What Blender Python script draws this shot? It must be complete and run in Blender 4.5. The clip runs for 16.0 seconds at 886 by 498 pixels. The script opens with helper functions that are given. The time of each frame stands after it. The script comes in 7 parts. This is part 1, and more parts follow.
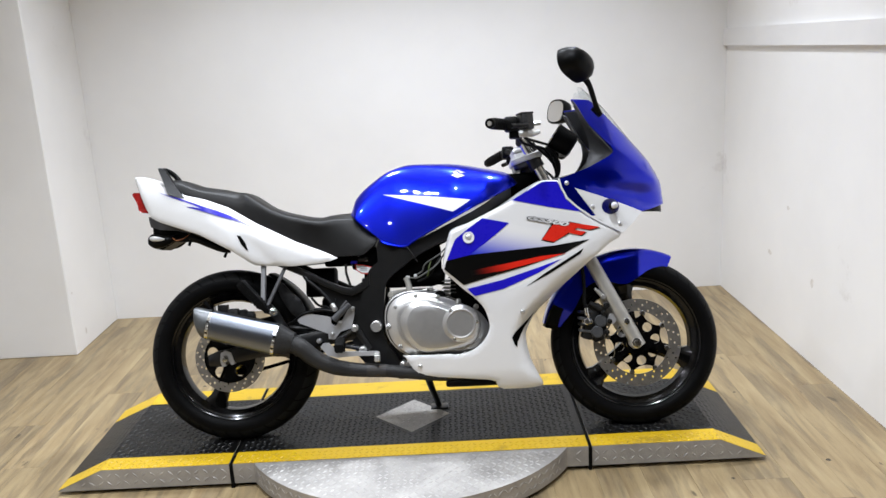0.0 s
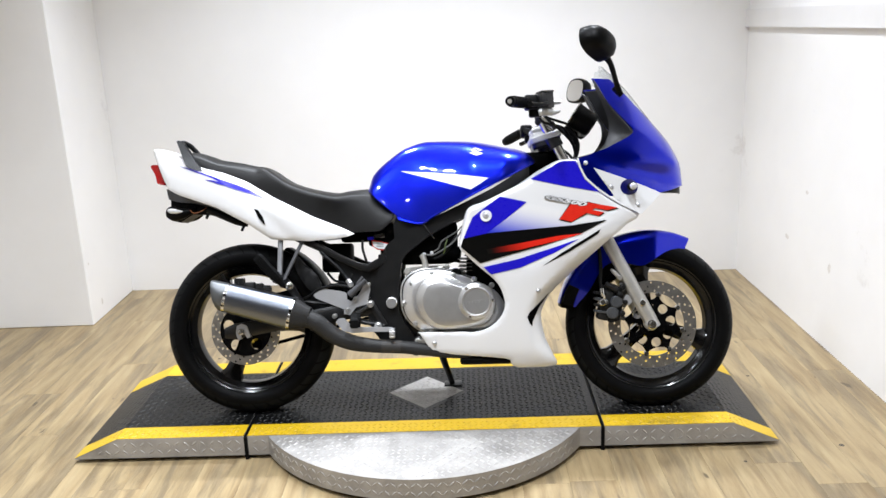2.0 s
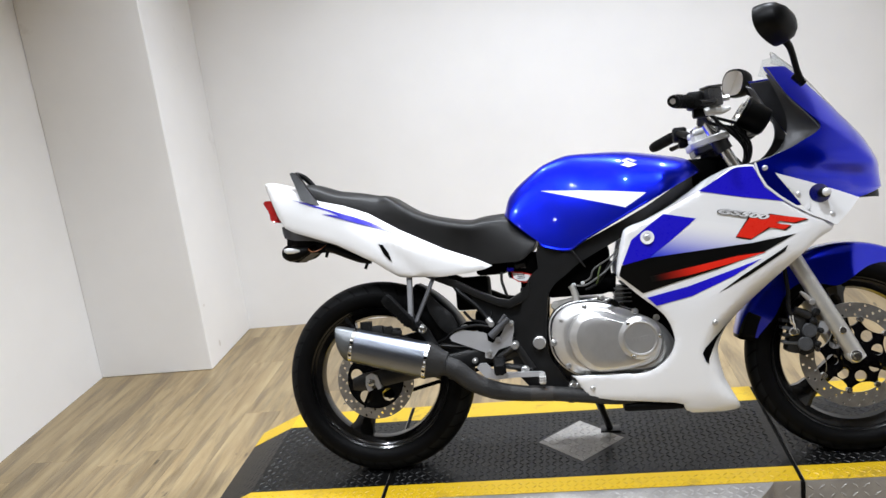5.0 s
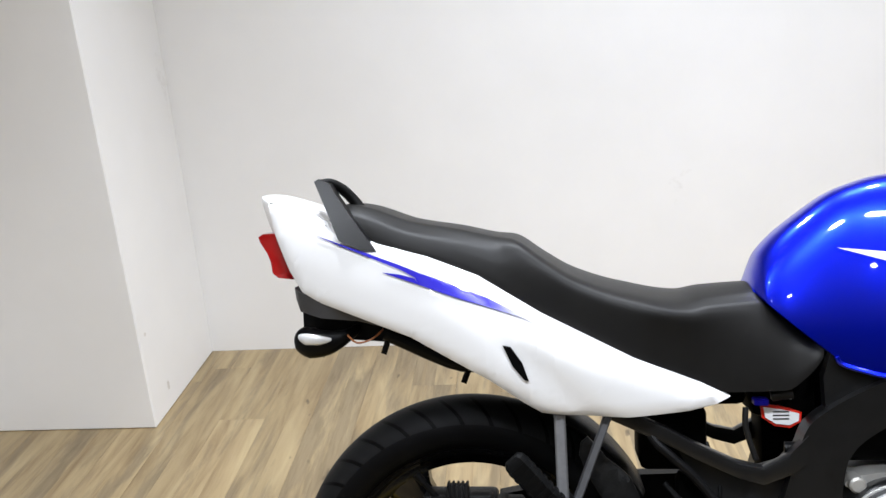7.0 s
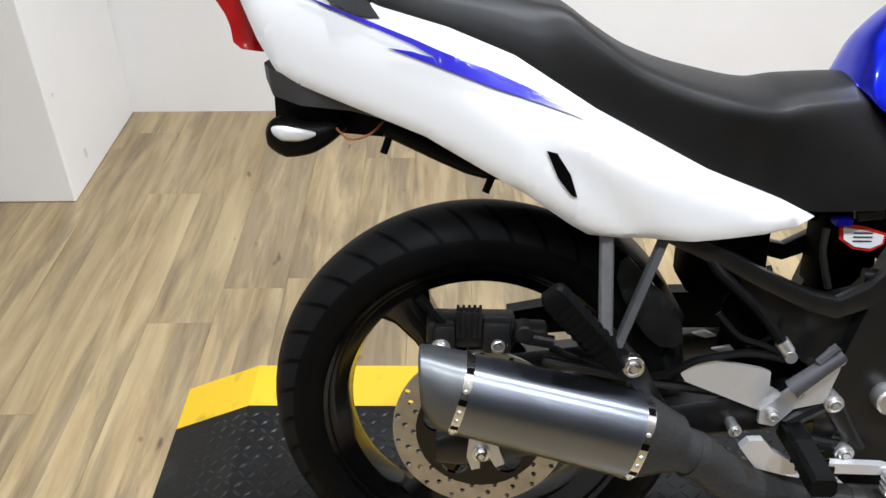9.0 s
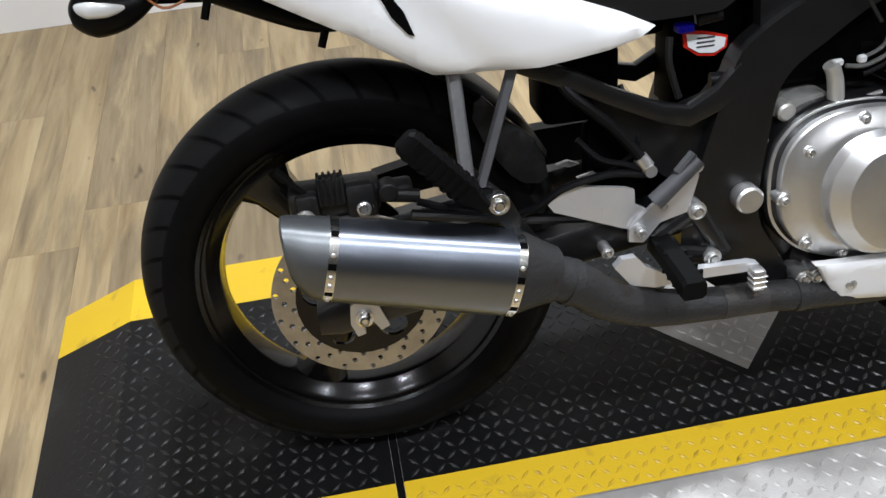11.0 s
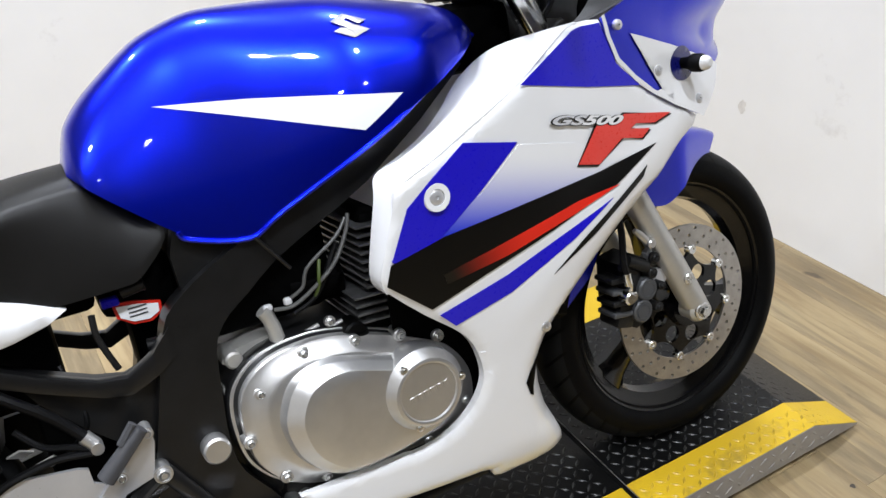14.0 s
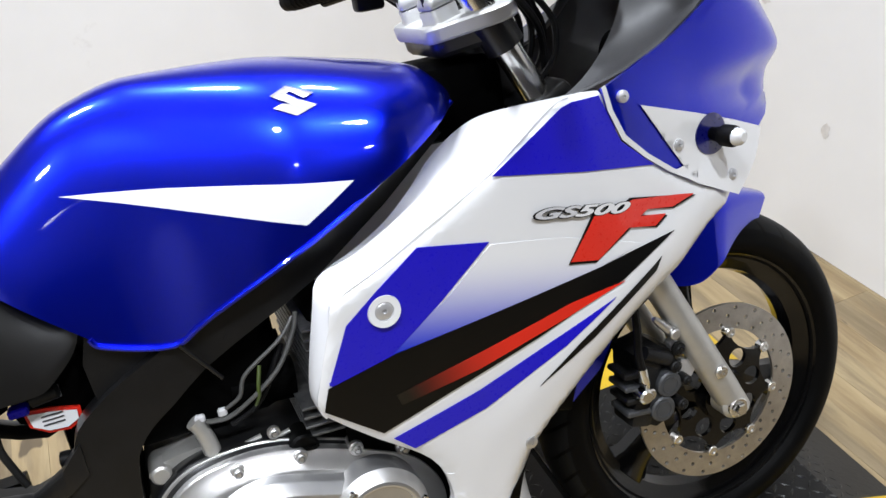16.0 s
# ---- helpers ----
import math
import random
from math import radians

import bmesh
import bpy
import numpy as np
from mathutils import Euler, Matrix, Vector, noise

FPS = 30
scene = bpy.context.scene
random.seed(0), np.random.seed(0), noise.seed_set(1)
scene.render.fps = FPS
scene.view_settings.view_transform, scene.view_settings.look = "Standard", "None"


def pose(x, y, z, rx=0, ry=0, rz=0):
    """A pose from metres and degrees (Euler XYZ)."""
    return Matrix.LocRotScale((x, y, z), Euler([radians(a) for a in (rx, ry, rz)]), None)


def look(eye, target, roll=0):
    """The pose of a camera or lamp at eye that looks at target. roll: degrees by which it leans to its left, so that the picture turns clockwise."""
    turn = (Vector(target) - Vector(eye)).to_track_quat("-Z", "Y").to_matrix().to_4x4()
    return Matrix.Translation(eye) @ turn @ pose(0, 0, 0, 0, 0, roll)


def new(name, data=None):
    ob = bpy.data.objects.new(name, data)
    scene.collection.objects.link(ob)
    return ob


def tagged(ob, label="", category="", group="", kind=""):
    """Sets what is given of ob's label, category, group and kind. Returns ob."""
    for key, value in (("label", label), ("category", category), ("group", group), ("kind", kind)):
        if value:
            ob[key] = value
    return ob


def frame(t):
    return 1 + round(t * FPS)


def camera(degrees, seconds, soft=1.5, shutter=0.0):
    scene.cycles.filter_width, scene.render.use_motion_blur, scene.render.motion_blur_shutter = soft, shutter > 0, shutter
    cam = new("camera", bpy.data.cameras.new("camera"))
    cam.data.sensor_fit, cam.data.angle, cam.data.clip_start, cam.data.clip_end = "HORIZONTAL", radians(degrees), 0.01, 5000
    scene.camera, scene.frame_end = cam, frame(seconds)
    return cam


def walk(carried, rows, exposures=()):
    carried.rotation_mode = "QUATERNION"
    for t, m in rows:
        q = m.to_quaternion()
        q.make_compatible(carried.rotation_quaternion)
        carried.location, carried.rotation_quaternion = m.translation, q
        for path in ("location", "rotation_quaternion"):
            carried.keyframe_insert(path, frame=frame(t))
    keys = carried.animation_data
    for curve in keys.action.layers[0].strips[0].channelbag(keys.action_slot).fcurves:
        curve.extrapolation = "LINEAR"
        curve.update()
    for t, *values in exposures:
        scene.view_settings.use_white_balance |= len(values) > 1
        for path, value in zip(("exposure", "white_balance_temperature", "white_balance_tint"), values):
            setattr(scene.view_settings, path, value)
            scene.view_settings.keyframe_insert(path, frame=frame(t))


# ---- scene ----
cam = camera(54.9, 16.0)
PATH = [
    (0, (0.067, -2.811, 1.452), (0.067, -0.871, 0.965), -3.2),
    (0.5, (0.07, -2.817, 1.449), (0.088, -0.876, 0.968), -3.3),
    (1, (0.067, -2.819, 1.449), (0.068, -0.882, 0.952), -3.1),
    (1.5, (0.055, -2.811, 1.451), (0.056, -0.878, 0.937), -2.1),
    (2, (0.049, -2.81, 1.449), (0.02, -0.883, 0.915), -2.3),
    (2.5, (0.057, -2.812, 1.444), (0.04, -0.885, 0.908), -2.2),
    (3, (0.062, -2.811, 1.444), (0.03, -0.887, 0.9), -2.5),
    (3.5, (0.058, -2.808, 1.443), (0.023, -0.884, 0.898), -2.8),
    (4, (0.039, -2.794, 1.451), (0.015, -0.878, 0.877), -3.4),
    (4.5, (-0.028, -2.691, 1.434), (-0.085, -0.785, 0.828), -6.5),
    (5, (-0.093, -2.439, 1.429), (-0.361, -0.52, 0.935), -7.3),
    (5.1, (-0.118, -2.378, 1.429), (-0.455, -0.475, 0.915), -7.5),
    (5.2, (-0.153, -2.323, 1.432), (-0.526, -0.446, 0.849), -7.6),
    (7.3, (-0.665, -0.943, 1.367), (-0.79, 0.936, 0.692), -3.9),
    (7.5, (-0.71, -0.857, 1.395), (-0.79, 1.007, 0.673), -4.1),
    (8, (-0.763, -0.791, 1.369), (-0.81, 1.019, 0.52), -0.7),
    (8.5, (-0.766, -0.799, 1.325), (-0.827, 0.922, 0.308), 0.7),
    (9, (-0.746, -0.819, 1.301), (-0.747, 0.801, 0.129), -0.4),
    (9.2, (-0.742, -0.828, 1.286), (-0.753, 0.754, 0.061), -0.2),
    (11.3, (-0.679, -0.828, 1.241), (-0.419, 0.6, -0.135), -2.9),
    (11.5, (-0.634, -0.83, 1.246), (-0.355, 0.59, -0.135), -1.4),
    (12, (-0.491, -0.874, 1.259), (-0.209, 0.58, -0.085), -0.1),
    (12.5, (-0.418, -0.879, 1.288), (0.0, 0.592, -0.001), -5.1),
    (13, (-0.383, -0.901, 1.281), (0.254, 0.519, 0.025), -4.5),
    (13.3, (-0.366, -0.903, 1.314), (0.352, 0.524, 0.111), -2.2),
    (13.5, (-0.366, -0.919, 1.297), (0.393, 0.532, 0.149), -0.5),
    (14, (-0.335, -0.932, 1.318), (0.533, 0.538, 0.276), -1.7),
    (14.5, (-0.32, -0.948, 1.354), (0.559, 0.538, 0.344), -4.5),
    (15, (-0.288, -0.938, 1.386), (0.592, 0.541, 0.367), -4.5),
    (15.5, (-0.178, -0.937, 1.387), (0.602, 0.608, 0.383), -5.0),
    (16, (-0.068, -0.798, 1.364), (0.576, 0.742, 0.262), -3.9),
]
EXPOSURE = [(0.0, -0.12), (1.0, 0.04), (2.0, 0.19), (2.5, 0.13), (3.0, 0.12), (3.5, 0.2), (4.0, 0.09), (4.5, 0.05), (5.0, -0.03), (7.5, -0.04), (8.0, -0.05), (8.5, -0.06), (9.0, -0.06), (11.5, -0.41), (12.0, -0.65), (12.5, -0.65), (13.0, -0.43), (13.5, -0.14), (14.0, -0.13), (14.5, -0.07), (15.0, -0.03), (15.5, -0.08), (16.0, -0.14)]
walk(cam, [(t, look(eye, target, roll)) for t, eye, target, roll in PATH], exposures=EXPOSURE)

# ---- light ----
world = bpy.data.worlds.new("world")
world.use_nodes = True
world.node_tree.nodes["Background"].inputs[0].default_value = (0.9, 0.95, 1.0, 1)
world.node_tree.nodes["Background"].inputs[1].default_value = 0.02
scene.world = world
CEILING = 2.75
LAMPS = [(-1.5, -2.3), (-0.5, -2.3), (0.5, -2.3), (-1.5, -0.9), (-0.4, -0.9), (0.5, -0.9), (0.72, 0.62), (-0.95, 0.62), (-0.1, 0.62)]
for lx, ly in LAMPS:
    lamp = new("downlight_lamp", bpy.data.lights.new("downlight_lamp", "AREA"))
    lamp.data.shape, lamp.data.size, lamp.data.energy = "DISK", 0.13, 13.0 if ly < -2 else 17.0 if ly < 0 else 20.0
    lamp.data.color = (0.94, 1.0, 1.1)
    lamp.data.spread = radians(114)
    lamp.matrix_world = pose(lx, ly, CEILING - 0.035)

# ---- materials ----
def node(nt, kind, **inputs):
    n = nt.nodes.new(kind)
    for k, v in inputs.items():
        n.inputs[k.replace("_", " ")].default_value = v
    return n


def material(name, color, rough=0.5, metal=0.0, vary=0.12, scale=30.0, bump=0.0, fine=250.0, coat=0.0, spec=0.5, dirt=None, stretch=(1, 1, 1), per_object=0.0, rough_vary=0.1):
    """A surface with grain at two scales, uneven gloss and fine relief."""
    m = bpy.data.materials.new(name)
    m.use_nodes = True
    nt = m.node_tree
    b = nt.nodes["Principled BSDF"]
    link = nt.links.new
    co = nt.nodes.new("ShaderNodeTexCoord")
    mp = nt.nodes.new("ShaderNodeMapping")
    mp.inputs["Scale"].default_value = stretch
    link(co.outputs["Object"], mp.inputs["Vector"])
    big = node(nt, "ShaderNodeTexNoise", Scale=scale, Detail=5.0, Roughness=0.6)
    small = node(nt, "ShaderNodeTexNoise", Scale=fine, Detail=3.0)
    link(mp.outputs[0], big.inputs["Vector"])
    link(mp.outputs[0], small.inputs["Vector"])
    mix = nt.nodes.new("ShaderNodeMix")
    mix.data_type = "RGBA"
    dark = dirt or tuple(c * (1 - vary) for c in color)
    light = tuple(min(1, c * (1 + vary * 0.5)) for c in color)
    mix.inputs["A"].default_value = (*dark, 1)
    mix.inputs["B"].default_value = (*light, 1)
    ramp = node(nt, "ShaderNodeMapRange")
    ramp.inputs["From Min"].default_value = 0.3 if not dirt else 0.25
    ramp.inputs["From Max"].default_value = 0.7 if not dirt else 0.42
    link(big.outputs["Fac"], ramp.inputs["Value"])
    link(ramp.outputs[0], mix.inputs["Factor"])
    out = mix.outputs["Result"]
    if per_object:
        info = nt.nodes.new("ShaderNodeObjectInfo")
        hsv = nt.nodes.new("ShaderNodeHueSaturation")
        mr = node(nt, "ShaderNodeMapRange")
        mr.inputs["To Min"].default_value = 1 - per_object
        mr.inputs["To Max"].default_value = 1 + per_object
        link(info.outputs["Random"], mr.inputs["Value"])
        link(mr.outputs[0], hsv.inputs["Value"])
        link(out, hsv.inputs["Color"])
        out = hsv.outputs["Color"]
    link(out, b.inputs["Base Color"])
    rr = node(nt, "ShaderNodeMapRange")
    rr.inputs["To Min"].default_value = max(0.02, rough - rough_vary)
    rr.inputs["To Max"].default_value = min(1, rough + rough_vary)
    link(small.outputs["Fac"], rr.inputs["Value"])
    link(rr.outputs[0], b.inputs["Roughness"])
    b.inputs["Metallic"].default_value = metal
    b.inputs["Coat Weight"].default_value = coat
    b.inputs["Coat Roughness"].default_value = 0.03
    b.inputs["Specular IOR Level"].default_value = spec
    if bump:
        bp = node(nt, "ShaderNodeBump", Strength=bump, Distance=0.002)
        link(small.outputs["Fac"], bp.inputs["Height"])
        link(bp.outputs[0], b.inputs["Normal"])
    return m


M_wall = material("wall_paint", (0.87, 0.86, 0.845), 0.55, vary=0.03, scale=2.5, bump=0.08, fine=160)
_nt = M_wall.node_tree
_n = node(_nt, "ShaderNodeTexNoise", Scale=2.1, Detail=6.0, Roughness=0.72)
_co = _nt.nodes.new("ShaderNodeTexCoord")
_nt.links.new(_co.outputs["Object"], _n.inputs["Vector"])
_mr = node(_nt, "ShaderNodeMapRange")
_mr.inputs["From Min"].default_value, _mr.inputs["From Max"].default_value, _mr.inputs["To Max"].default_value = 0.665, 0.74, 0.3
_nt.links.new(_n.outputs["Fac"], _mr.inputs["Value"])
_mx = _nt.nodes.new("ShaderNodeMix")
_mx.data_type = "RGBA"
_b = _nt.nodes["Principled BSDF"]
_nt.links.new(_b.inputs["Base Color"].links[0].from_socket, _mx.inputs["A"])
_mx.inputs["B"].default_value = (0.5, 0.46, 0.42, 1)
_nt.links.new(_mr.outputs[0], _mx.inputs["Factor"])
_nt.links.new(_mx.outputs["Result"], _b.inputs["Base Color"])
M_ceil = material("ceiling_paint", (0.7, 0.69, 0.67), 0.8, vary=0.03, scale=3)
# Dark grey for the unseen walls, chosen to cut fill light and reflections.
M_farwall = material("unseen_wall_grey", (0.11, 0.108, 0.105), 0.6, vary=0.05, scale=2.5, bump=0.08, fine=160)
M_ledge = material("ledge_paint", (0.8, 0.79, 0.78), 0.4, vary=0.03, scale=5)
M_blue = material("blue_metallic_paint", (0.002, 0.012, 0.58), 0.28, 0.95, vary=0.05, scale=900, fine=1500, coat=0.75, rough_vary=0.02, spec=0.3)
M_bluedecal = material("blue_decal", (0.011, 0.007, 0.43), 0.3, vary=0.04, coat=0.2, spec=0.25)
M_white = material("white_paint", (0.69, 0.69, 0.69), 0.3, vary=0.015, scale=3, fine=30, coat=0.8, rough_vary=0.015)
M_blackdecal = material("black_decal", (0.002, 0.002, 0.002), 0.35, coat=0.05, spec=0.15)
M_red = material("red_decal", (0.64, 0.02, 0.009), 0.3, vary=0.05, coat=0.5)
M_seat = material("seat_vinyl", (0.006, 0.0057, 0.0053), 0.46, vary=0.2, scale=25, bump=0.12, fine=900, spec=0.22)
M_plastic = material("black_plastic", (0.0018, 0.0018, 0.0018), 0.42, vary=0.3, scale=40, bump=0.12, fine=700, spec=0.1)
M_grey = material("grey_plastic", (0.045, 0.045, 0.048), 0.5, vary=0.15, scale=40, bump=0.1, spec=0.3)
M_frame = material("black_frame_paint", (0.0065, 0.0065, 0.0067), 0.32, vary=0.3, scale=30, bump=0.02, fine=500, spec=0.4)
M_alu = material("cast_aluminium", (0.57, 0.565, 0.555), 0.36, 0.9, vary=0.1, scale=18, bump=0.08, fine=900)
M_fork = material("silver_fork_paint", (0.45, 0.44, 0.41), 0.42, 0.6, vary=0.1, scale=20)
M_bright = material("bright_steel", (0.7, 0.7, 0.69), 0.2, 1.0, vary=0.1, scale=60)
M_disc = material("brake_steel", (0.42, 0.4, 0.37), 0.32, 0.9, vary=0.2, scale=40)
# Near-black: the shade of gaps, openings and deep-set parts put into the colour.
M_dark = material("shade_black", (0.001, 0.001, 0.001), 0.6, vary=0.4, scale=40, spec=0.03)
M_pipe = material("heat_stained_pipe", (0.021, 0.0207, 0.0203), 0.5, 0.25, vary=0.6, scale=22, bump=0.7, fine=160, dirt=(0.02, 0.012, 0.007), spec=0.14)
M_can = material("brushed_silencer", (0.18, 0.196, 0.228), 0.33, 1.0, vary=0.06, scale=12, fine=40, rough_vary=0.03)
M_rubber = material("rubber", (0.002, 0.002, 0.002), 0.6, vary=0.3, scale=30, bump=0.2, fine=600, spec=0.08)
M_redlens = material("red_lens", (0.3, 0.007, 0.007), 0.14, coat=0.8, spec=0.4)
M_heel = material("polished_aluminium", (0.58, 0.58, 0.59), 0.3, 0.6, vary=0.08, scale=12, bump=0.03, rough_vary=0.05)
M_yellow = material("yellow_paint", (0.52, 0.335, 0.008), 0.45, vary=0.14, scale=14, bump=0.2, fine=300, dirt=(0.3, 0.2, 0.02))
M_plate = material("black_tread_paint", (0.002, 0.002, 0.002), 0.34, vary=0.6, scale=7, bump=0.3, fine=220, dirt=(0.014, 0.014, 0.0135), spec=0.32)
M_tread = material("tread_plate", (0.37, 0.355, 0.335), 0.55, 0.45, vary=0.3, scale=9, bump=0.25, fine=300)
M_lug = material("worn_black_lug", (0.03, 0.03, 0.029), 0.4, 0.4, vary=0.9, scale=14, spec=0.35)
M_lugyellow = material("worn_yellow_lug", (0.38, 0.245, 0.011), 0.42, vary=0.5, scale=22, dirt=(0.05, 0.04, 0.015))
M_lugsteel = material("worn_steel_lug", (0.42, 0.405, 0.385), 0.55, 0.45, vary=0.3, scale=14)
M_hose = material("hose_rubber", (0.003, 0.003, 0.0033), 0.45, vary=0.2, spec=0.13)
M_glass = bpy.data.materials.new("clear_screen")
M_glass.use_nodes = True
_b = M_glass.node_tree.nodes["Principled BSDF"]
_b.inputs["Base Color"].default_value = (0.85, 0.87, 0.88, 1)
_b.inputs["Roughness"].default_value = 0.03
_b.inputs["Transmission Weight"].default_value = 1.0
_b.inputs["IOR"].default_value = 1.1
M_lens = bpy.data.materials.new("clear_lens")
M_lens.use_nodes = True
_b = M_lens.node_tree.nodes["Principled BSDF"]
_b.inputs["Base Color"].default_value = (0.6, 0.6, 0.59, 1)
_b.inputs["Roughness"].default_value = 0.16
_b.inputs["Metallic"].default_value = 0.25
M_mirror = bpy.data.materials.new("mirror_glass")
M_mirror.use_nodes = True
_b = M_mirror.node_tree.nodes["Principled BSDF"]
_b.inputs["Metallic"].default_value = 1.0
_b.inputs["Roughness"].default_value = 0.02
_b.inputs["Base Color"].default_value = (0.9, 0.9, 0.9, 1)


def tyre_material():
    """Rubber with curved slanting grooves round the tread."""
    m = material("tyre_rubber", (0.0025, 0.0025, 0.0026), 0.5, spec=0.06, vary=0.3, scale=18, bump=0.12, fine=500)
    nt = m.node_tree
    link = nt.links.new
    co = nt.nodes.new("ShaderNodeTexCoord")
    sp = nt.nodes.new("ShaderNodeSeparateXYZ")
    link(co.outputs["Object"], sp.inputs[0])

    def mth(op, a, b=None):
        n = nt.nodes.new("ShaderNodeMath")
        n.operation = op
        for i, v in enumerate((a, b)):
            if v is None:
                continue
            if isinstance(v, (int, float)):
                n.inputs[i].default_value = v
            else:
                link(v, n.inputs[i])
        return n.outputs[0]
    ang = mth("ARCTAN2", sp.outputs["Z"], sp.outputs["X"])
    side = mth("ABSOLUTE", sp.outputs["Y"])
    u = mth("ADD", mth("MULTIPLY", ang, 36 / math.tau), mth("MULTIPLY", mth("POWER", mth("MULTIPLY", side, 16.0), 1.5), 1.0))
    fr = mth("FRACT", u)
    groove = mth("LESS_THAN", fr, 0.15)
    band = mth("MULTIPLY", mth("GREATER_THAN", side, 0.012), mth("LESS_THAN", side, 0.058))
    rad = mth("SQRT", mth("ADD", mth("MULTIPLY", sp.outputs["X"], sp.outputs["X"]), mth("MULTIPLY", sp.outputs["Z"], sp.outputs["Z"])))
    g = mth("MULTIPLY", mth("MULTIPLY", groove, band), mth("GREATER_THAN", rad, 0.262))
    bp = node(nt, "ShaderNodeBump", Strength=1.0, Distance=0.006)
    bp.invert = True
    link(g, bp.inputs["Height"])
    b = nt.nodes["Principled BSDF"]
    old = b.inputs["Normal"].links[0].from_socket
    link(old, bp.inputs["Normal"])
    link(bp.outputs[0], b.inputs["Normal"])
    # Tread lighter than the sidewall: its sheen is put into the colour.
    worn = nt.nodes.new("ShaderNodeMix")
    worn.data_type = "RGBA"
    link(mth("GREATER_THAN", rad, 0.268), worn.inputs["Factor"])
    link(b.inputs["Base Color"].links[0].from_socket, worn.inputs["A"])
    worn.inputs["B"].default_value = (0.008, 0.0081, 0.0083, 1)
    # Grooves coloured near-black for the shade inside them.
    mx = nt.nodes.new("ShaderNodeMix")
    mx.data_type = "RGBA"
    link(g, mx.inputs["Factor"])
    link(worn.outputs["Result"], mx.inputs["A"])
    mx.inputs["B"].default_value = (0.0008, 0.0008, 0.0008, 1)
    link(mx.outputs["Result"], b.inputs["Base Color"])
    return m


M_tyre = tyre_material()


def fade_material(name, a, b_, origin, direction, length):
    """A decal whose print fades from one colour into another along a line."""
    m = bpy.data.materials.new(name)
    m.use_nodes = True
    nt = m.node_tree
    link = nt.links.new
    co = nt.nodes.new("ShaderNodeTexCoord")
    sub = nt.nodes.new("ShaderNodeVectorMath")
    sub.operation = "SUBTRACT"
    sub.inputs[1].default_value = origin
    dot = nt.nodes.new("ShaderNodeVectorMath")
    dot.operation = "DOT_PRODUCT"
    dot.inputs[1].default_value = Vector(direction).normalized() / length
    link(co.outputs["Object"], sub.inputs[0])
    link(sub.outputs[0], dot.inputs[0])
    mr = node(nt, "ShaderNodeMapRange")
    mr.interpolation_type = "SMOOTHSTEP"
    link(dot.outputs["Value"], mr.inputs["Value"])
    mix = nt.nodes.new("ShaderNodeMix")
    mix.data_type = "RGBA"
    mix.inputs["A"].default_value = (*a, 1)
    mix.inputs["B"].default_value = (*b_, 1)
    link(mr.outputs[0], mix.inputs["Factor"])
    b = nt.nodes["Principled BSDF"]
    link(mix.outputs["Result"], b.inputs["Base Color"])
    b.inputs["Roughness"].default_value = 0.28
    b.inputs["Coat Weight"].default_value = 0.2
    b.inputs["Specular IOR Level"].default_value = 0.3
    return m


# ---- building helpers ----
def mesh_of(name, bm, mat_, smooth=True, angle=35):
    bmesh.ops.recalc_face_normals(bm, faces=bm.faces)
    me = bpy.data.meshes.new(name)
    for f in bm.faces:
        f.smooth = smooth
    for e in bm.edges:
        if len(e.link_faces) == 2 and e.calc_face_angle(0) > radians(angle):
            e.smooth = False
    bm.to_mesh(me)
    bm.free()
    me.materials.append(mat_)
    return me


def part(name, bm, mat_, parent=None, label="", smooth=True, angle=35):
    ob = new(name, mesh_of(name, bm, mat_, smooth, angle))
    if parent is not None:
        ob.parent = parent
    if label:
        ob["label"] = label
    return ob


def thing(name, label, category, m=None, group="", kind=""):
    ob = new(name)
    if m is not None:
        ob.matrix_world = m
    return tagged(ob, label, category, group, kind)


def join(*bms):
    """One bmesh from several."""
    out = bmesh.new()
    for b in bms:
        me = bpy.data.meshes.new("tmp")
        b.to_mesh(me)
        b.free()
        out.from_mesh(me)
        bpy.data.meshes.remove(me)
    return out


def box(x0, x1, y0, y1, z0, z1, bevel=0.0, segments=2):
    bm = bmesh.new()
    bmesh.ops.create_cube(bm, size=1)
    for v in bm.verts:
        v.co = ((x0 + x1) / 2 + v.co.x * (x1 - x0), (y0 + y1) / 2 + v.co.y * (y1 - y0), (z0 + z1) / 2 + v.co.z * (z1 - z0))
    if bevel:
        bmesh.ops.bevel(bm, geom=bm.edges[:], offset=bevel, segments=segments, affect="EDGES", profile=0.5)
    return bm


def moved(bm, m):
    bmesh.ops.transform(bm, matrix=m, verts=bm.verts)
    return bm


def smooth_line(pts, n=6, closed=False):
    """Catmull-Rom through the points."""
    pts = [Vector(p) for p in pts]
    out = []
    k = len(pts)
    for i in range(k if closed else k - 1):
        if closed:
            a, b, c, d = pts[i - 1], pts[i], pts[(i + 1) % k], pts[(i + 2) % k]
        else:
            a, b, c, d = pts[max(i - 1, 0)], pts[i], pts[i + 1], pts[min(i + 2, k - 1)]
        for j in range(n):
            t = j / n
            out.append(0.5 * ((2 * b) + (c - a) * t + (2 * a - 5 * b + 4 * c - d) * t * t + (3 * b - a - 3 * c + d) * t ** 3))
    if not closed:
        out.append(pts[-1])
    return out


def lerp_table(x, table):
    """Smooth value from (x, value) rows."""
    if x <= table[0][0]:
        return table[0][1]
    for (a, p), (b, q) in zip(table, table[1:]):
        if x <= b:
            t = (x - a) / (b - a)
            return p + (q - p) * t
    return table[-1][1]


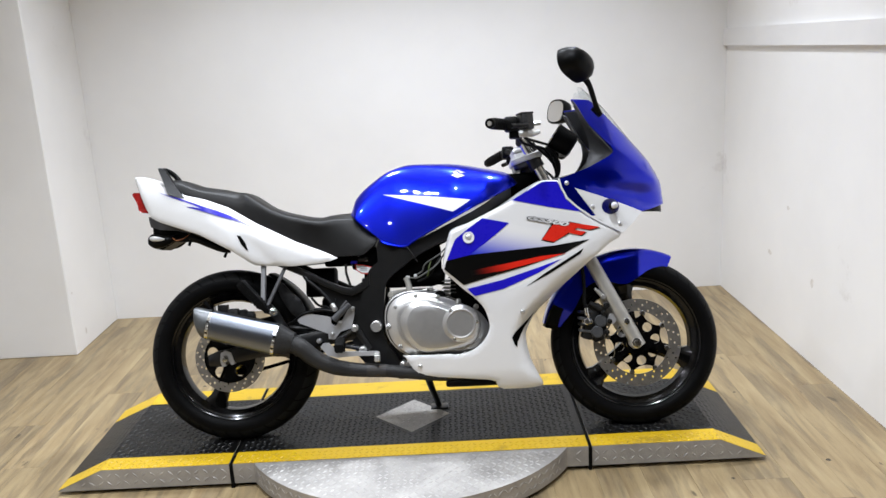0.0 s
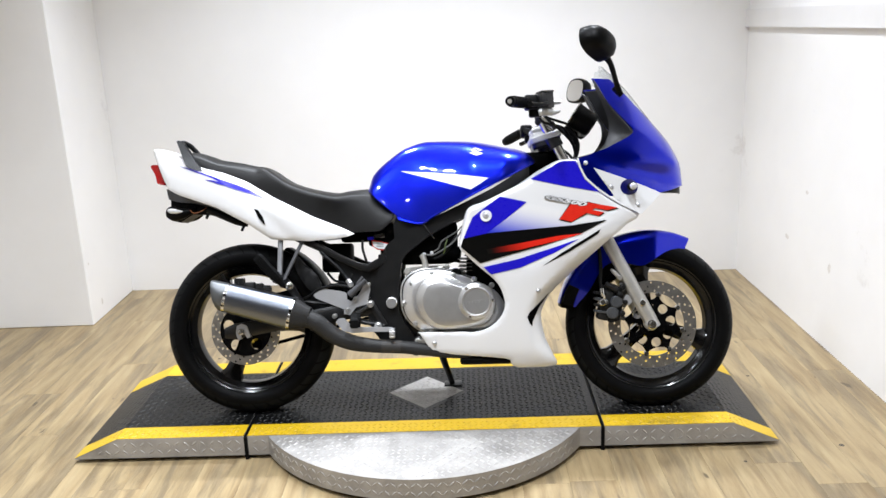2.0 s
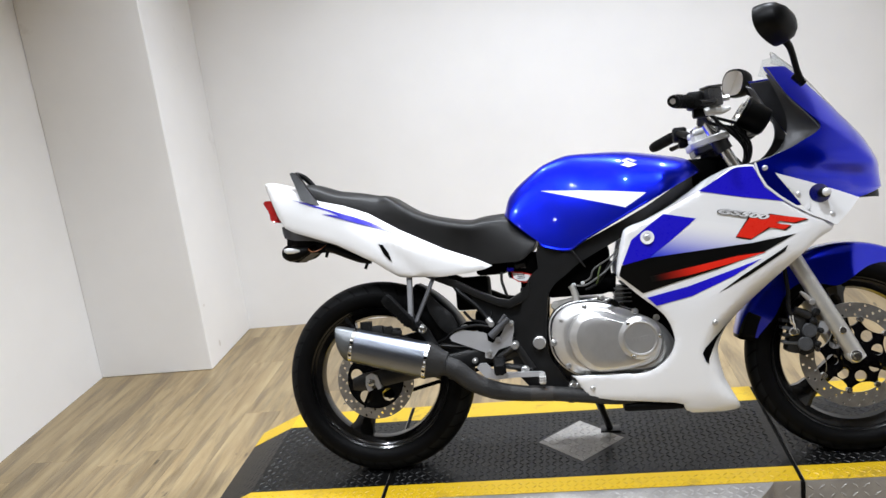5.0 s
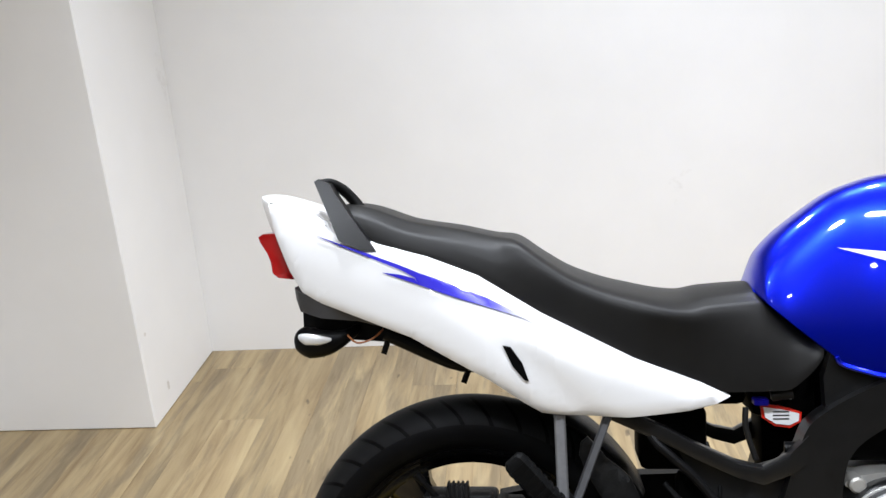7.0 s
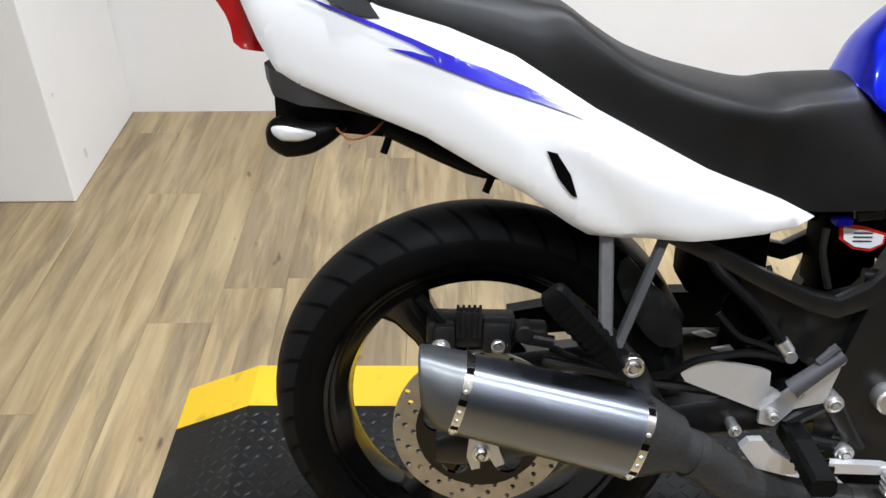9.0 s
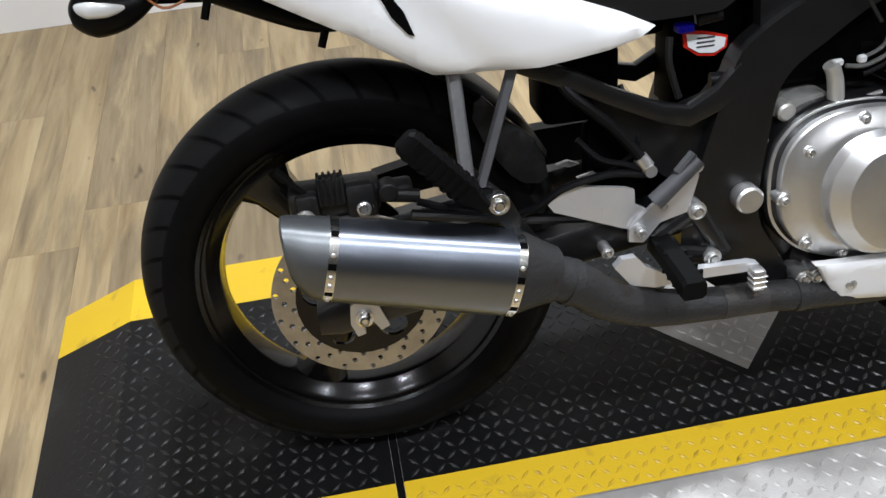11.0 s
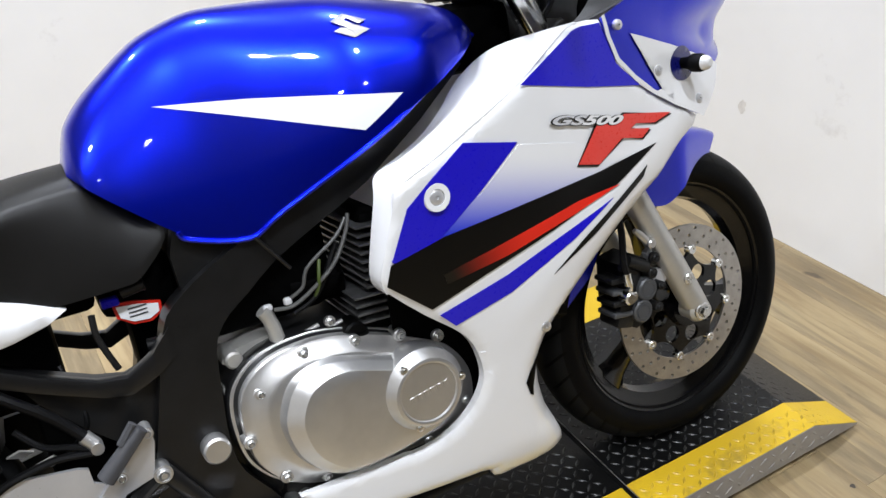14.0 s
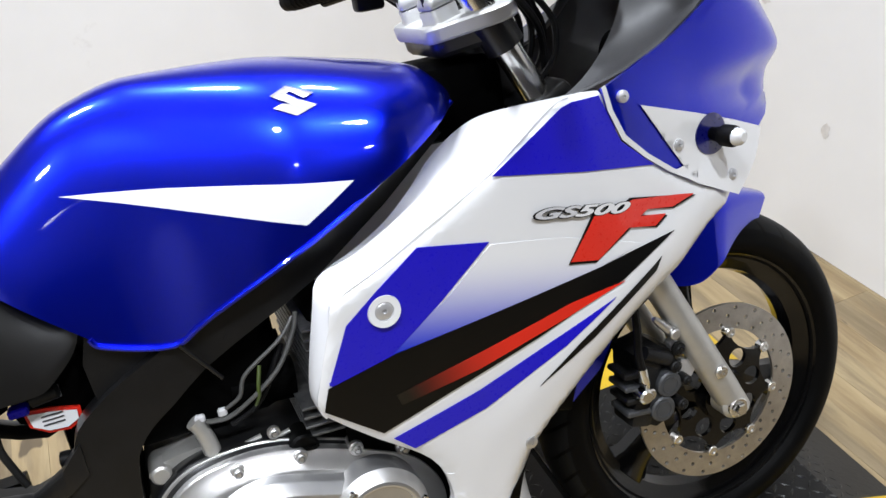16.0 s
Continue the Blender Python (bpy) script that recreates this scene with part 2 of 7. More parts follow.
def curve_table(x, table):
    """Value from (x, value) rows along a smooth curve with no overshoot."""
    if x <= table[0][0]:
        return table[0][1]
    if x >= table[-1][0]:
        return table[-1][1]
    d = [(q[1] - p[1]) / (q[0] - p[0]) for p, q in zip(table, table[1:])]

    def slope(i):
        if i == 0 or i == len(table) - 1:
            return d[0] if i == 0 else d[-1]
        a, b = d[i - 1], d[i]
        return 0.0 if a * b <= 0 else 2 * a * b / (a + b)
    for i in range(len(d)):
        (a, p), (b, q) = table[i], table[i + 1]
        if x <= b:
            h, t = b - a, (x - a) / (b - a)
            return (1 + 2 * t) * (1 - t) ** 2 * p + t * (1 - t) ** 2 * h * slope(i) + t * t * (3 - 2 * t) * q + t * t * (t - 1) * h * slope(i + 1)


def tube(points, radius, sides=12, n=6, caps=True, flat=1.0):
    """A round (or flattened) bar through points; radius is a number or one a point."""
    line = smooth_line(points, n) if n > 1 else [Vector(p) for p in points]
    k = len(points)
    rad = radius if isinstance(radius, (list, tuple)) else [radius] * k
    bm = bmesh.new()
    rings = []
    up = Vector((0, 0, 1))
    for i, p in enumerate(line):
        a, b = line[max(i - 1, 0)], line[min(i + 1, len(line) - 1)]
        d = (b - a).normalized()
        if abs(d.dot(up)) > 0.95:
            up = Vector((1, 0, 0))
        s = d.cross(up).normalized()
        u = s.cross(d)
        up = u
        f = i / (len(line) - 1) * (k - 1)
        j = min(int(f), k - 2)
        r = rad[j] + (rad[j + 1] - rad[j]) * (f - j)
        rings.append([bm.verts.new(p + r * (math.cos(w) * s * flat + math.sin(w) * u)) for w in (math.tau * q / sides for q in range(sides))])
    for a, b in zip(rings, rings[1:]):
        for q in range(sides):
            bm.faces.new((a[q], a[(q + 1) % sides], b[(q + 1) % sides], b[q]))
    if caps:
        bm.faces.new(rings[0])
        bm.faces.new(rings[-1])
    return bm


def lathe(profile, centre=(0, 0, 0), steps=64, start=0.0, stop=math.tau, closed_profile=True):
    """Turns (radius, y) rows round a y axis through centre."""
    bm = bmesh.new()
    full = abs(stop - start - math.tau) < 1e-6
    rings = []
    cx, cy, cz = centre
    for i in range(steps if full else steps + 1):
        w = start + (stop - start) * i / steps
        rings.append([bm.verts.new((cx + r * math.cos(w), cy + y, cz + r * math.sin(w))) for r, y in profile])
    m = len(profile)
    pairs = list(zip(rings, rings[1:])) + ([(rings[-1], rings[0])] if full else [])
    for a, b in pairs:
        for q in range(m if closed_profile else m - 1):
            bm.faces.new((a[q], a[(q + 1) % m], b[(q + 1) % m], b[q]))
    if not full and closed_profile:
        bm.faces.new(rings[0])
        bm.faces.new(rings[-1])
    return bm


def loft(sections, closed=False, caps=True):
    """Skins rows of points of equal count."""
    bm = bmesh.new()
    rings = [[bm.verts.new(p) for p in s] for s in sections]
    m = len(rings[0])
    for a, b in zip(rings, rings[1:]):
        for q in range(m if closed else m - 1):
            bm.faces.new((a[q], a[(q + 1) % m], b[(q + 1) % m], b[q]))
    if caps:
        bm.faces.new(rings[0])
        bm.faces.new(rings[-1])
    return bm


def edge_distance(x, z, pts):
    best = 9.0
    for a, b in zip(pts, pts[1:] + pts[:1]):
        dx, dz = b[0] - a[0], b[1] - a[1]
        t = max(0.0, min(1.0, ((x - a[0]) * dx + (z - a[1]) * dz) / (dx * dx + dz * dz + 1e-12)))
        best = min(best, math.hypot(x - a[0] - t * dx, z - a[1] - t * dz))
    return best


def plate(outline, depth, thick=0.006, cell=0.03, rim=0.0, rounded=0):
    """A panel with the given outline in x and z that lies at y = depth(x, z); thick reaches to its inner side, rim rolls its edge inwards."""
    pts = [(x, z) for x, z in outline]
    if rounded:
        pts = [(p.x, p.z) for p in smooth_line([(x, 0, z) for x, z in pts], rounded, closed=True)]
    bm = bmesh.new()
    bm.faces.new([bm.verts.new((x, 0, z)) for x, z in pts])
    if rim:
        bmesh.ops.inset_region(bm, faces=bm.faces[:], thickness=rim, use_even_offset=True, use_boundary=True)
    bmesh.ops.triangulate(bm, faces=bm.faces[:])
    if cell:
        for axis in (0, 1):
            no = Vector((1, 0, 0)) if axis == 0 else Vector((0, 0, 1))
            lo, hi = min(p[axis] for p in pts), max(p[axis] for p in pts)
            v = lo + cell
            while v < hi - cell * 0.3:
                bmesh.ops.bisect_plane(bm, geom=bm.verts[:] + bm.edges[:] + bm.faces[:], plane_co=no * v, plane_no=no, dist=1e-5)
                v += cell
    for v in bm.verts:
        x, z = v.co.x, v.co.z
        v.co.y = depth(x, z) if callable(depth) else depth
        if rim:
            v.co.y += 0.9 * max(0.0, rim - edge_distance(x, z, pts))
    bmesh.ops.recalc_face_normals(bm, faces=bm.faces)
    if sum(f.normal.y * f.calc_area() for f in bm.faces) > 0:
        bmesh.ops.reverse_faces(bm, faces=bm.faces[:])
    if thick:
        ext = bmesh.ops.extrude_face_region(bm, geom=bm.faces[:], use_keep_orig=True)
        for g in ext["geom"]:
            if isinstance(g, bmesh.types.BMVert):
                g.co.y += thick
    return bm


def cyl(x, y0, y1, z, r, sides=20, bevel=0.0):
    """A round pin along y."""
    if bevel:
        prof = [(0.0001, y0), (r - bevel, y0), (r, y0 + bevel), (r, y1), (0.0001, y1)]
    else:
        prof = [(0.0001, y0), (r, y0), (r, y1), (0.0001, y1)]
    return lathe(prof, (x, 0, z), sides, closed_profile=False)


def hexbolt(x, y, z, r=0.008, h=0.006):
    """A bolt head with a washer, facing -y."""
    return join(cyl(x, y - 0.0015, y + 0.004, z, r * 1.35, 16), lathe([(0.0001, -h), (r * 0.45, -h), (r * 0.5, -h * 0.5), (r * 0.75, -h), (r, -h * 0.8), (r, 0)], (x, y, z), 12, closed_profile=False))


# ---- room ----
BACK, RIGHT, LEFT, PILLAR_Y, PILLAR_X, FRONT = 1.777, 1.615, -2.35, 1.217, -1.783, -4.4
# Past BAY the room widens to SHOP: unseen dark walls added to darken reflections.
BAY, SHOP = -1.3, 3.14


def slab(name, label, category, bm, mat_):
    return tagged(part(name, bm, mat_), label, category, kind="structure")


slab("wall_back", "plain off-white painted wall behind the motorcycle", "wall", box(LEFT - 0.12, RIGHT + 0.12, BACK, BACK + 0.12, 0, CEILING), M_wall)
slab("wall_right", "plain off-white painted side wall with scuff marks", "wall", box(RIGHT, RIGHT + 0.12, BAY, BACK, 0, CEILING), M_wall)
slab("unseen_side_wall", "unseen plain dark grey wall added to darken reflections", "wall", box(SHOP, SHOP + 0.12, FRONT, BAY, 0, CEILING), M_farwall)
slab("unseen_return_wall", "unseen plain dark grey wall added to darken reflections", "wall", box(RIGHT + 0.12, SHOP + 0.12, BAY, BAY + 0.12, 0, CEILING), M_farwall)
slab("wall_left", "plain off-white painted side wall", "wall", box(LEFT - 0.12, LEFT, FRONT, BACK, 0, CEILING), M_wall)
slab("unseen_front_wall", "unseen plain dark grey wall added to darken reflections", "wall", box(LEFT - 0.12, SHOP + 0.12, FRONT - 0.12, FRONT, 0, CEILING), M_farwall)
slab("pillar", "off-white painted corner pillar standing on the plank floor", "pillar", box(LEFT, PILLAR_X, PILLAR_Y, BACK, 0, CEILING, 0.004, 1), M_wall)
slab("ceiling", "plain off-white painted ceiling", "ceiling", box(LEFT - 0.12, SHOP + 0.12, FRONT - 0.12, BACK + 0.12, CEILING, CEILING + 0.1), M_ceil)
slab("ledge", "white painted ledge along the side wall", "ledge", loft([[(x, y, z) for x, z in ((RIGHT - 0.018, z0), (RIGHT, z0), (RIGHT, z0 + 0.088), (RIGHT - 0.018, z0 + 0.088))] for y, z0 in ((BAY, 1.356), (BACK, 1.317))], closed=True), M_ledge)
for lx, ly in LAMPS:
    tagged(part("downlight", lathe([(0.07, 0), (0.095, 0), (0.095, -0.012), (0.075, -0.02), (0.07, -0.02)], (0, 0, 0), 32), M_ledge), "white round recessed ceiling downlight", "downlight", "ceiling downlights").matrix_world = pose(lx, ly, CEILING, 90)



def mesh_panel(y0, y1, z0, z1, x):
    """A framed sheet of expanded metal fixed to the side wall."""
    pan = thing("mesh_panel", "black-framed expanded metal mesh panel fixed to the white wall", "mesh panel")
    w = 0.052
    for a, b, c, d in ((y0, y1, z0, z0 + w), (y0, y1, z1 - w, z1), (y0, y0 + w, z0 + w, z1 - w), (y1 - w, y1, z0 + w, z1 - w)):
        part("frame_bar", box(x, x + 0.034, a, b, c, d, 0.004), M_plastic, pan, "scuffed black steel frame bar")
        if b - a > d - c:
            continue
        for k in range(1, 4):
            part("tape_strip", box(x + 0.0335, x + 0.0355, a + 0.012, b - 0.012, c + (d - c) * k / 4 - 0.05, c + (d - c) * k / 4 + 0.03, 0.001, 1), M_grey, pan, "dull grey strip")
    verts, faces = [], []
    sy, sz, t = 0.03, 0.0135, 0.0028
    for i in range(int((y1 - y0 - 2 * w) / sy) + 1):
        for j in range(int((z1 - z0 - 2 * w) / sz) + 1):
            cy, cz = y0 + w + i * sy + (sy / 2 if j % 2 else 0), z0 + w + j * sz
            for sgn in (1, -1):
                base = len(verts)
                ax = x + 0.016 + 0.003 * sgn
                for py, pz in ((cy, cz), (cy + sgn * sy / 2, cz + sz)):
                    if py > y1 - w + 0.02 or py < y0 + w - 0.02:
                        py = max(y0 + w - 0.015, min(y1 - w + 0.015, py))
                    verts += [(ax - t / 2, py, pz - t / 2), (ax + t / 2, py, pz - t / 2), (ax + t / 2, py, pz + t / 2), (ax - t / 2, py, pz + t / 2)]
                faces += [tuple(base + k for k in f) for f in ((0, 1, 5, 4), (1, 2, 6, 5), (2, 3, 7, 6), (3, 0, 4, 7))]
    me = bpy.data.meshes.new("mesh_sheet")
    me.from_pydata(verts, [], faces)
    me.materials.append(M_plastic)
    ob = new("mesh_sheet", me)
    ob.parent = pan
    tagged(ob, "black expanded metal mesh", kind="stuff")


mesh_panel(-0.62, 0.377, 0.125, 1.15, LEFT + 0.001)


M_scuff = material("faint_scuff", (0.74, 0.71, 0.67), 0.6, vary=0.15, scale=40)


def scuff(m, w, h, seed):
    """A faint uneven smudge lying 1 mm proud of a wall; m turns its z axis out of the wall."""
    r = random.Random(seed)
    bm = bmesh.new()
    ring = [bm.verts.new((w * math.cos(t) * r.uniform(0.55, 1.1), h * math.sin(t) * r.uniform(0.55, 1.1), 0.001)) for t in (math.tau * k / 16 for k in range(16))]
    bm.faces.new(ring)
    ob = part("scuff_mark", bm, M_scuff)
    ob.matrix_world = m
    tagged(ob, "faint brown scuff mark on the white painted wall", "scuff mark", kind="structure")


for k, (y, z, w, h) in enumerate(((0.626, 0.352, 0.022, 0.017), (1.088, 0.37, 0.014, 0.03), (0.9, 0.62, 0.01, 0.02))):
    scuff(pose(RIGHT, y, z, 0, -90, 0), w, h, k)
scuff(pose(PILLAR_X, 1.352, 0.085, 0, 90, 0), 0.02, 0.012, 5)
scuff(pose(PILLAR_X, 1.26, 0.31, 0, 90, 0), 0.008, 0.008, 6)

# ---- platform ----
PL_H, PL_B = 0.087, 0.016
N_Y, F_Y = -0.196, 0.442
N_IN, F_IN = -0.115, 0.330
X0, X1, X2, X3 = -1.284, -0.686, 0.526, 1.117
SLOPE = 0.155
platform = thing("motorcycle_platform", "black tread-plate platform with yellow edges and half-round metal step", "platform", pose(0, 0, 0, 0, 0, -0.7))
for x in (-1.1, -0.75, -0.6, 0.45, 0.6, 0.95):
    for y in (N_Y + 0.06, F_Y - 0.06):
        part("foot", box(x - 0.03, x + 0.03, y - 0.03, y + 0.03, 0.0, PL_B + 0.004, 0.002, 1), M_rubber, platform, "black rubber foot")


def height(x):
    """Height of the deck's top at x."""
    return PL_B + max(0.003, min(1.0, (x - X0) / SLOPE, (X3 - x) / SLOPE) * (PL_H - PL_B))


def deck(x0, x1, y0, y1, lift=0.0, bottom=PL_B):
    xs = sorted({x0, x1, *(x for x in (X0 + SLOPE, X3 - SLOPE) if x0 < x < x1)})
    prof = [(x, height(x) + lift) for x in xs] + [(x, bottom if bottom >= 0 else height(x) + lift + bottom) for x in reversed(xs)]
    return loft([[(x, y, z) for x, z in prof] for y in (y0, y1)], closed=True)


G = 0.006
for a, b, nm in ((X0, X1 - G, "end_deck"), (X1 + G, X2 - G, "centre_deck"), (X2 + G, X3, "end_deck")):
    d = part(nm, deck(a, b, N_Y, F_Y), M_tread, platform, "bare metal tread-plate deck section", angle=20)
    part("black_surface", deck(a + 0.0005, b - 0.0005, N_IN, F_IN, 0.0015, -0.001), M_plate, d, "scuffed black painted tread surface", angle=20)
    part("yellow_stripe", deck(a + 0.0005, b - 0.0005, N_Y + 0.001, N_IN, 0.0018, -0.001), M_yellow, d, "worn yellow edge stripe", angle=20)
    part("yellow_stripe", deck(a + 0.0005, b - 0.0005, F_IN, F_Y - 0.001, 0.0018, -0.001), M_yellow, d, "worn yellow edge stripe", angle=20)
for x in (X1, X2):
    part("rubber_joint", box(x - G, x + G, N_Y - 0.004, F_Y, 0.001, PL_H - 0.001, 0.001, 1), M_rubber, platform, "black rubber joint")
DX, DY, DR = -0.08, 0.10, 0.605
w0 = math.asin((N_Y - DY) / DR)
arc = [(DX + DR * math.cos(w), DY + DR * math.sin(w)) for w in (math.pi - w0 + (w0 * 2 + math.pi) * (i / 48) for i in range(49))]
step = part("half_round_step", loft([[(x, min(y, N_Y - 0.001), z) for x, y in arc] for z in (PL_B, PL_H - 0.003, PL_H)], closed=True), M_tread, platform, "bare metal half-round tread-plate step", angle=30)
D, EY = 0.138, 0.112
dia = part("diamond_plate", loft([[(DX - D, EY, z), (DX, EY - D, z), (DX + D, EY, z), (DX, EY + D, z)] for z in (PL_H + 0.001, PL_H + 0.0026)], closed=True), M_tread, platform, "bare metal diamond-shaped plate")


def lugs(area, inside, lift, pitch=0.0205, length=0.0235, wide=0.0075, tall=0.0022):
    """Raised slanting lugs in a herringbone over an area of the deck, one mesh."""
    verts, faces = [], []
    x0, x1, y0, y1 = area
    nx, ny = int((x1 - x0) / pitch), int((y1 - y0) / pitch)
    for i in range(nx + 1):
        for j in range(ny + 1):
            x, y = x0 + i * pitch, y0 + j * pitch
            if not inside(x, y):
                continue
            w = radians(42 if (i + j) % 2 else -42)
            c, s = math.cos(w), math.sin(w)
            base = len(verts)
            for u, v, h in ((-length / 2, 0, 0), (0, -wide / 2, 0), (length / 2, 0, 0), (0, wide / 2, 0), (-length / 5, 0, tall), (length / 5, 0, tall)):
                px, py = x + u * c - v * s, y + u * s + v * c
                verts.append((px, py, height(px) + lift + h))
            faces += [tuple(base + k for k in f) for f in ((0, 1, 4), (4, 1, 5), (5, 1, 2), (2, 3, 5), (5, 3, 4), (4, 3, 0))]
    me = bpy.data.meshes.new("lugs")
    me.from_pydata(verts, [], faces)
    return me


def lug_part(name, me, mat_, parent, label):
    me.materials.append(mat_)
    ob = new(name, me)
    ob.parent = parent
    return tagged(ob, label, kind="stuff")


def off_joint(x):
    return min(abs(x - X1), abs(x - X2)) > 0.018


def in_diamond(x, y, m=0.0):
    return abs(x - DX) + abs(y - EY) < D + m


lug_part("tread_pattern", lugs((X0 + 0.03, X3 - 0.03, N_IN + 0.012, F_IN - 0.01), lambda x, y: off_joint(x) and not in_diamond(x, y, 0.012), 0.0012), M_lug, platform, "worn black raised lugs")
lug_part("tread_pattern", lugs((X0 + 0.03, X3 - 0.03, N_Y + 0.012, N_IN - 0.008), lambda x, y: off_joint(x), 0.0015), M_lugyellow, platform, "yellow painted raised lugs")
lug_part("tread_pattern", lugs((DX - DR, DX + DR, DY - DR, N_Y - 0.012), lambda x, y: (x - DX) ** 2 + (y - DY) ** 2 < (DR - 0.015) ** 2, -0.0003), M_lugsteel, step, "bright raised lugs")
lug_part("tread_pattern", lugs((DX - D, DX + D, EY - D, EY + D), lambda x, y: in_diamond(x, y, -0.014), 0.0023), M_lugsteel, dia, "bright raised lugs")


def skirt_lugs():
    verts, faces = [], []
    rows = [(x, N_Y - 0.0003, (0, -1)) for x in np.arange(X0 + 0.06, X3 - 0.05, 0.03) if off_joint(x) and not (arc[0][0] - 0.01 < x < arc[-1][0] + 0.01)]
    for i in range(2, 62):
        w = math.pi - w0 + (w0 * 2 + math.pi) * i / 64
        rows.append((DX + DR * math.cos(w), DY + DR * math.sin(w), (math.cos(w), math.sin(w))))
    for k, (x, y, (nx, ny)) in enumerate(rows):
        tx, ty = -ny, nx
        for j, z in enumerate((0.038, 0.066)):
            if z > height(x) - 0.012:
                continue
            w = radians(42 if (k + j) % 2 else -42)
            c, s = math.cos(w), math.sin(w)
            base = len(verts)
            for u, v, h in ((-0.012, 0, 0), (0, -0.003, 0), (0.012, 0, 0), (0, 0.003, 0), (-0.005, 0, 0.0016), (0.005, 0, 0.0016)):
                a, b = u * c - v * s, u * s + v * c
                verts.append((x + tx * a + nx * h, y + ty * a + ny * h, z + b))
            faces += [tuple(base + q for q in f) for f in ((0, 1, 4), (4, 1, 5), (5, 1, 2), (2, 3, 5), (5, 3, 4), (4, 3, 0))]
    me = bpy.data.meshes.new("lugs")
    me.from_pydata(verts, [], faces)
    return me


lug_part("tread_pattern", skirt_lugs(), M_lugsteel, platform, "bright raised lugs")

# ---- motorcycle ----
BIKE = pose(0.003, -0.04, PL_H + 0.001, 0, 0, -1.7) @ pose(0, 0, 0, -15, 0, 0)
bike = thing("motorcycle", "blue and white faired sport motorcycle leaning on its side stand", "motorcycle", BIKE)
RA, FA = (-0.700, 0.026, 0.307), (0.7175, 0.024, 0.292)
FLIP = Matrix.Diagonal((1, -1, 1, 1))
M_fin = material("black_fin_paint", (0.14, 0.14, 0.14), 0.34, 0.6, vary=0.5, scale=60, spec=0.3)
M_cast = material("worn_dark_casting", (0.01, 0.0098, 0.0096), 0.5, 0.2, vary=0.5, scale=35, bump=0.3, fine=300, spec=0.3)
M_rim = material("black_rim_paint", (0.002, 0.002, 0.0022), 0.16, vary=0.3, scale=25, coat=0.1, spec=0.3)


# -- wheels --
def tyre(outer, half, rim_r):
    h = outer - rim_r
    prof = []
    for i in range(25):
        w = -math.pi * 0.5 + math.pi * i / 24
        prof.append((rim_r + h * (0.36 + 0.64 * max(0.0, math.cos(w)) ** 0.95), half * math.sin(w)))
    prof += [(rim_r + h * 0.12, half * 0.93), (rim_r + 0.006, half * 0.8), (rim_r - 0.004, half * 0.72), (rim_r - 0.004, -half * 0.72), (rim_r + 0.006, -half * 0.8), (rim_r + h * 0.12, -half * 0.93)]
    return lathe(prof, (0, 0, 0), 128)


def wheel(name, centre, outer, half, rim_r, label):
    hub = part(name, lathe([(0.012, -0.088), (0.04, -0.088), (0.05, -0.045), (0.04, -0.02), (0.04, 0.02), (0.05, 0.045), (0.04, 0.06), (0.012, 0.06)], (0, 0, 0), 40), M_rim, bike, label)
    hub.location = centre
    part("tyre", tyre(outer, half, rim_r), M_tyre, hub, "black road tyre with slanting grooves", angle=60)
    hw = half * 0.8
    prof = [(rim_r + 0.004, -hw), (rim_r + 0.008, -hw + 0.003), (rim_r + 0.003, -hw + 0.006), (rim_r - 0.006, -hw + 0.009), (rim_r - 0.012, -hw * 0.7), (rim_r - 0.027, -hw * 0.5), (rim_r - 0.033, 0),
            (rim_r - 0.027, hw * 0.5), (rim_r - 0.012, hw * 0.7), (rim_r - 0.006, hw - 0.009), (rim_r + 0.003, hw - 0.006), (rim_r + 0.008, hw - 0.003), (rim_r + 0.004, hw), (rim_r - 0.002, hw - 0.004), (rim_r - 0.004, 0), (rim_r - 0.002, -hw + 0.004)]
    part("rim", lathe(prof, (0, 0, 0), 96), M_rim, hub, "black cast rim", angle=30)
    return hub


def spoke(angle, r1, wide0=0.026, wide1=0.034):
    secs = []
    for r, hw_, th in ((0.03, wide0, 0.03), (0.08, wide0 * 0.9, 0.022), (0.13, wide0 * 0.95, 0.018), (r1 - 0.03, wide1 * 0.9, 0.02), (r1, wide1 * 1.4, 0.026)):
        secs.append([(r, -th, -hw_ * 0.55), (r, -th * 0.6, -hw_), (r, th * 0.6, -hw_), (r, th, -hw_ * 0.55), (r, th, hw_ * 0.55), (r, th * 0.6, hw_), (r, -th * 0.6, hw_), (r, -th, hw_ * 0.55)])
    return moved(loft(secs, closed=True), pose(0, 0, 0, 0, -angle, 0))


